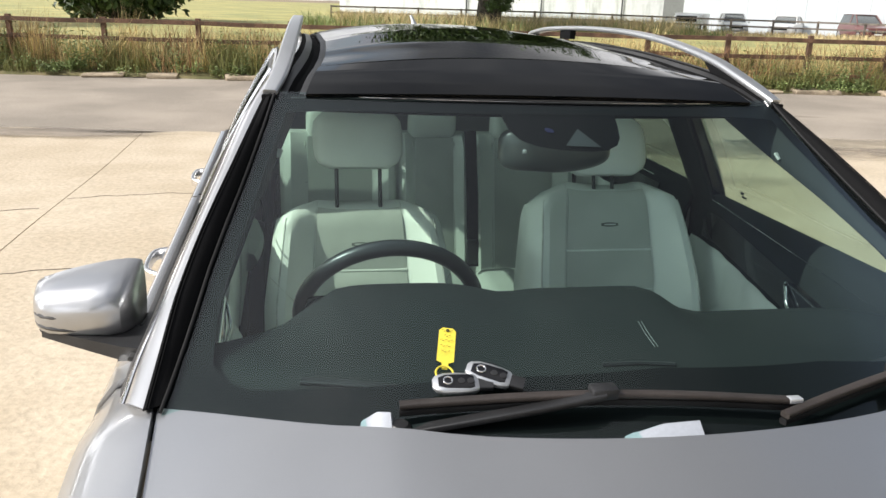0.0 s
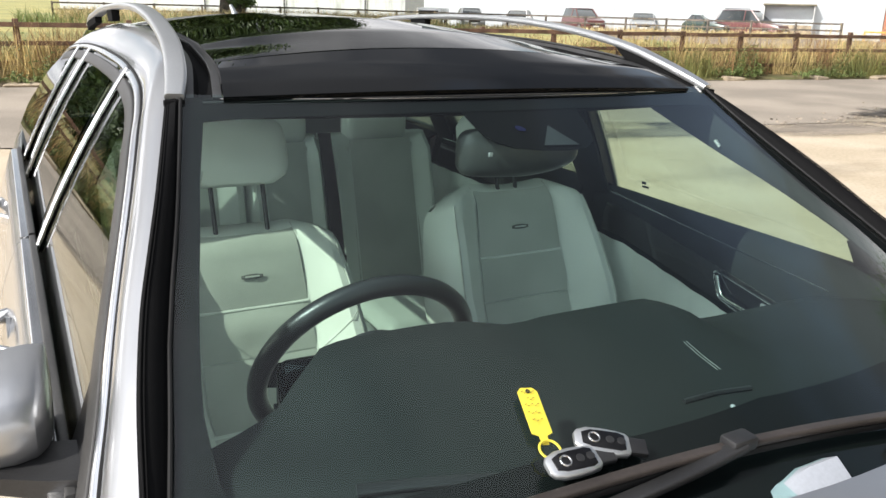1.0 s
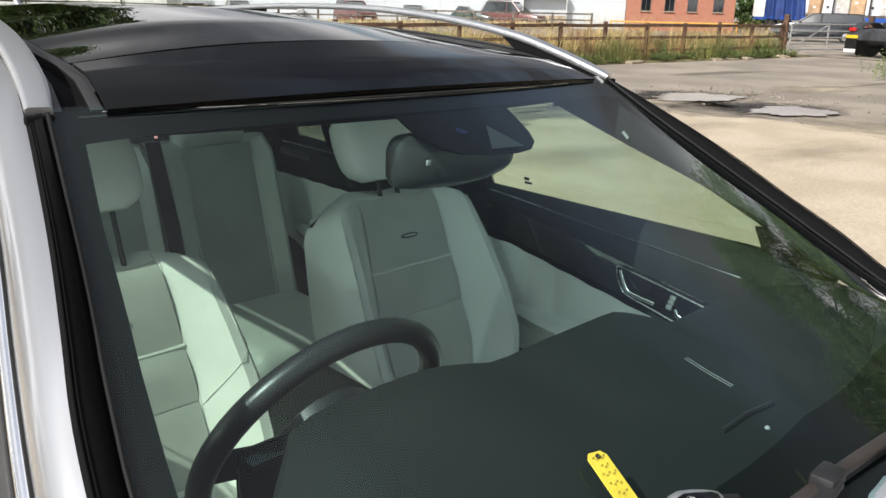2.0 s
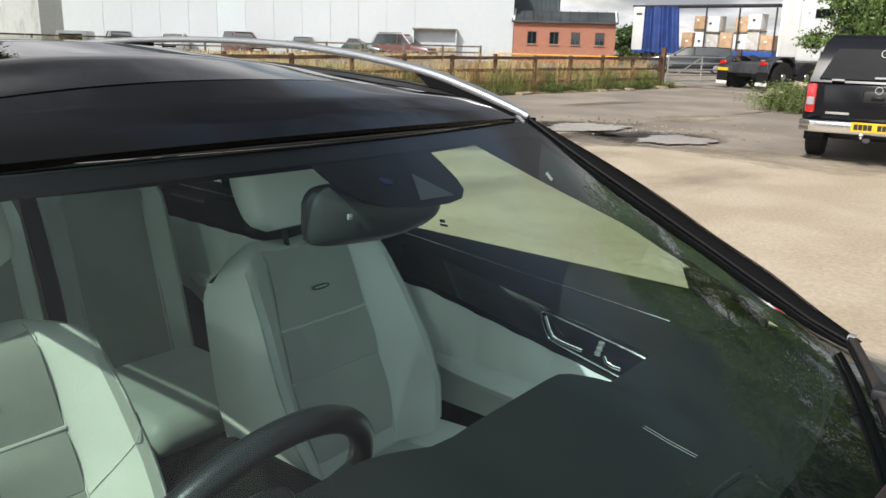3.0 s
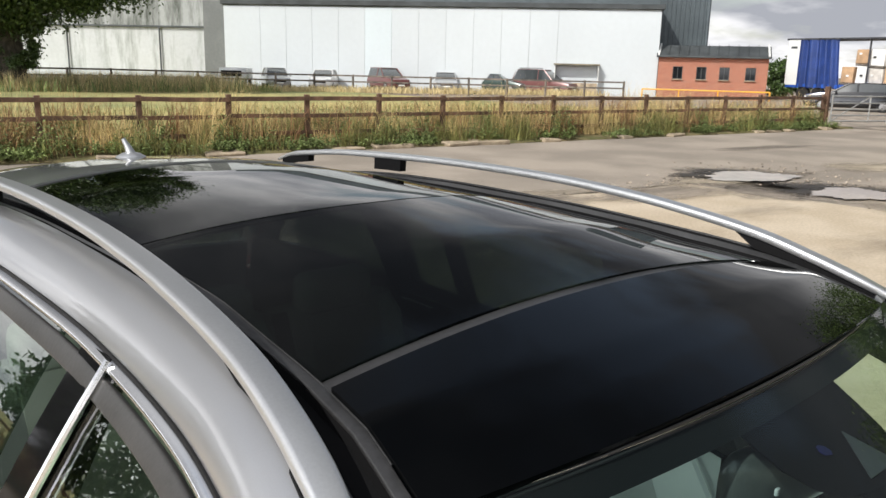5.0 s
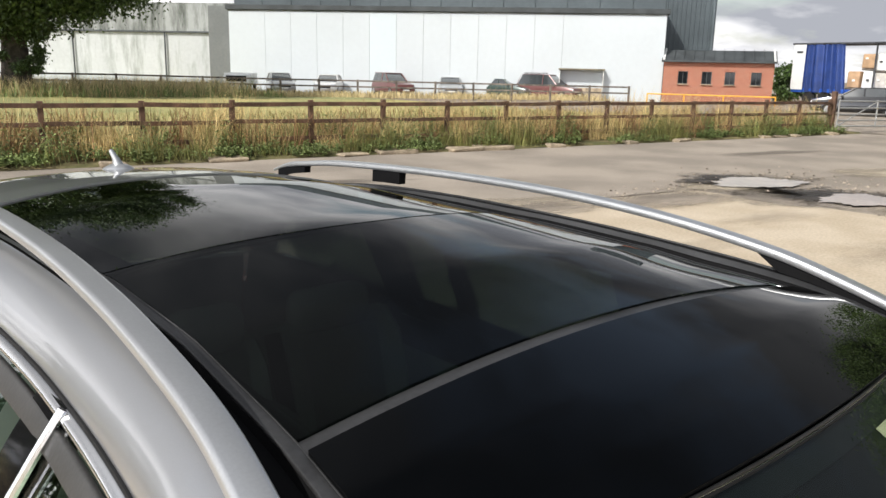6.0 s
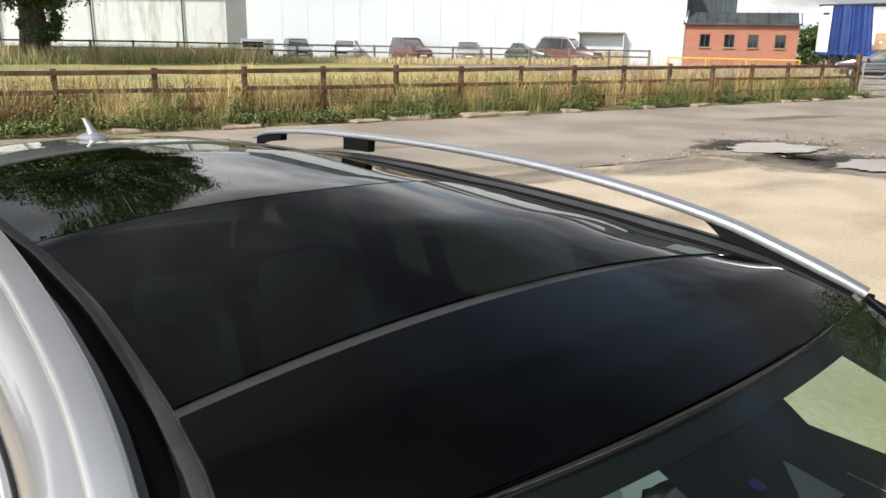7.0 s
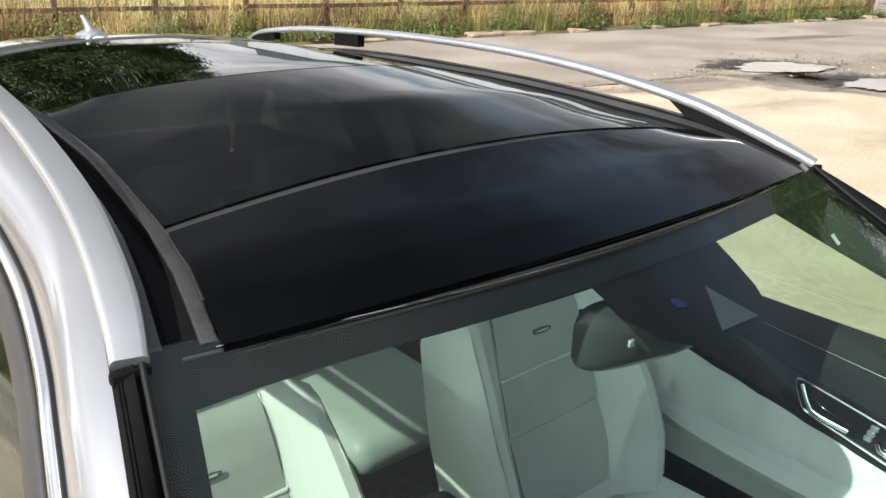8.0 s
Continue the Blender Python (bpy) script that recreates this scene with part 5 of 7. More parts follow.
key_fob(on_glass(-0.330, 0.600, 0.022), (1, -0.05, 0), "silver and black car key lying on the windscreen")
key_fob(on_glass(-0.278, 0.612, 0.016), (1, -0.42, -0.2), "second silver car key resting on the first")
tag = thing("key_tag", "yellow card key tag with handwriting, leaning on the windscreen", "tag", at=LEAN.copy())
ta, tb = on_glass(-0.337, 0.645, 0.012), on_glass(-0.316, 0.735, 0.012)
td = (tb - ta).normalized()
tn = Vector((0, -0.40, 0.91))
ts = td.cross(tn).normalized()
bm = bmesh.new()
outline = [(-0.006, -0.012), (0.006, -0.012), (0.008, 0.0), (0.020, 0.004), (0.020, 0.064), (0.012, 0.070), (-0.012, 0.070), (-0.020, 0.064), (-0.020, 0.004), (-0.008, 0.0)]
bm.faces.new([bm.verts.new(ta + ts * u * 0.66 + td * v) for u, v in outline])
part("card", thick(bm, 0.0012), YELLOW_TAG, tag)
FADED_INK = surf("faded_ink", (0.22, 0.17, 0.03), 0.7)
for v, marks in ((0.062, (-9, -5, 0, 3, 7)), (0.052, (-4, 0, 4)), (0.043, (-10, -6, -1, 4, 8)), (0.032, (-9, -4, 1, 5)), (0.021, (-6, -1, 5))):
    for i, u in enumerate(marks):
        p = ta + td * (v + 0.0012 * (-1) ** i) + ts * u * 0.0009 + tn * 0.0022
        part("ink_mark", sweep([p - ts * 0.0015 - td * 0.0006, p + ts * 0.0015 + td * 0.0006], rounded(0.0009, 0.0004, 0.5), up=tn), FADED_INK, tag)
part("hole", lathe(ta + td * 0.064 + tn * 0.0004, tn, [(0, 0.0028), (0.0015, 0.0028)], 12), INK, tag)
part("loop", torus(ta - td * 0.022 + tn * 0.004, tn, 0.013, 0.0016, 24, 6), YELLOW_TAG, tag, "yellow loop")

# ---- ground ----
FALL = LEAN.to_3x3() @ Vector((0, 0, 1))


def ground_z(x, y):
    """Ground height: it follows the car's lean beside it and runs level further off."""
    r = math.hypot(x, y - 1.5)
    k = max(0.0, min(1.0, (7.0 - r) / 4.0))
    k = k * k * (3 - 2 * k)
    return -(FALL.x * x + FALL.y * y) / FALL.z * k


def sheet(name, xs, ys, lift, material, label, category, bow=None, kind="structure"):
    bm = loft([[(x, y + (bow(x) if bow else 0), ground_z(x, y + (bow(x) if bow else 0)) + lift) for y in ys] for x in xs])
    ob = finish(name, bm, material)
    return tagged(ob, label, category, kind=kind)


def steps(a, b, n):
    return [a + (b - a) * k / n for k in range(n + 1)]


far = [-900, -300, -120, -60] + steps(-40, 40, 40) + [60, 120, 300, 900]
sheet("ground", far, far, -0.05, EARTH, "dry bare earth under the yard", "ground")
KERB = lambda x: 16.0 - 0.15 * x
CONC = lambda x: 9.45 - 0.16 * x
road_x = steps(-60, 60, 60)
tagged(finish("road", loft([[(x, CONC(x) + (KERB(x) + 0.5 - CONC(x)) * j / 8, 0.0 + (0.006 * math.sin(x * 0.7 + j))) for j in range(9)] for x in road_x]), TARMAC), "old grey-brown tarmac road", "road", kind="structure")
tagged(finish("yard_apron", loft([[(x, -30 + (CONC(x) + 30) * j / 24, ground_z(x, -30 + (CONC(x) + 30) * j / 24) - 0.008) for j in range(25)] for x in steps(10.4, 60, 30)]), TARMAC), "broken tarmac beside the concrete", "road", kind="structure")
field_y = [0, 1.2, 3, 6, 12, 24, 50, 100, 300]
tagged(finish("field", loft([[(x, KERB(x) + 2.2 + d, 0.10 + 0.03 * min(1, d / 3)) for d in field_y] for x in steps(-200, 29, 80)]), FIELD), "mown green and straw-coloured field", "grass", kind="structure")
tagged(finish("verge", loft([[(x, KERB(x) + 0.10 + 0.05 * noise.noise((x * 2, 0, 0)) + d, z + 0.02 * noise.noise((x * 1.5, d * 2, 4))) for d, z in ((0, 0.0), (0.06, 0.05), (0.5, 0.07), (1.2, 0.12), (2.3, 0.125))] for x in steps(-60, 29, 300)]), VERGE_SOIL), "rough soil and thatch under the verge grass", "verge", kind="structure")
tagged(finish("far_yard", loft([[(29.0 + (x - 29.0), y, 0.02) for y in (-20, 0, 12, 30, 60, 120)] for x in (29.05, 40, 60, 100, 200)]), GRIT), "pale grit yard before the buildings", "yard", kind="structure")

# concrete slabs, each with open joints
yard = tagged(new("pavement"), "pale buff concrete slabs with open joints", "pavement", kind="structure")
slab_x = [-24.0, -18.5, -13.0, -7.9, -2.36, 10.9]
for i, (xa, xb) in enumerate(zip(slab_x, slab_x[1:])):
    y_cuts = [-21.0, -16.5, -12.0, -7.5, -3.2, 1.1, 5.78, 20.0] if i < 4 else [-21.0, -12.0, -3.2, 20.0]
    for ya, yb in zip(y_cuts, y_cuts[1:]):
        g = 0.0045
        nx, ny = (60, 60) if i > 3 else (24, 24)
        rows = []
        for k in range(nx + 1):
            x = xa + g + (xb - xa - 2 * g) * k / nx
            top_y = min(yb, CONC(x) - 0.02 + 0.30 * noise.noise((x * 0.9, 3.0, 0)) + 0.16 * noise.noise((x * 2.6, 1.0, 0)) + 0.08 * noise.noise((x * 7.0, 1.0, 0)) - 0.06)
            row = []
            for j in range(ny + 1):
                y = ya + g + (top_y - ya - 2 * g) * j / ny
                row.append((x, y, ground_z(x, y) + 0.003 * noise.noise((x * 0.6, y * 0.6, 0))))
            down = lambda q: (q[0], q[1], q[2] - 0.03)
            rows.append([down(row[0])] + row + [down(row[-1])])
        rows = [[down(q) for q in rows[0]]] + rows + [[down(q) for q in rows[-1]]]
        finish("slab", loft(rows), CONCRETE, yard, smooth=False)
# dirt packed into the joints, just below the slabs
JOINT_DIRT = surf("joint_dirt", (0.10, 0.078, 0.055), 0.95, 0, 0.3, 6, 60)
for xj in slab_x[1:-1]:
    finish("joint_fill", loft([[(xj + d, y, ground_z(xj, y) - 0.008) for d in (-0.008, 0.008)] for y in steps(-20, min(19.0, CONC(xj) - 0.2), 60)]), JOINT_DIRT, yard)
for yj in (-16.5, -12.0, -7.5, -3.2, 1.1, 5.78):
    finish("joint_fill", loft([[(x, yj + d, ground_z(x, yj) - 0.0085) for d in (-0.008, 0.008)] for x in steps(-23.5, -2.38, 60)]), JOINT_DIRT, yard)
# cracks running from the joint
def crack(points):
    pts = smooth_path([(x, y, ground_z(x, y) + 0.001) for x, y in points], 8)
    pts = [p + Vector((0.05 * noise.noise(p * 5), 0.07 * noise.noise(p * 6 + Vector((9, 0, 0))), 0)) for p in pts]
    finish("crack", sweep(pts, [(-0.005, 0), (0.005, 0), (0.003, 0.002), (-0.003, 0.002)]), surf("crack_dirt", (0.09, 0.07, 0.05), 0.95), yard)


crack([(-2.36, 6.15), (-2.0, 6.18), (-1.6, 6.25), (-1.2, 6.22)])
crack([(-2.45, 5.8), (-2.8, 5.72), (-3.3, 5.78)])
crack([(-2.30, 4.2), (-1.9, 4.25), (-1.3, 4.15)])
crack([(-3.4, 5.8), (-3.7, 6.3), (-3.55, 6.9)])
crack([(-4.6, 5.75), (-5.0, 5.1), (-5.6, 4.7), (-6.1, 4.0)])

# worn hollow with wet rim and standing water
def pool(cx, cy, rx, ry, seed, z, material, name, label, turn=0.0, thin=0.002):
    bm = bmesh.new()
    c, s_ = math.cos(turn), math.sin(turn)
    rim = []
    for k in range(96):
        a = 2 * math.pi * k / 96
        q = 0.9 + 0.42 * noise.noise((math.cos(a) * 1.6 + seed, math.sin(a) * 1.6, seed)) + 0.20 * noise.noise((math.cos(a) * 5 + seed, math.sin(a) * 5, 2))
        px, py = rx * q * math.cos(a), ry * q * math.sin(a)
        rim.append((cx + px * c - py * s_, cy + px * s_ + py * c, z))
    bm.faces.new([bm.verts.new(p) for p in rim])
    return tagged(finish(name, thick(bm, thin), material, smooth=False), label, "puddle", kind="structure")


def stain_surface(name, color, seed, at=(0.30, 0.62), gain=0.85, rough=0.9, detail=2.6):
    """Dirt that thins out to nothing towards its uneven edge."""
    m = surf(name, color, rough, 0, 0.22, 1.3, 30, bump=0.012)
    nt = m.node_tree
    b = nt.nodes["Principled BSDF"]
    tc, ln, ns, add, mr, mix, tr = (nt.nodes.new(k) for k in ("ShaderNodeTexCoord", "ShaderNodeVectorMath", "ShaderNodeTexNoise", "ShaderNodeMath", "ShaderNodeMapRange", "ShaderNodeMixShader", "ShaderNodeBsdfTransparent"))
    ln.operation = "LENGTH"
    nt.links.new(tc.outputs["Object"], ln.inputs[0])
    mp = nt.nodes.new("ShaderNodeMapping")
    mp.inputs["Location"].default_value = (seed, seed * 0.7, 0)
    nt.links.new(tc.outputs["Object"], mp.inputs[0])
    nt.links.new(mp.outputs[0], ns.inputs["Vector"])
    ns.inputs["Scale"].default_value, ns.inputs["Detail"].default_value, ns.inputs["Roughness"].default_value = detail, 9.0, 0.68
    add.operation = "MULTIPLY_ADD"
    nt.links.new(ln.outputs["Value"], add.inputs[0])
    add.inputs[1].default_value = -0.75
    nt.links.new(ns.outputs[0], add.inputs[2])
    mr.inputs[1].default_value, mr.inputs[2].default_value = at[0] - 0.28, at[1] - 0.28
    mr.inputs[3].default_value, mr.inputs[4].default_value = 0.0, gain
    nt.links.new(add.outputs[0], mr.inputs[0])
    nt.links.new(mr.outputs[0], mix.inputs[0])
    nt.links.new(tr.outputs[0], mix.inputs[1])
    nt.links.new(b.outputs[0], mix.inputs[2])
    nt.links.new(mix.outputs[0], nt.nodes["Material Output"].inputs[0])
    return m


DUST = [stain_surface("buff_dust", (0.50, 0.425, 0.315), 3.0 + 5 * k, gain=0.8) for k in range(3)]
SOOT = [stain_surface("dark_grit_stain", (0.17, 0.145, 0.115), 4.0 + 7 * k, gain=0.5) for k in range(3)]
DAMP = [stain_surface("wet_broken_tarmac", (0.070, 0.060, 0.050), 9.0 + 3 * k, (0.30, 0.56), 0.80, 0.6, 4.5) for k in range(2)]
stains = tagged(new("road_dirt"), "dust, grit and damp patches on the worn road", "dirt", kind="structure")
level = 0


def stain(cx, cy, rx, ry, turn, material, name):
    global level
    level += 1
    n = 10
    bm = loft([[(-1 + 2 * i / n, -1 + 2 * j / n, 0) for j in range(n + 1)] for i in range(n + 1)])
    ob = finish(name, bm, material, stains)
    ob.matrix_local = Matrix.Translation((cx, cy, ground_z(cx, cy) + 0.008 + 0.0007 * level)) @ Matrix.Rotation(turn, 4, "Z") @ Matrix.Diagonal((rx, ry, 1, 1))


for k, (x, y, rx, ry) in enumerate(((7.0, 8.5, 3.0, 0.9), (12.0, 7.6, 2.6, 1.1), (11.2, 3.6, 1.5, 3.0), (16.5, 6.8, 2.2, 1.2))):
    stain(x, y, rx, ry, -0.16, DUST[k % 3], "dust_patch")
for k, (x, y, rx, ry) in enumerate(((13.0, 7.7, 2.4, 1.2), (12.6, 5.5, 1.9, 1.1), (18.5, 10.0, 3.2, 0.7), (6.0, 11.6, 3.2, 0.5))):
    stain(x, y, rx, ry, -0.2, SOOT[k % 3], "grit_stain")
WASH = [stain_surface("grey_brown_wash", (0.34, 0.29, 0.235), 2.0 + 5 * k, gain=0.75) for k in range(2)]
for k, (x, y, rx, ry) in enumerate(((4.5, 8.25, 3.2, 1.0), (9.6, 7.35, 2.6, 1.1), (7.2, 7.9, 2.4, 0.8), (1.2, 8.9, 2.6, 0.8), (11.0, 6.4, 1.2, 1.6), (-3.5, 9.7, 3.0, 0.7))):
    stain(x, y, rx, ry, -0.16, WASH[k % 2], "grey_wash")
STREAK = [stain_surface("faint_tyre_dirt", (0.36, 0.30, 0.225), 6.0 + 4 * k, (0.30, 0.75), 0.30) for k in range(2)]
for k, (x, y, rx, ry) in enumerate(((6.2, 5.4, 2.6, 0.8), (8.6, 3.6, 2.0, 0.9), (3.6, 6.6, 2.2, 0.6), (9.4, 5.6, 1.6, 0.6), (-4.6, 5.0, 1.6, 2.2))):
    stain(x, y, rx, ry, -0.16, STREAK[k % 2], "dirt_streak")
for cx, cy in ((12.7, 7.45), (12.35, 5.35)):
    stain(cx + 0.05, cy + 0.45, 1.1, 1.7, 0.4, DAMP[0 if cy > 6 else 1], "damp_patch")
    stain(cx - 0.8, cy + 0.7, 0.9, 0.55, -0.3, DAMP[1 if cy > 6 else 0], "damp_patch")
for cx, cy, rx, ry, sd in ((12.62, 7.42, 1.05, 0.60, 1.0), (12.1, 5.45, 0.92, 0.55, 4.0)):
    pool(cx, cy, rx, ry, sd, 0.027, WATER, "puddle", "shallow muddy puddle, pale sky reflection put into its colour", -0.2, 0.001)

# kerb stones along the road's edge
for k in range(40):
    x = -8 + 0.95 * k + random.uniform(-0.2, 0.2)
    if random.random() < 0.60:
        continue
    L, H = random.uniform(0.40, 1.05), random.uniform(0.035, 0.075)
    bm = box(L, random.uniform(0.2, 0.35), H * 2, (0, 0, 0), 0.04, 2)
    for v in bm.verts:
        v.co += Vector((noise.noise(v.co * 6 + Vector((k, 0, 0))), noise.noise(v.co * 6 + Vector((0, k, 0))), noise.noise(v.co * 6))) * 0.04
    ob = finish("kerb_stone", bm, STONE)
    ob.location, ob.rotation_euler = (x, KERB(x) + 0.12, 0.03), (0, 0, random.uniform(-0.3, 0.1))
    tagged(ob, "rough pale stone along the grass verge", "stone", "kerb stones")

# ---- post and rail fence by the road ----
FENCE = lambda x: 17.2 - 0.172 * x
fence = thing("fence", "brown timber post and rail fence, weathered", "fence")
post_x = [-22.0 + 1.95 * k for k in range(13)] + [3.53 + 1.73 * k for k in range(15)]
for i, x in enumerate(post_x):
    h = 1.06 + random.uniform(-0.02, 0.03)
    bm = box(0.10, 0.10, h + 0.3, (0, 0, (h + 0.3) / 2 - 0.3), 0.008, 1)
    ob = part("post", bm, FENCE_WOOD, fence, smooth=False)
    ob.location, ob.rotation_euler = (x, FENCE(x), 0.08), (random.uniform(-0.02, 0.02), random.uniform(-0.02, 0.02), -0.17)
for xa, xb in zip(post_x, post_x[1:]):
    for z, hh in ((1.05, 0.09), (0.70, 0.085), (0.33, 0.085)):
        a, b = Vector((xa, FENCE(xa) - 0.06, z + random.uniform(-0.012, 0.012))), Vector((xb, FENCE(xb) - 0.06, z + random.uniform(-0.012, 0.012)))
        part("rail", sweep([a, (a + b) / 2 + Vector((0, 0, random.uniform(-0.012, 0.004))), b], rounded(0.036, hh, 0.2, 1)), FENCE_WOOD, fence, smooth=False)

# steel gate at the fence's end
gate = thing("field_gate", "pale grey galvanised field gate, shut", "gate")
gx0, gy0, gx1, gy1 = 28.2, 12.3, 31.6, 11.0
for z in (0.25, 0.45, 0.66, 0.88, 1.12):
    part("bar", tube([(gx0, gy0, z), (gx1, gy1, z)], 0.028, 8), GALV, gate)
for t in (0.0, 0.5, 1.0):
    x, y = gx0 + (gx1 - gx0) * t, gy0 + (gy1 - gy0) * t
    part("upright", tube([(x, y, 0.2), (x, y, 1.16)], 0.03, 8), GALV, gate)
part("brace", tube([(gx0, gy0, 0.25), ((gx0 + gx1) / 2, (gy0 + gy1) / 2, 1.12)], 0.022, 8), GALV, gate)
for x, y in ((27.95, 12.4), (31.9, 10.9)):
    ob = finish("gate_post", box(0.16, 0.16, 1.5, (x, y, 0.7), 0.01, 1), FENCE_WOOD)
    tagged(ob, "stout brown timber gate post", "post", "gate posts")

# ---- grasses ----
def blades(name, n, place, hmin, hmax, width, material, label, leaf=False, wild=0.0):
    rng = np.random.default_rng(len(name) * 7 + n)
    verts, faces = [], []
    for k in range(n):
        x, y, z = place(rng)
        h = rng.uniform(hmin, hmax)
        if wild:
            h *= max(0.35, 0.85 + wild * noise.noise((x * 1.3, y * 1.6, 31.0)))
        a, lean = rng.uniform(0, 2 * math.pi), rng.uniform(0.1, 1.25) * h
        dx, dy = math.cos(a), math.sin(a)
        ox, oy = rng.normal(0, 0.5) * lean, rng.normal(0, 0.5) * lean
        w = width * rng.uniform(0.6, 1.4)
        i = len(verts)
        verts += [(x - dx * w, y - dy * w, z), (x + dx * w, y + dy * w, z), (x + dx * w * 0.8 + ox * 0.4, y + dy * w * 0.8 + oy * 0.4, z + h * 0.6), (x - dx * w * 0.8 + ox * 0.4, y - dy * w * 0.8 + oy * 0.4, z + h * 0.6), (x + ox, y + oy, z + h)]
        faces += [(i, i + 1, i + 2, i + 3), (i + 3, i + 2, i + 4)]
        if leaf:
            for q in range(6):
                zz, aa = z + h * (0.25 + 0.75 * q / 6), rng.uniform(0, 6.28)
                cx, cy = x + ox * 0.6 * q / 6, y + oy * 0.6 * q / 6
                r, ww = rng.uniform(0.05, 0.13), rng.uniform(0.015, 0.035)
                i = len(verts)
                verts += [(cx, cy, zz), (cx + r * 0.5 * math.cos(aa) - ww * math.sin(aa), cy + r * 0.5 * math.sin(aa) + ww * math.cos(aa), zz + 0.03), (cx + r * math.cos(aa), cy + r * math.sin(aa), zz + 0.01), (cx + r * 0.5 * math.cos(aa) + ww * math.sin(aa), cy + r * 0.5 * math.sin(aa) - ww * math.cos(aa), zz + 0.03)]
                faces.append((i, i + 1, i + 2, i + 3))
    me = bpy.data.meshes.new(name)
    me.from_pydata(verts, [], faces)
    me.materials.append(material)
    return tagged(new(name, me), label, "grass", kind="stuff")


def verge(rng, lo=0.2, hi=2.3, x0=-14.0, x1=28.0):
    x = rng.uniform(x0, x1)
    d = rng.uniform(lo, hi)
    return x, KERB(x) + d, 0.03 + 0.14 * min(1, d / 1.4)


def clumped(rng, lo, hi, thr, seed, x0=-14.0, x1=28.0):
    for _ in range(12):
        p = verge(rng, lo, hi, x0, x1)
        if noise.noise((p[0] * 0.9, p[1] * 1.4, seed)) > thr:
            return p
    return p


blades("dry_verge_grass", 30000, lambda r: clumped(r, 0.55, 2.6, 0.02, 1.0), 0.25, 1.05, 0.004, STRAW, "tall dry straw-coloured grass along the fence", wild=1.1)
blades("green_verge_grass", 30000, lambda r: clumped(r, 0.12, 2.4, 0.03, 6.0), 0.10, 0.66, 0.005, GREEN_BLADES, "green grass tufts along the road's edge", wild=1.2)
blades("verge_weeds", 4000, lambda r: clumped(r, 0.20, 2.3, -0.02, 11.0), 0.15, 0.72, 0.005, WEED, "leafy green weeds in the verge", leaf=True, wild=1.2)
blades("kerb_weeds", 1300, lambda r: clumped(r, 0.04, 0.6, 0.0, 17.0), 0.06, 0.26, 0.005, WEED, "low weeds creeping over the road's edge", leaf=True)
blades("brown_seed_stalks", 4200, lambda r: clumped(r, 0.3, 2.5, 0.10, 21.0), 0.5, 1.15, 0.006, SEED_STALK, "dead brown seed stalks standing in the verge")


def rubble(name, n, spots, material, label):
    """Loose stones of many sizes, thickest near the middle of each spot."""
    rng = np.random.default_rng(n)
    verts, faces = [], []
    for k in range(n):
        cx, cy, sx, sy = spots[k % len(spots)]
        x, y = cx + rng.normal(0, sx), cy + rng.normal(0, sy)
        s = 0.006 + 0.026 * rng.uniform(0, 1) ** 5
        a = rng.uniform(0, 6.28)
        z = ground_z(x, y) + 0.004
        i = len(verts)
        for q in range(5):
            r = s * rng.uniform(0.7, 1.3)
            verts.append((x + r * math.cos(a + q * 1.257), y + r * math.sin(a + q * 1.257), z))
        for q in range(5):
            r = s * rng.uniform(0.35, 0.8)
            verts.append((x + r * math.cos(a + q * 1.257 + 0.2), y + r * math.sin(a + q * 1.257 + 0.2), z + s * rng.uniform(0.5, 0.9)))
        faces += [(i + q, i + (q + 1) % 5, i + 5 + (q + 1) % 5, i + 5 + q) for q in range(5)] + [tuple(range(i + 5, i + 10))]
    me = bpy.data.meshes.new(name)
    me.from_pydata(verts, [], faces)
    me.materials.append(material)
    return tagged(new(name, me), label, "gravel", kind="stuff")


rubble("loose_gravel", 1600, ((13.0, 7.9, 1.0, 0.5), (12.6, 5.9, 0.7, 0.7), (13.8, 6.8, 1.0, 1.0), (11.0, 7.9, 1.6, 0.3)), surf("broken_tarmac_chips", (0.33, 0.275, 0.215), 0.95, 0, 0.2, 3, 40, island=0.6), "loose stones and broken tarmac round the puddles")


def far_strip(rng):
    t = rng.uniform(0, 1)
    if t < 0.55:
        q = rng.uniform(0, 1)
        return 4 + 13 * q, 50.5 - 0.10 * 13 * q + rng.uniform(-5.5, 1.0), 0.1
    q = rng.uniform(0, 1)
    return 17 + 28 * q, 49 - 12.5 * q + rng.uniform(-3.0, 1.0), 0.1


blades("far_dry_grass", 16000, far_strip, 0.15, 0.5, 0.02, PALE_STRAW, "long dry grass in the field")
blades("tall_field_grass", 9000, lambda r: (lambda q: (2 + 21 * q, 51.5 - 3.2 * q - 6 * r.uniform(0, 1) ** 2, 0.1))(r.uniform(0, 1)), 0.5, 1.15, 0.014, PALE_STRAW, "tall pale grass before the far fence")
blades("field_tufts", 7000, lambda r: (lambda x, d: (x, KERB(x) + d, 0.18))(r.uniform(-22, 29), r.uniform(2.5, 13)), 0.06, 0.22, 0.012, GREEN_BLADES, "short tufts in the mown field")

blades("far_green_weeds", 6000, lambda r: (lambda q: (0 + 24 * q, 51.5 - 3.0 * q - 7 * r.uniform(0, 1), 0.1))(r.uniform(0, 1)), 0.3, 0.9, 0.016, WEED, "rank green growth before the far fence", wild=1.0)

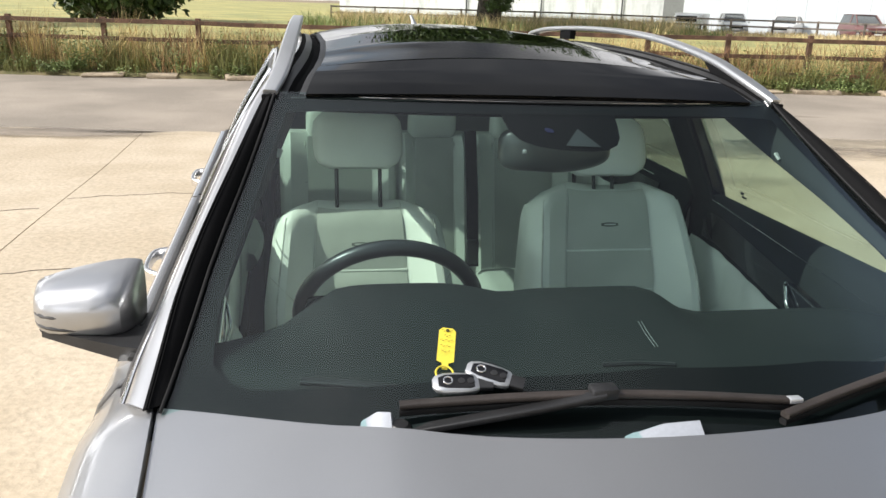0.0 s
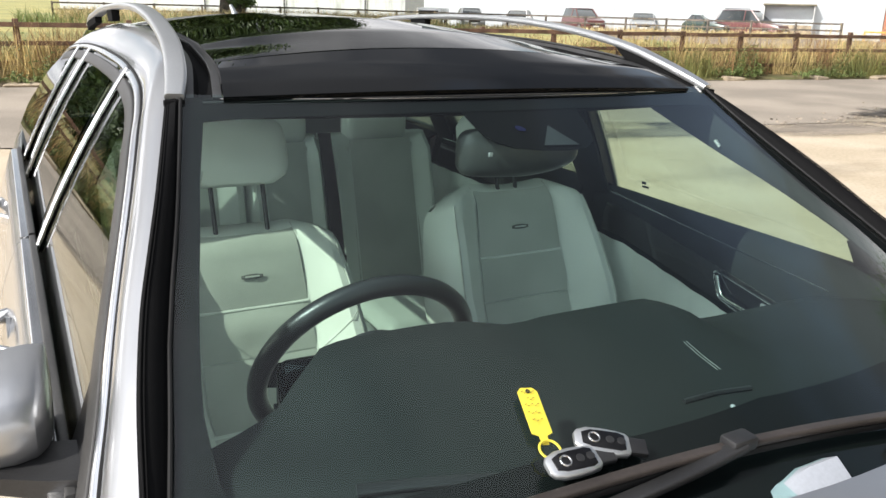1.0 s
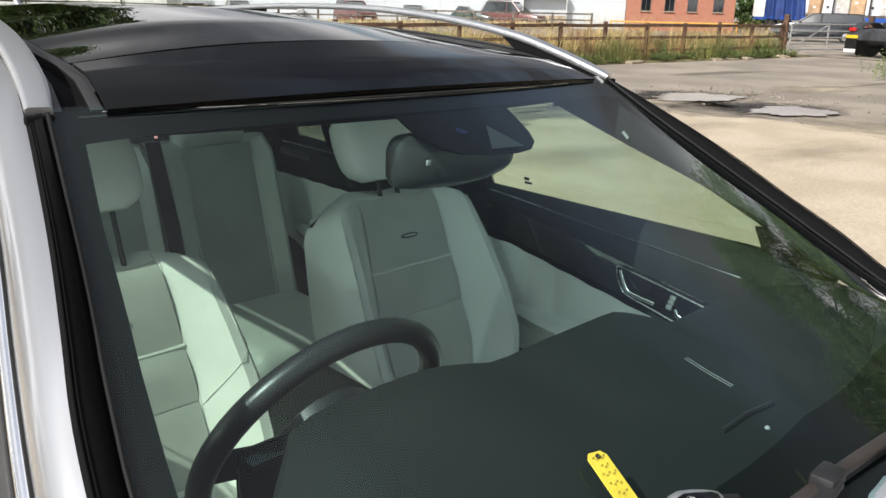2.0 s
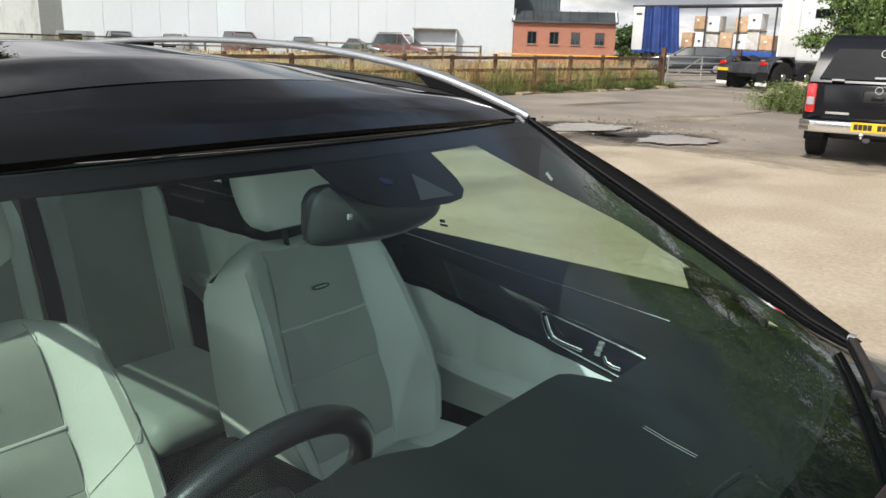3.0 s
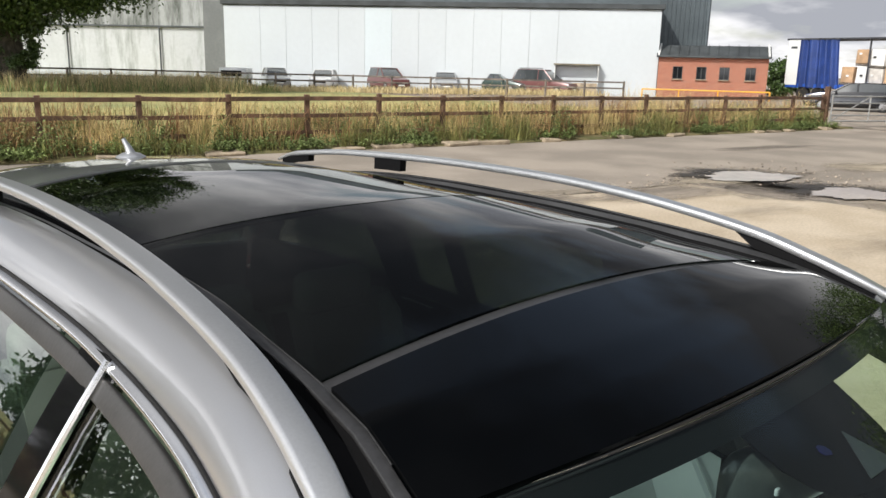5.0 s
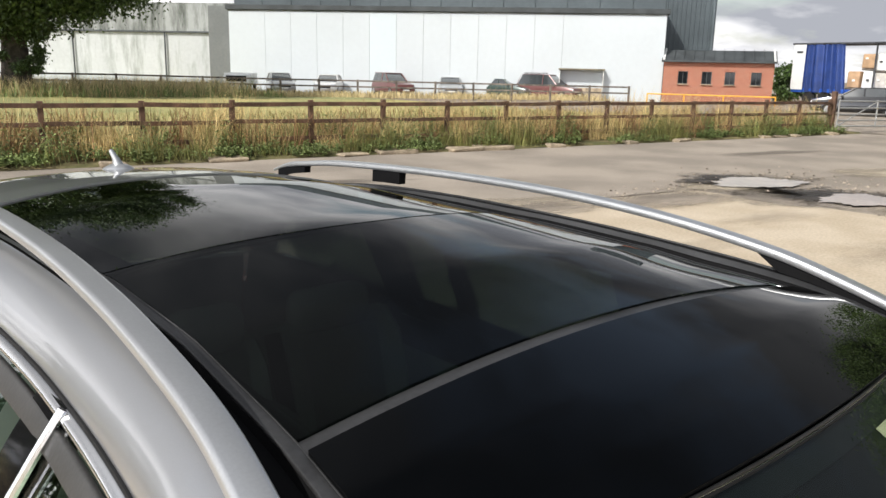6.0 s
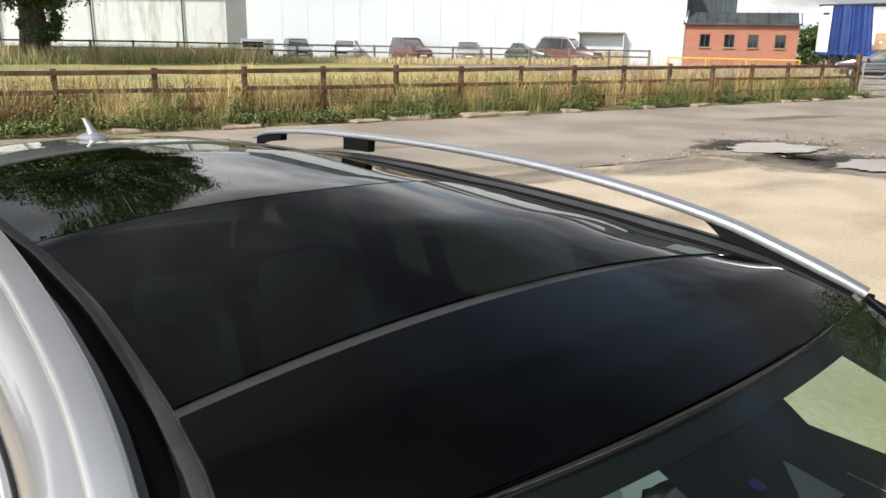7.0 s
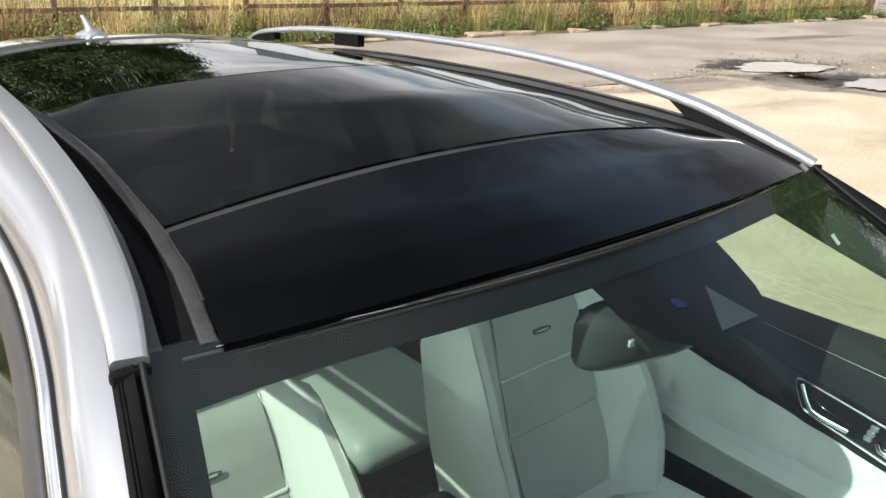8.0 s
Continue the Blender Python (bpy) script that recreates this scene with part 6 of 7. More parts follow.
# far fence before the parked cars
back = thing("back_fence", "grey weathered timber rail fence", "fence")
bl = [Vector((2.0, 52.6, 0.2)), Vector((10.3, 51.7, 0.2)), Vector((17.1, 49.7, 0.2)), Vector((25.0, 49.0, 0.1)), Vector((34.0, 40.0, 0.1)), Vector((44.0, 29.0, 0.1))]
pts = []
for a, b in zip(bl, bl[1:]):
    n = max(1, round((b - a).length / 2.4))
    pts += [a.lerp(b, k / n) for k in range(n)]
for p in pts:
    part("post", box(0.11, 0.11, 1.15, p + Vector((0, 0, 0.5)), 0.01, 1), GREY_WOOD, back, smooth=False)
for a, b in zip(pts, pts[1:]):
    for z in (1.0, 0.62):
        part("rail", sweep([a + Vector((0, -0.06, z)), b + Vector((0, -0.06, z))], rounded(0.04, 0.10, 0.2, 1)), GREY_WOOD, back, smooth=False)

# ---- buildings ----
W0, W1 = Vector((29.2, 58.6, 0)), Vector((49.75, 33.2, 0))
wd = (W1 - W0).normalized()
wn = Vector((wd.y, -wd.x, 0))          # towards the yard
if wn.dot(Vector((-1, -1, 0))) < 0:
    wn = -wn
face = Matrix((( wd.x, -wn.x, 0, W0.x), (wd.y, -wn.y, 0, W0.y), (0, 0, 1, 0), (0, 0, 0, 1)))   # x along, y inwards
Lw = (W1 - W0).length
shed = thing("warehouse", "white clad warehouse with dark grey upper cladding", "building", at=face)
part("wall", box(Lw, 26, 6.1, (Lw / 2, 13.05, 3.05)), STAINED_CLAD, shed, smooth=False)
xs = [0.0, 2.9]
while xs[-1] < Lw * 0.80:
    xs.append(xs[-1] + 2.05)
xs = xs[:-1] + [Lw]
for k, (a, b) in enumerate(zip(xs, xs[1:])):
    part("panel", box(b - a - 0.012, 0.05, 6.0, ((a + b) / 2, 0.0, 3.0), 0.008, 1), WHITE_CLAD if k != 5 else surf("bluish_white_panel", (0.60, 0.665, 0.69), 0.5, 0, 0.02, 0.2, 3), shed, smooth=False)
part("eave", box(Lw + 0.4, 26.5, 0.35, (Lw / 2, 13.05, 6.28), 0.02, 1), SLATE, shed, smooth=False)
part("upper_cladding", box(Lw, 25, 1.7, (Lw / 2, 13.6, 7.3), 0.02, 1), DARK_CLAD, shed, smooth=False)
for k in range(14):
    part("upper_panel", box(Lw / 14 - 0.06, 0.06, 1.6, ((k + 0.5) * Lw / 14, 1.06, 7.3), 0.01, 1), DARK_CLAD, shed, smooth=False)
# canopy by the wall
porch = thing("loading_shelter", "small pale lean-to shelter against the warehouse", "shelter", at=face @ Matrix.Translation((Lw - 5.75, 0, 0)))
part("shelter_roof", box(3.3, 0.8, 0.10, (0, -0.45, 2.2), 0.01, 1), surf("mossy_sheet", (0.28, 0.25, 0.17), 0.8, 0, 0.2, 2, 20), porch, smooth=False)
part("side_sheet", box(0.05, 0.7, 2.1, (-1.55, -0.40, 1.07), 0.008, 1), TRIM_WHITE, porch, smooth=False)
part("side_sheet", box(0.05, 0.7, 2.1, (1.55, -0.40, 1.07), 0.008, 1), TRIM_WHITE, porch, smooth=False)
part("low_wall", box(3.0, 0.1, 0.9, (0, -0.80, 0.45), 0.01, 1), STONE, porch, smooth=False)

def streaked(name, pale_, dark_, at, rough=0.65):
    """Sheet cladding with dark runs of algae down its face."""
    m = surf(name, pale_, rough, 0, 0.05, 0.25, 4)
    nt = m.node_tree
    b = nt.nodes["Principled BSDF"]
    tc, mp, ns, ramp, mix = (nt.nodes.new(k) for k in ("ShaderNodeTexCoord", "ShaderNodeMapping", "ShaderNodeTexNoise", "ShaderNodeValToRGB", "ShaderNodeMix"))
    mix.data_type = "RGBA"
    nt.links.new(tc.outputs["Object"], mp.inputs[0])
    mp.inputs["Scale"].default_value = (0.9, 0.9, 0.16)
    nt.links.new(mp.outputs[0], ns.inputs["Vector"])
    ns.inputs["Scale"].default_value, ns.inputs["Detail"].default_value, ns.inputs["Roughness"].default_value = 1.0, 8.0, 0.7
    ramp.color_ramp.elements[0].position, ramp.color_ramp.elements[1].position = at
    nt.links.new(ns.outputs[0], ramp.inputs[0])
    nt.links.new(ramp.outputs[0], mix.inputs[0])
    old = b.inputs["Base Color"].links[0].from_socket
    nt.links.new(old, mix.inputs[6])
    mix.inputs[7].default_value = (*dark_, 1)
    nt.links.new(mix.outputs[2], b.inputs["Base Color"])
    return m


# stained lower block set back beside it
blk = face @ Matrix.Translation((0, 4.5, 0))
annex = thing("annex", "weather-stained pale annex with algae streaks", "building", at=blk)
part("wall", box(44, 16, 6.8, (-22.0, 8.0, 3.4), 0.02, 1), streaked("streaked_pale_cladding", (0.50, 0.52, 0.52), (0.21, 0.225, 0.20), (0.50, 0.72)), annex, smooth=False)
part("upper_band", box(44.2, 0.12, 2.3, (-22.0, -0.06, 5.75), 0.01, 1), streaked("algae_stained_sheet", (0.34, 0.355, 0.345), (0.06, 0.068, 0.055), (0.42, 0.62)), annex, smooth=False)
part("ledge", box(44.3, 0.25, 0.14, (-22.0, -0.10, 4.55), 0.01, 1), SLATE, annex, smooth=False)
for x in (-7.6, -16.0, -25.0):
    part("downpipe", tube([(x, -0.18, 0.0), (x, -0.18, 4.6)], 0.07, 8), SLATE, annex)

# white block's side: its shade is put into the dark grey colour
part("return_wall", box(1.75, 4.2, 6.4, (-0.95, -2.1, 3.2), 0.02, 1), surf("shaded_return_cladding", (0.17, 0.18, 0.175), 0.7, 0, 0.08, 0.5, 5), annex, "return wall of the white block, coloured dark for its shade", smooth=False)

# grey tower block behind
tower = thing("silo_block", "tall dark grey corrugated steel block", "building", at=Matrix.Translation((57.2, 36.4, 0)) @ Matrix.Rotation(math.atan2(wd.y, wd.x), 4, "Z"))
part("wall", box(4.1, 6, 14, (0.15, 3.2, 7.0), 0.03, 1), DARK_CLAD, tower, smooth=False)
for k in range(11):
    part("rib", box(0.12, 0.07, 13.8, (-1.7 + 0.36 * k, 0.17, 7.0), 0.015, 1), DARK_CLAD, tower, smooth=False)
part("downpipe", tube([(2.28, 0.1, 0), (2.28, 0.1, 14)], 0.16, 10), DARK_CLAD, tower)

# brick office
B0, B1 = Vector((49.5, 33.0, 0)), Vector((53.05, 26.6, 0))
bd = (B1 - B0).normalized()
bn = Vector((-bd.y, bd.x, 0))
bm_ = Matrix(((bd.x, bn.x, 0, B0.x), (bd.y, bn.y, 0, B0.y), (0, 0, 1, 0), (0, 0, 0, 1)))
if (bm_ @ Vector((0, 1, 0)) - B0).dot(Vector((1, 0.5, 0))) < 0:
    bm_ = Matrix(((bd.x, -bn.x, 0, B0.x), (bd.y, -bn.y, 0, B0.y), (0, 0, 1, 0), (0, 0, 0, 1)))
Lb = (B1 - B0).length
office = thing("brick_office", "single-storey red brick office with dark slate roof", "building", at=bm_)
open_x = [Lb * q for q in (0.185, 0.405, 0.615, 0.85)]
cuts = [0.0]
for x in open_x:
    cuts += [x - 0.34, x + 0.34]
cuts.append(Lb)
for k in range(0, len(cuts), 2):
    a, b = cuts[k], cuts[k + 1]
    part("wall", box(b - a, 0.25, 2.95, ((a + b) / 2, 0.125, 1.475)), BRICK, office, smooth=False)
for x in open_x:
    part("wall", box(0.68, 0.25, 1.36, (x, 0.125, 0.68)), BRICK, office, smooth=False)
    part("wall", box(0.68, 0.25, 0.72, (x, 0.125, 2.59)), BRICK, office, smooth=False)
    win = part("window", box(0.60, 0.03, 0.80, (x, 0.12, 1.795), 0.004, 1), DARK_GLASS, office, "dark glazed window", smooth=False)
    for dx in (-0.31, 0.31, 0.0):
        part("frame", box(0.05, 0.07, 0.86, (x + dx, 0.09, 1.795), 0.006, 1), SLATE, win, smooth=False)
    for dz in (1.385, 2.205):
        part("frame", box(0.68, 0.07, 0.05, (x, 0.09, dz), 0.006, 1), SLATE, win, smooth=False)
    part("sill", box(0.78, 0.20, 0.06, (x, -0.03, 1.33), 0.008, 1), STONE, win, smooth=False)
part("side_wall", box(0.25, 6, 2.95, (0.125, 3.25, 1.475)), BRICK, office, smooth=False)
part("side_wall", box(0.25, 6, 2.95, (Lb - 0.125, 3.25, 1.475)), BRICK, office, smooth=False)
part("roof", thick(loft([[(-0.15, -0.25, 2.93), (Lb + 0.15, -0.25, 2.93)], [(-0.15, 1.6, 3.72), (Lb + 0.15, 1.6, 3.72)], [(-0.15, 6.4, 3.75), (Lb + 0.15, 6.4, 3.75)]]), 0.08), SLATE, office, smooth=False)
for k in range(12):
    part("roof_rib", sweep([(k * Lb / 11, -0.22, 3.01), (k * Lb / 11, 1.6, 3.80)], rounded(0.03, 0.03, 0.3, 1)), SLATE, office, smooth=False)
part("gutter", box(Lb + 0.3, 0.12, 0.13, (Lb / 2, -0.27, 2.90), 0.02, 1), SLATE, office, smooth=False)
for x in (0.0, Lb):
    part("verge_board", sweep([(x, -0.28, 2.95), (x, 1.6, 3.78)], rounded(0.12, 0.16, 0.2, 1)), TRIM_WHITE, office, smooth=False)
barrier = thing("safety_barrier", "yellow painted pipe barrier before the office", "barrier", at=bm_)
part("rail", tube([(-0.9, -1.2, 0.62), (Lb + 0.2, -1.2, 0.62)], 0.05, 8), YELLOW_RAIL, barrier)
for x in (-0.9, 1.6, 4.2, Lb + 0.2):
    part("post", tube([(x, -1.2, 0.0), (x, -1.2, 0.64)], 0.05, 8), YELLOW_RAIL, barrier)


# ---- vehicles in the distance ----
def parked_car(name, label, paint, at, yaw, L=4.3, W=1.76, H=1.45, tall=False, group="parked cars"):
    """A car along local +x (its nose), standing on z = 0."""
    ob = thing(name, label, "car", group, at=Matrix.Translation(at) @ Matrix.Rotation(yaw, 4, "Z"))
    h = W / 2
    hood = 0.95 if tall else 0.86
    prof = [(-L / 2, 0.62, 0.42, 0.80), (-L / 2 + 0.12, 0.92, 0.24, hood + 0.06), (-L / 4, 1.0, 0.20, hood + 0.09), (0, 1.0, 0.20, hood + 0.08), (L * 0.17, 1.0, 0.20, hood + 0.06), (L * 0.36, 0.97, 0.22, hood - 0.04), (L / 2 - 0.12, 0.88, 0.25, hood - 0.14), (L / 2, 0.66, 0.36, 0.60)]
    rows = []
    for x, w, zb, zt in prof:
        rows.append([(x, s * h * w * q, z) for s, q, z in ((-1, 0.86, zb), (-1, 1.0, zb + 0.14), (-1, 1.0, zb + (zt - zb) * 0.7), (-1, 0.90, zt), (-1, 0.5, zt + 0.02), (1, 0.5, zt + 0.02), (1, 0.90, zt), (1, 1.0, zb + (zt - zb) * 0.7), (1, 1.0, zb + 0.14), (1, 0.86, zb))])
    part("body", loft(rows, closed=True, caps=True), paint, ob)
    xr0, xr1 = (-L / 2 + 0.10, -L / 2 + 0.35) if tall else (-L / 2 + 0.22, -L / 2 + 0.85)
    cab = []
    for x, z, w in ((xr0, hood + 0.02, 0.86), (xr1, H - 0.06, 0.72), (-0.2, H - 0.02, 0.73), (L * 0.05, H - 0.06, 0.71), (L * 0.22, hood + 0.02, 0.84)):
        cab.append([(x, -h * 0.90, hood), (x, -h * w, z - 0.01), (x, -h * w * 0.8, z), (x, h * w * 0.8, z), (x, h * w, z - 0.01), (x, h * 0.90, hood)])
    part("glasshouse", loft(cab, closed=True, caps=True), CAR_GLASS, ob, "dark glazing")
    part("roof", thick(loft([[(xr1 + (L * 0.05 - xr1) * k / 6, u * h * 0.74, H - 0.035 + 0.03 * math.sin(math.pi * k / 6) + 0.012 * (1 - u * u)) for u in (-1, -0.5, 0, 0.5, 1)] for k in range(7)]), 0.03), paint, ob)
    for s in (-1, 1):
        for xa, za, xb, zb in ((L * 0.225, hood, L * 0.05, H - 0.05), (-L * 0.04, hood, -L * 0.04, H - 0.04), (xr0, hood, xr1, H - 0.05)):
            part("pillar", tube([(xa, s * h * 0.895, za), (xb, s * h * 0.735, zb)], 0.04, 6), paint, ob)
        part("headlamp", box(0.12, 0.34, 0.14, (L / 2 - 0.13, s * h * 0.68, 0.68), 0.04, 2), CLEAR_LENS, ob)
        part("tail_lamp", box(0.10, 0.22, 0.24, (-L / 2 + 0.09, s * h * 0.74, 0.84), 0.03, 2), RED_LENS, ob)
        part("door_mirror", box(0.12, 0.16, 0.12, (L * 0.17, s * (h + 0.08), hood + 0.06), 0.04, 2), paint, ob)
        for x in (-L * 0.30, L * 0.30):
            wheel_ = part("wheel", lathe((x, s * (h - 0.10), 0.32), (0, s, 0), [(-0.09, 0.2), (-0.09, 0.31), (0.08, 0.32), (0.10, 0.28), (0.08, 0.20)], 20), TYRE, ob)
            part("rim", lathe((x, s * (h - 0.02), 0.32), (0, s, 0), [(0, 0.20), (0.015, 0.19), (0.02, 0.05)], 16), ALLOY, wheel_)
    part("grille", box(0.05, W * 0.5, 0.16, (L / 2 - 0.02, 0, 0.56), 0.02, 2), GLOSS_BLACK, ob)
    part("number_plate", box(0.02, 0.50, 0.11, (L / 2 + 0.01, 0, 0.42), 0.004, 1), TRIM_WHITE, ob)
    return ob


FACE = math.atan2(-0.80, -0.60)
parked_car("hatchback", "silver grey hatchback facing the field", PAINTS["silver"], (30.2, 52.9, 0), FACE + 0.25, 4.2, 1.75, 1.48)
parked_car("saloon", "white saloon facing the field", PAINTS["white"], (32.9, 50.6, 0), FACE - 0.1, 4.3, 1.76, 1.42)
parked_car("crossover", "dull red crossover facing the field", PAINTS["red"], (36.8, 48.0, 0), FACE + 0.45, 4.4, 1.82, 1.66, True)
parked_car("saloon", "silver saloon parked by the warehouse", PAINTS["silver"], (40.0, 45.1, 0), FACE - 0.05, 4.4, 1.78, 1.44)
parked_car("saloon", "dark green saloon parked by the warehouse", PAINTS["green"], (42.9, 42.2, 0), FACE + 0.9, 4.4, 1.76, 1.40)
suv = parked_car("large_suv", "red large off-roader with roof bars", PAINTS["red"], (44.5, 39.2, 0), FACE + 0.85, 4.8, 1.88, 1.80, True)
for s in (-1, 1):
    part("roof_bar", tube([(-1.9, s * 0.6, 1.86), (0.1, s * 0.6, 1.86)], 0.03, 6), SLATE, suv)
parked_car("estate", "black estate car behind the fence", PAINTS["black"], (44.0, 17.5, 0), math.atan2(-0.93, 0.36) + math.pi, 4.8, 1.84, 1.50, True)
van = thing("box_van", "small white box van seen from behind", "van", at=Matrix.Translation((27.5, 53.9, 0)) @ Matrix.Rotation(FACE, 4, "Z"))
part("box_body", box(2.6, 2.0, 0.85, (-0.4, 0, 0.98), 0.05, 2), LORRY_WHITE, van)
part("cab", box(1.1, 1.8, 0.85, (1.3, 0, 0.82), 0.12, 3), LORRY_WHITE, van)
part("windscreen", box(0.06, 1.4, 0.40, (1.86, 0, 1.02), 0.02, 1), DARK_GLASS, van)
for s in (-1, 1):
    for x in (-1.0, 1.3):
        part("wheel", lathe((x, s * 0.85, 0.33), (0, s, 0), [(-0.1, 0.2), (-0.1, 0.33), (0.1, 0.33), (0.1, 0.2)], 18), TYRE, van)

# curtain-sided trailer with pallets
T0, T1 = Vector((60.6, 28.6, 0)), Vector((58.9, 17.2, 0))
tdv = (T1 - T0).normalized()
tm = Matrix(((tdv.x, -tdv.y, 0, T0.x), (tdv.y, tdv.x, 0, T0.y), (0, 0, 1, 0), (0, 0, 0, 1)))
Lt = (T1 - T0).length
trailer = thing("curtain_trailer", "curtain-sided trailer with its blue curtain drawn back", "trailer", at=tm)
part("deck", box(Lt, 2.5, 0.30, (Lt / 2, 1.0, 1.05), 0.03, 1), BLUE_STEEL, trailer, smooth=False)
part("roof", box(Lt + 0.4, 2.6, 0.14, (Lt / 2, 1.0, 4.45), 0.03, 1), CHASSIS, trailer, smooth=False)
part("headboard", box(0.15, 2.5, 3.3, (0.0, 1.0, 2.8), 0.02, 1), TRIM_WHITE, trailer, smooth=False)
part("headboard_print", box(0.02, 0.9, 0.5, (-0.09, 0.5, 3.6), 0.004, 1), SLATE, trailer, smooth=False)
rows = []
for k in range(49):
    t = k / 48
    rows.append([(0.95 + 3.0 * t - 0.35 * t * (4.4 - z) / 3.4 * -1, -0.30 + 0.14 * math.sin(t * 34 + 1.5 * math.sin(t * 9)) + 0.03 * math.sin(t * 13), z) for z in (0.95, 1.8, 2.8, 3.8, 4.38)])
part("curtain", thick(loft(rows), 0.02), CURTAIN, trailer, "blue curtain gathered in folds")
part("front_sheet", box(0.95, 0.06, 3.3, (0.48, -0.26, 2.75), 0.01, 1), LORRY_WHITE, trailer, smooth=False)
part("lettering", box(0.5, 0.02, 0.16, (0.48, -0.30, 3.85), 0.004, 1), SLATE, trailer, smooth=False)
for x in (6.2, 8.8, Lt):
    part("roof_post", box(0.10, 0.10, 3.2, (x, -0.18, 2.8), 0.01, 1), CHASSIS, trailer, smooth=False)
for x in (1.5, 2.7, 9.0, 10.2):
    part("wheel", lathe((x, -0.1, 0.5), (0, -1, 0), [(-0.15, 0.3), (-0.15, 0.5), (0.15, 0.5), (0.15, 0.3)], 20), TYRE, trailer)
for k in range(7):
    x = 4.5 + 1.06 * k + random.uniform(-0.04, 0.04)
    z0 = 1.20
    for q in range(2 if k in (1, 2, 4, 5) else 1):
        hh = (1.30, 1.38, 1.22, 1.34, 1.25, 1.40, 1.18)[(k + 3 * q) % 7] * (1.0 if q == 0 else 0.92)
        kind_ = (k * 2 + q) % 3
        ob = thing("pallet_load", ("cardboard boxes on a pallet", "boxes wrapped in clear film on a pallet", "white sacks wrapped on a pallet")[kind_], "boxes", "pallets on the trailer", at=tm @ Matrix.Translation((x + random.uniform(-0.05, 0.05), 0.80, z0)) @ Matrix.Rotation(random.uniform(-0.07, 0.07), 4, "Z"))
        load = box(random.uniform(0.94, 1.02), random.uniform(1.1, 1.25), hh - 0.14, (0, 0, 0.13 + (hh - 0.14) / 2), 0.07, 3)
        for v in load.verts:
            v.co += Vector((noise.noise(v.co * 2 + Vector((k, q, 0))), noise.noise(v.co * 2 + Vector((0, k, q))), noise.noise(v.co * 3 + Vector((q, 0, k))))) * 0.05
        part("carton", load, (CARDBOARD, WRAP, TRIM_WHITE)[kind_], ob)
        part("pallet", box(1.0, 1.15, 0.12, (0, 0, 0.06), 0.01, 1), GREY_WOOD, ob, smooth=False)
        part("paper_label", box(0.20, 0.02, 0.14, (random.uniform(-0.2, 0.2), -0.62, hh * random.uniform(0.5, 0.75)), 0.004, 1), TRIM_WHITE if kind_ < 2 else SLATE, ob, smooth=False)
        z0 += hh
white_t = thing("box_trailer", "white box trailer beside the bushes", "trailer", at=Matrix.Translation((53.0, 15.3, 0)) @ Matrix.Rotation(math.atan2(-0.85, -0.45), 4, "Z"))
part("body", box(9.0, 2.5, 3.9, (4.5, 1.25, 2.95), 0.05, 2), LORRY_WHITE, white_t)
part("corner_post", box(0.12, 0.12, 3.9, (0.03, 0.02, 2.95), 0.01, 1), TRIM_WHITE, white_t)
part("underframe", box(8.6, 2.0, 0.5, (4.5, 1.25, 0.75), 0.05, 1), CHASSIS, white_t)
for x in (1.2, 2.5):
    part("wheel", lathe((x, 0.2, 0.5), (0, -1, 0), [(-0.15, 0.3), (-0.15, 0.5), (0.15, 0.5), (0.15, 0.3)], 20), TYRE, white_t)

# lorry tractor unit at the gate
unit = thing("tractor_unit", "dark grey lorry tractor unit seen from behind", "lorry", at=Matrix.Translation((30.3, 9.85, 0)) @ Matrix.Rotation(math.atan2(-0.42, 0.90), 4, "Z"))
part("chassis", box(5.6, 0.9, 0.35, (2.4, 0, 0.85), 0.04, 1), CHASSIS, unit)
part("rear_beam", box(0.12, 2.3, 0.40, (-0.45, 0, 0.80), 0.03, 1), CHASSIS, unit)
for s in (-1, 1):
    part("mudguard", thick(loft([[(0.25 + 0.75 * math.cos(q), s * 0.75, 0.62 + 0.62 * math.sin(q)), (0.25 + 0.75 * math.cos(q), s * 1.22, 0.62 + 0.62 * math.sin(q))] for q in [math.pi * k / 10 for k in range(11)]]), 0.03), CHASSIS, unit)
    part("mud_flap", box(0.03, 0.52, 0.45, (-0.52, s * 0.95, 0.45), 0.005, 1), RUBBER, unit)
    part("flap_strip", box(0.035, 0.52, 0.12, (-0.54, s * 0.95, 0.24), 0.005, 1), TRIM_WHITE, unit)
    part("rear_lamp", box(0.06, 0.32, 0.13, (-0.53, s * 0.95, 0.98), 0.02, 1), RED_LENS, unit)
    for x in (0.3, 1.55, 4.6):
        wl = part("wheel", lathe((x, s * 1.0, 0.52), (0, s, 0), [(-0.25, 0.3), (-0.25, 0.5), (0.18, 0.52), (0.2, 0.44), (0.2, 0.30)], 24), TYRE, unit)
        part("rim", lathe((x, s * 1.16, 0.52), (0, s, 0), [(0, 0.30), (0.03, 0.29), (0.0, 0.14), (0.06, 0.10)], 18), ALLOY, wl)
part("number_plate", box(0.02, 0.52, 0.13, (-0.52, 0.95, 0.72), 0.004, 1), PLATE, unit)
part("fifth_wheel", lathe((0.9, 0, 1.1), (0, 0, 1), [(0, 0.45), (0.08, 0.48), (0.12, 0.40)], 20), CHASSIS, unit)
part("cab", box(2.0, 2.4, 2.6, (4.6, 0, 2.3), 0.15, 3), LORRY_WHITE, unit)
part("cab_glass", box(0.06, 0.8, 0.35, (3.58, 0, 2.9), 0.02, 1), DARK_GLASS, unit)

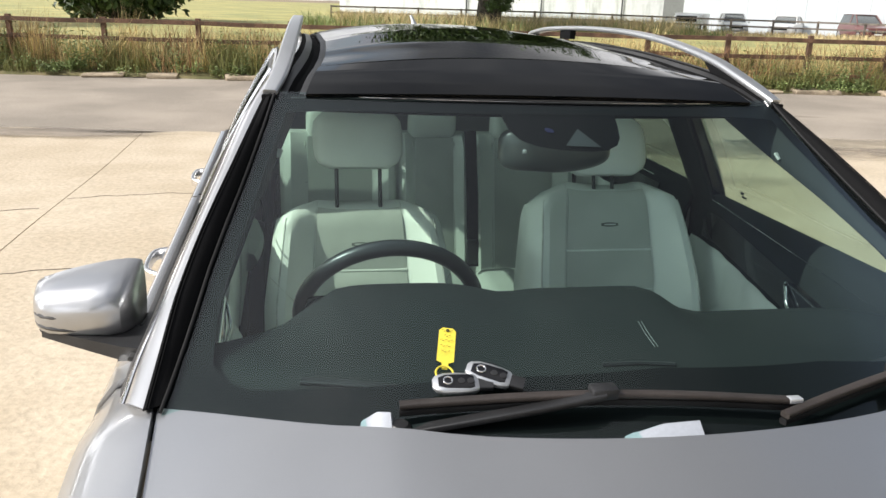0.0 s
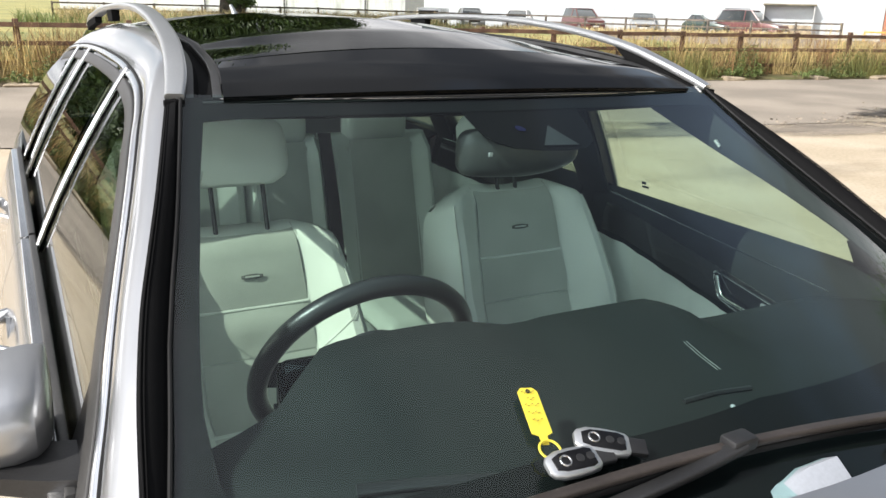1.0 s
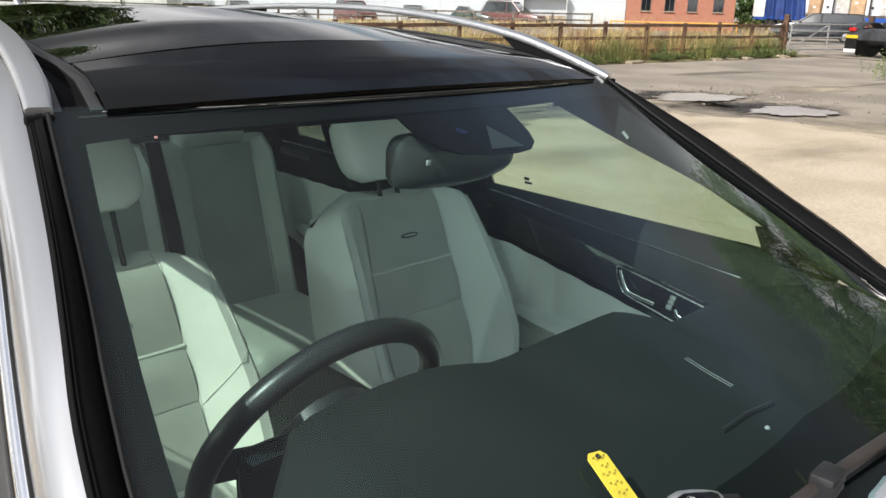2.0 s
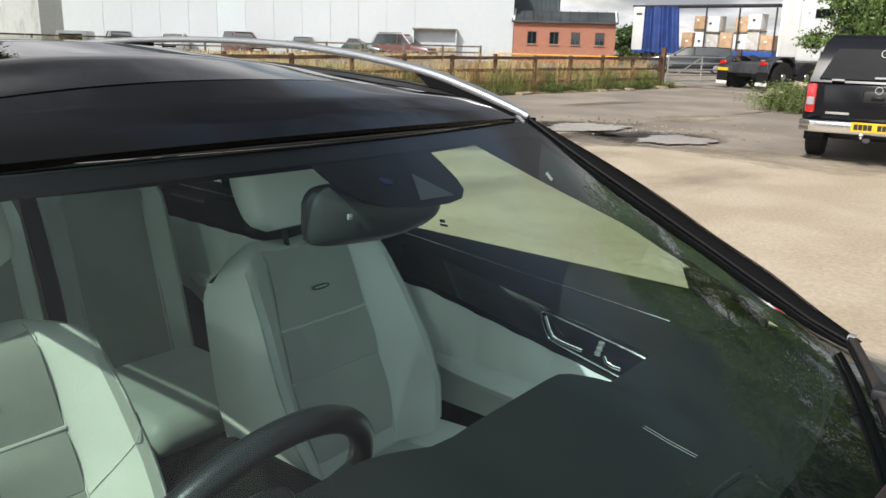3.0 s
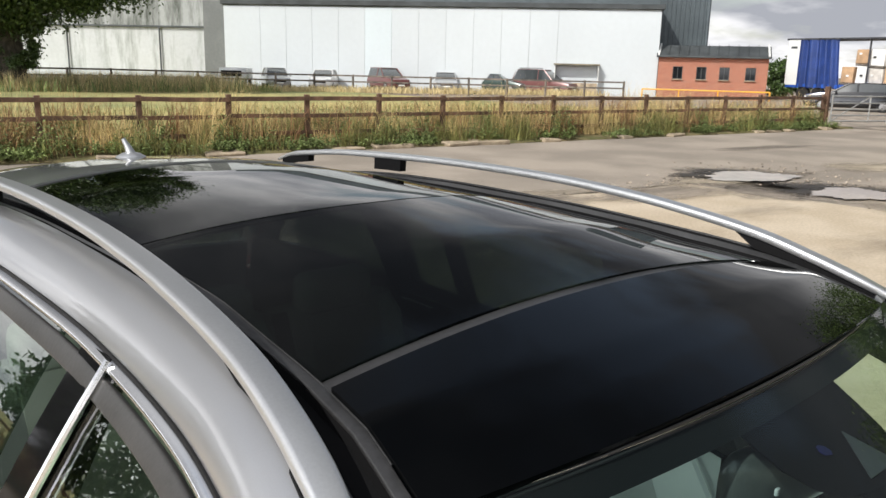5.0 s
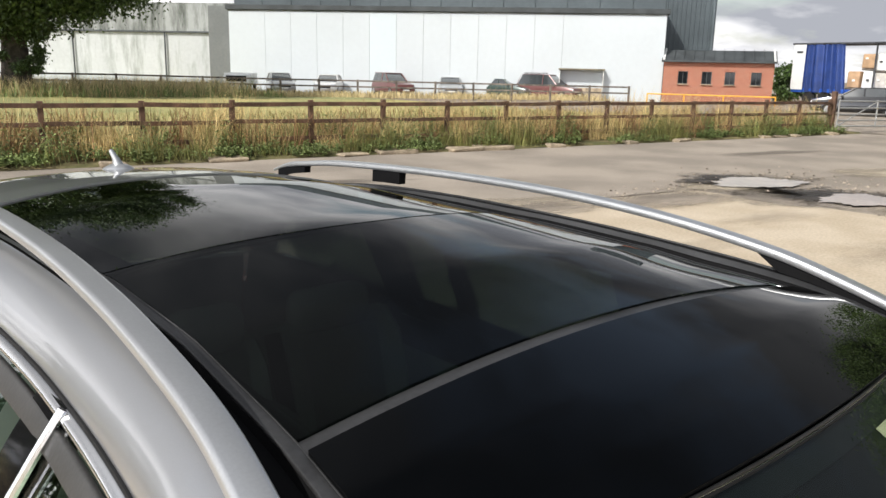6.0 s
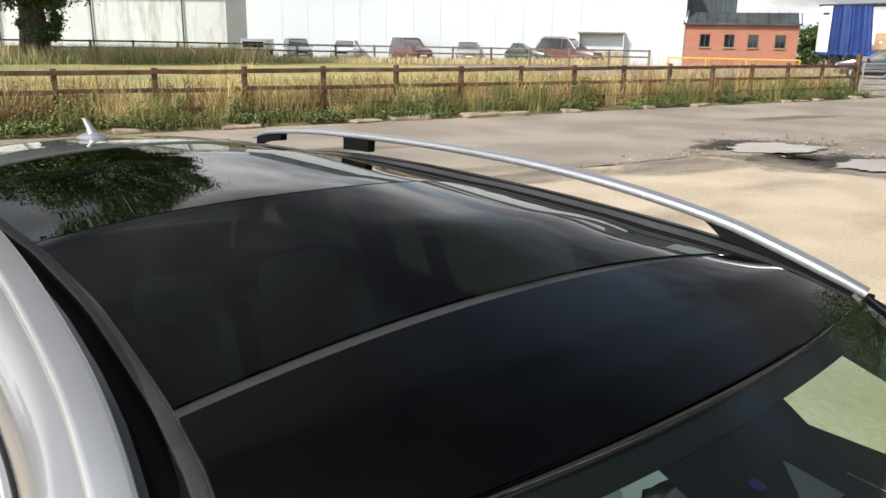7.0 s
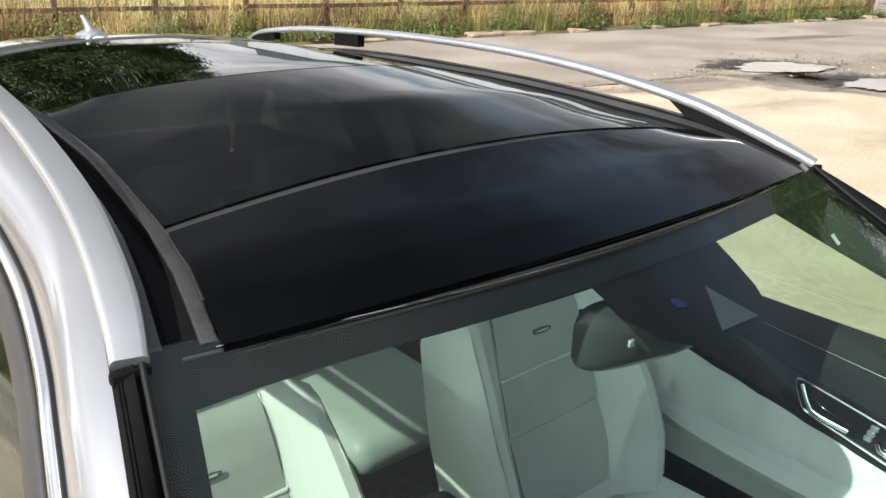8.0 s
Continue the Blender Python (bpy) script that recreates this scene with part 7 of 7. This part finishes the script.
# ---- pickup truck ----
pk = thing("pickup_truck", "blue-black pickup truck with a glazed hard top, seen from behind", "pickup", at=Matrix.Translation((11.32, 2.40, 0)) @ Matrix.Rotation(math.atan2(0.10, 0.995), 4, "Z"))
rows = []
for x, w, z0, z1 in ((0.0, 0.90, 0.62, 1.10), (0.06, 0.925, 0.52, 1.125), (0.6, 0.93, 0.50, 1.13), (1.4, 0.93, 0.50, 1.13), (2.6, 0.93, 0.50, 1.12), (3.8, 0.92, 0.52, 1.08), (4.7, 0.86, 0.58, 1.02), (4.9, 0.70, 0.62, 0.90)):
    rows.append([(x, s * w * q, z) for s, q, z in ((-1, 0.93, z0), (-1, 1.0, z0 + 0.1), (-1, 1.0, z1 - 0.08), (-1, 0.965, z1), (1, 0.965, z1), (1, 1.0, z1 - 0.08), (1, 1.0, z0 + 0.1), (1, 0.93, z0))])
part("body", loft(rows, closed=True, caps=True), PICKUP, pk)
gate_ = part("tailgate", box(0.05, 1.36, 0.56, (-0.035, 0, 0.82), 0.02, 2), PICKUP, pk, "flat tailgate")
part("gate_recess", box(0.02, 0.36, 0.16, (-0.062, 0.0, 0.95), 0.02, 2), MATT_BLACK, gate_)
part("gate_handle", box(0.03, 0.16, 0.05, (-0.075, 0.0, 0.93), 0.01, 2), PICKUP, gate_)
part("gate_emblem", torus((-0.072, 0.0, 1.04), (1, 0, 0), 0.045, 0.007, 20, 6), RAIL, gate_, "round silver emblem")
part("gate_lettering", box(0.012, 0.30, 0.035, (-0.064, 0.47, 0.71), 0.004, 1), RAIL, gate_, "silver lettering bar")
rows = []
for z, x0, w in ((1.12, 0.0, 0.88), (1.40, 0.10, 0.83), (1.66, 0.24, 0.76), (1.76, 0.42, 0.68)):
    rows.append([(x0, -w, z), (x0, w, z), (2.0, w, z + 0.03), (2.0, -w, z + 0.03)])
top_ = part("hard_top", loft(rows, closed=True, caps=True), PICKUP, pk, "body-coloured hard top")
part("rear_glass", thick(loft([[(-0.012 + 0.10 * k / 3 * 1.25, u * (0.76 - 0.06 * k), 1.17 + 0.135 * k) for u in (-1, -0.5, 0, 0.5, 1)] for k in range(4)]), 0.01), DARK_GLASS, top_, "dark tailgate glass")
part("glass_emblem", torus((0.085, 0.0, 1.52), (1, 0, -0.35), 0.05, 0.005, 20, 6), GALV, top_)
part("glass_latch", box(0.03, 0.16, 0.03, (-0.02, 0.0, 1.20), 0.006, 1), RAIL, top_)
part("glass_latch", box(0.03, 0.16, 0.03, (-0.02, 0.52, 1.155), 0.006, 1), RAIL, top_)
for s in (-1, 1):
    part("roof_rail", tube([(0.55, s * 0.62, 1.80), (0.65, s * 0.62, 1.86), (1.8, s * 0.62, 1.88), (1.95, s * 0.62, 1.82)], 0.022, 8), MATT_BLACK, top_)
    lamp = part("tail_lamp", box(0.10, 0.13, 0.40, (-0.005, s * 0.83, 0.90), 0.03, 2), RED_LENS, pk, "tall red tail lamp")
    part("clear_section", box(0.03, 0.10, 0.11, (-0.055, s * 0.83, 0.86), 0.01, 1), CLEAR_LENS, lamp)
    part("side_glass", box(1.2, 0.02, 0.32, (1.1, s * 0.85, 1.36), 0.01, 1, turn=Matrix.Rotation(0.0, 4, "X")), DARK_GLASS, top_)
    for x in (0.95, 4.05):
        wl = part("wheel", lathe((x, s * 0.80, 0.37), (0, s, 0), [(-0.13, 0.2), (-0.13, 0.34), (-0.08, 0.37), (0.09, 0.37), (0.12, 0.33), (0.11, 0.22)], 28), TYRE, pk)
        part("rim", lathe((x, s * 0.88, 0.37), (0, s, 0), [(0, 0.22), (0.03, 0.21), (0.0, 0.08), (0.03, 0.04)], 18), ALLOY, wl)
    part("mud_flap", box(0.03, 0.28, 0.30, (0.52, s * 0.79, 0.42), 0.01, 1), RUBBER, pk)
part("bumper", sweep([(-0.02, -0.90, 0.53), (-0.16, -0.78, 0.53), (-0.18, 0, 0.53), (-0.16, 0.78, 0.53), (-0.02, 0.90, 0.53)], rounded(0.10, 0.16, 0.4)), CHROME, pk, "chromed rear bumper")
plate_ = part("number_plate", box(0.02, 0.52, 0.125, (-0.245, 0.0, 0.555), 0.004, 1), PLATE, pk, "yellow number plate")
for k, w in enumerate((0.05, 0.05, 0.05, 0.05, 0.0, 0.05, 0.05, 0.05)):
    if w:
        part("plate_bar", box(0.006, w, 0.075, (-0.257, 0.20 - 0.057 * k, 0.555), 0.002, 1), INK, plate_)
part("tow_ball", lathe((-0.26, 0.12, 0.40), (0, 0, 1), [(0, 0.02), (0.04, 0.02), (0.05, 0.035), (0.08, 0.03), (0.095, 0.01)], 14), CHROME, pk)
part("tow_bar", box(0.22, 0.09, 0.06, (-0.17, 0.05, 0.38), 0.01, 1), CHASSIS, pk)
part("cab_roof", box(1.5, 1.5, 0.62, (2.75, 0, 1.42), 0.16, 3), PICKUP, pk)
part("axle", box(0.20, 1.3, 0.2, (0.95, 0, 0.37), 0.04, 2), CHASSIS, pk)

# ---- trees and bushes ----
def tree(name, label, at, height, spread, trunk_r, n, material, clumps=60, leaf=0.16, low=0.35, seed=1, limbs=9, flat=0.8, tight=1.0, blunt=2):
    rng = random.Random(seed)
    ob = thing(name, label, "tree", at=Matrix.Translation(at))
    bm = tube([(0, 0, -0.2), (0.05, 0, height * 0.15), (0.0, 0.1, height * 0.35), (0.15, 0.05, height * 0.6)], [trunk_r * 1.3, trunk_r, trunk_r * 0.8, trunk_r * 0.4], 12)
    centres = []
    for k in range(clumps):
        a = rng.uniform(0, 2 * math.pi)
        v = rng.uniform(-1, 1)
        r = spread * math.sqrt(max(0, 1 - abs(v) ** blunt)) * rng.uniform(0.55, 1.0)
        centres.append(Vector((r * math.cos(a), r * math.sin(a), height * (low + 1) / 2 + v * height * (1 - low) / 2 * flat * rng.uniform(0.8, 1.1))))
    for k in range(limbs):
        c = centres[k * len(centres) // limbs]
        start = Vector((0.05, 0.05, height * rng.uniform(0.22, 0.5)))
        tube([start, start.lerp(c, 0.5) + Vector((0, 0, 0.06 * height)), c], [trunk_r * 0.45, trunk_r * 0.25, trunk_r * 0.06], 7, bm=bm)
    part("trunk", bm, BARK, ob)
    verts, faces = [], []
    per = n // clumps
    for c in centres:
        cr = spread * rng.uniform(0.20, 0.40) * tight
        for _ in range(per):
            p = c + Vector((rng.gauss(0, 0.38), rng.gauss(0, 0.38), rng.gauss(0, 0.30))) * cr
            d = Vector((rng.uniform(-1, 1), rng.uniform(-1, 1), rng.uniform(-0.7, 0.5))).normalized()
            e = d.orthogonal().normalized()
            e.rotate(Matrix.Rotation(rng.uniform(0, 6.28), 3, d))
            g = d.cross(e)
            w = leaf * rng.uniform(0.5, 1.3)
            i = len(verts)
            verts += [p - e * w, p + g * w * 0.45, p + e * w, p - g * w * 0.45]
            faces.append((i, i + 1, i + 2, i + 3))
    me = bpy.data.meshes.new("crown")
    me.from_pydata([tuple(v) for v in verts], [], faces)
    me.materials.append(material)
    new("crown", me).parent = ob
    return ob


tree("oak_tree", "broad dark green oak standing in the field", (11.1, 47.5, 0), 15.5, 7.6, 0.66, 200000, LEAF, 300, 0.12, 0.17, 3, 16, tight=0.62, blunt=4)
tree("ivy_shrub", "ivy growth round the oak's foot", (11.4, 47.0, 0), 5.6, 1.35, 0.08, 12000, LEAF, 40, 0.09, 0.10, 5, 5)
# the tall third one is unseen, added to darken the windscreen's reflection
for k, (x, y, h, r) in enumerate(((27.0, 2.8, 11.5, 4.2), (27.5, -4.2, 12.5, 5.0), (20.0, -9.5, 18.0, 5.5), (27.0, -16.5, 12.5, 5.0), (22.5, -18.0, 11.0, 4.6), (13.0, -23.0, 10.0, 4.5))):
    tree("willow_tree", "light green willow with dense low foliage", (x, y, 0), h, r, 0.22, (170000, 80000)[k] if k < 2 else 24000, LEAF_LIGHT, 110 if k < 2 else 60, (0.060, 0.075)[k] if k < 2 else 0.17, 0.06, 20 + k, 8, 1.0)
for k, (x, y, h, r) in enumerate(((-10.5, 50.0, 5.6, 4.2), (-22.0, 40.0, 9.5, 5.5), (-30.0, 26.0, 12.0, 6.0), (-34.0, 10.0, 12.0, 6.0), (-30.0, -10.0, 12.0, 6.0), (-16.0, -26.0, 12.0, 6.0))):
    tree("field_tree", "dark green tree at the field's edge", (x, y, 0), h, r, 0.3, 12000, LEAF, 60, 0.26, 0.12, 40 + k, 6, 1.0)

tree("hedge_bush", "dark shrub growing behind the office and trailer", (66.0, 31.2, 0), 2.7, 2.0, 0.08, 6000, LEAF, 40, 0.16, 0.05, 77, 5, 1.0)
tree("elder_bush", "light green bush at the corner of the track", (23.6, 4.6, 0), 3.6, 1.7, 0.07, 22000, LEAF_LIGHT, 40, 0.07, 0.05, 71, 6, 1.0)

# stony mound at the corner of the bushes
bm = bmesh.new()
bmesh.ops.create_icosphere(bm, subdivisions=4, radius=1.0)
for v in bm.verts:
    q = 1 + 0.25 * noise.noise(v.co * 1.7) + 0.10 * noise.noise(v.co * 5)
    v.co = Vector((v.co.x * 1.9 * q, v.co.y * 1.3 * q, max(-0.1, v.co.z * 0.75 * q)))
mound = finish("spoil_mound", bm, surf("pale_spoil", (0.40, 0.31, 0.20), 0.95, 0, 0.25, 2, 20, bump=0.03))
mound.location = (22.6, 5.4, 0)
tagged(mound, "mound of pale earth and rubble", "mound")
for k in range(9):
    bm = box(random.uniform(0.3, 0.7), random.uniform(0.3, 0.5), random.uniform(0.25, 0.45), (0, 0, 0), 0.06, 2)
    ob = finish("boulder", bm, STONE)
    ob.location, ob.rotation_euler = (21.2 + random.uniform(-0.3, 1.6), 5.6 + random.uniform(-0.9, 1.4), random.uniform(0.12, 0.55)), (random.uniform(-0.4, 0.4), random.uniform(-0.4, 0.4), random.uniform(0, 3))
    tagged(ob, "pale block of rubble on the mound", "stone", "rubble on the mound")
blades("mound_grass", 2500, lambda r: (lambda a, q: (21.9 + q * 1.6 * math.cos(a), 5.3 + q * 1.35 * math.sin(a), 0.02))(r.uniform(0, 6.28), math.sqrt(r.uniform(0.2, 1))), 0.1, 0.42, 0.010, GREEN_BLADES, "rough green grass round the mound")
blades("mound_weeds", 1500, lambda r: (21.2 + r.normal(0, 0.6), 5.5 + r.normal(0, 0.55), 0.02), 0.2, 0.8, 0.006, WEED, "leafy weeds on the mound", leaf=True)
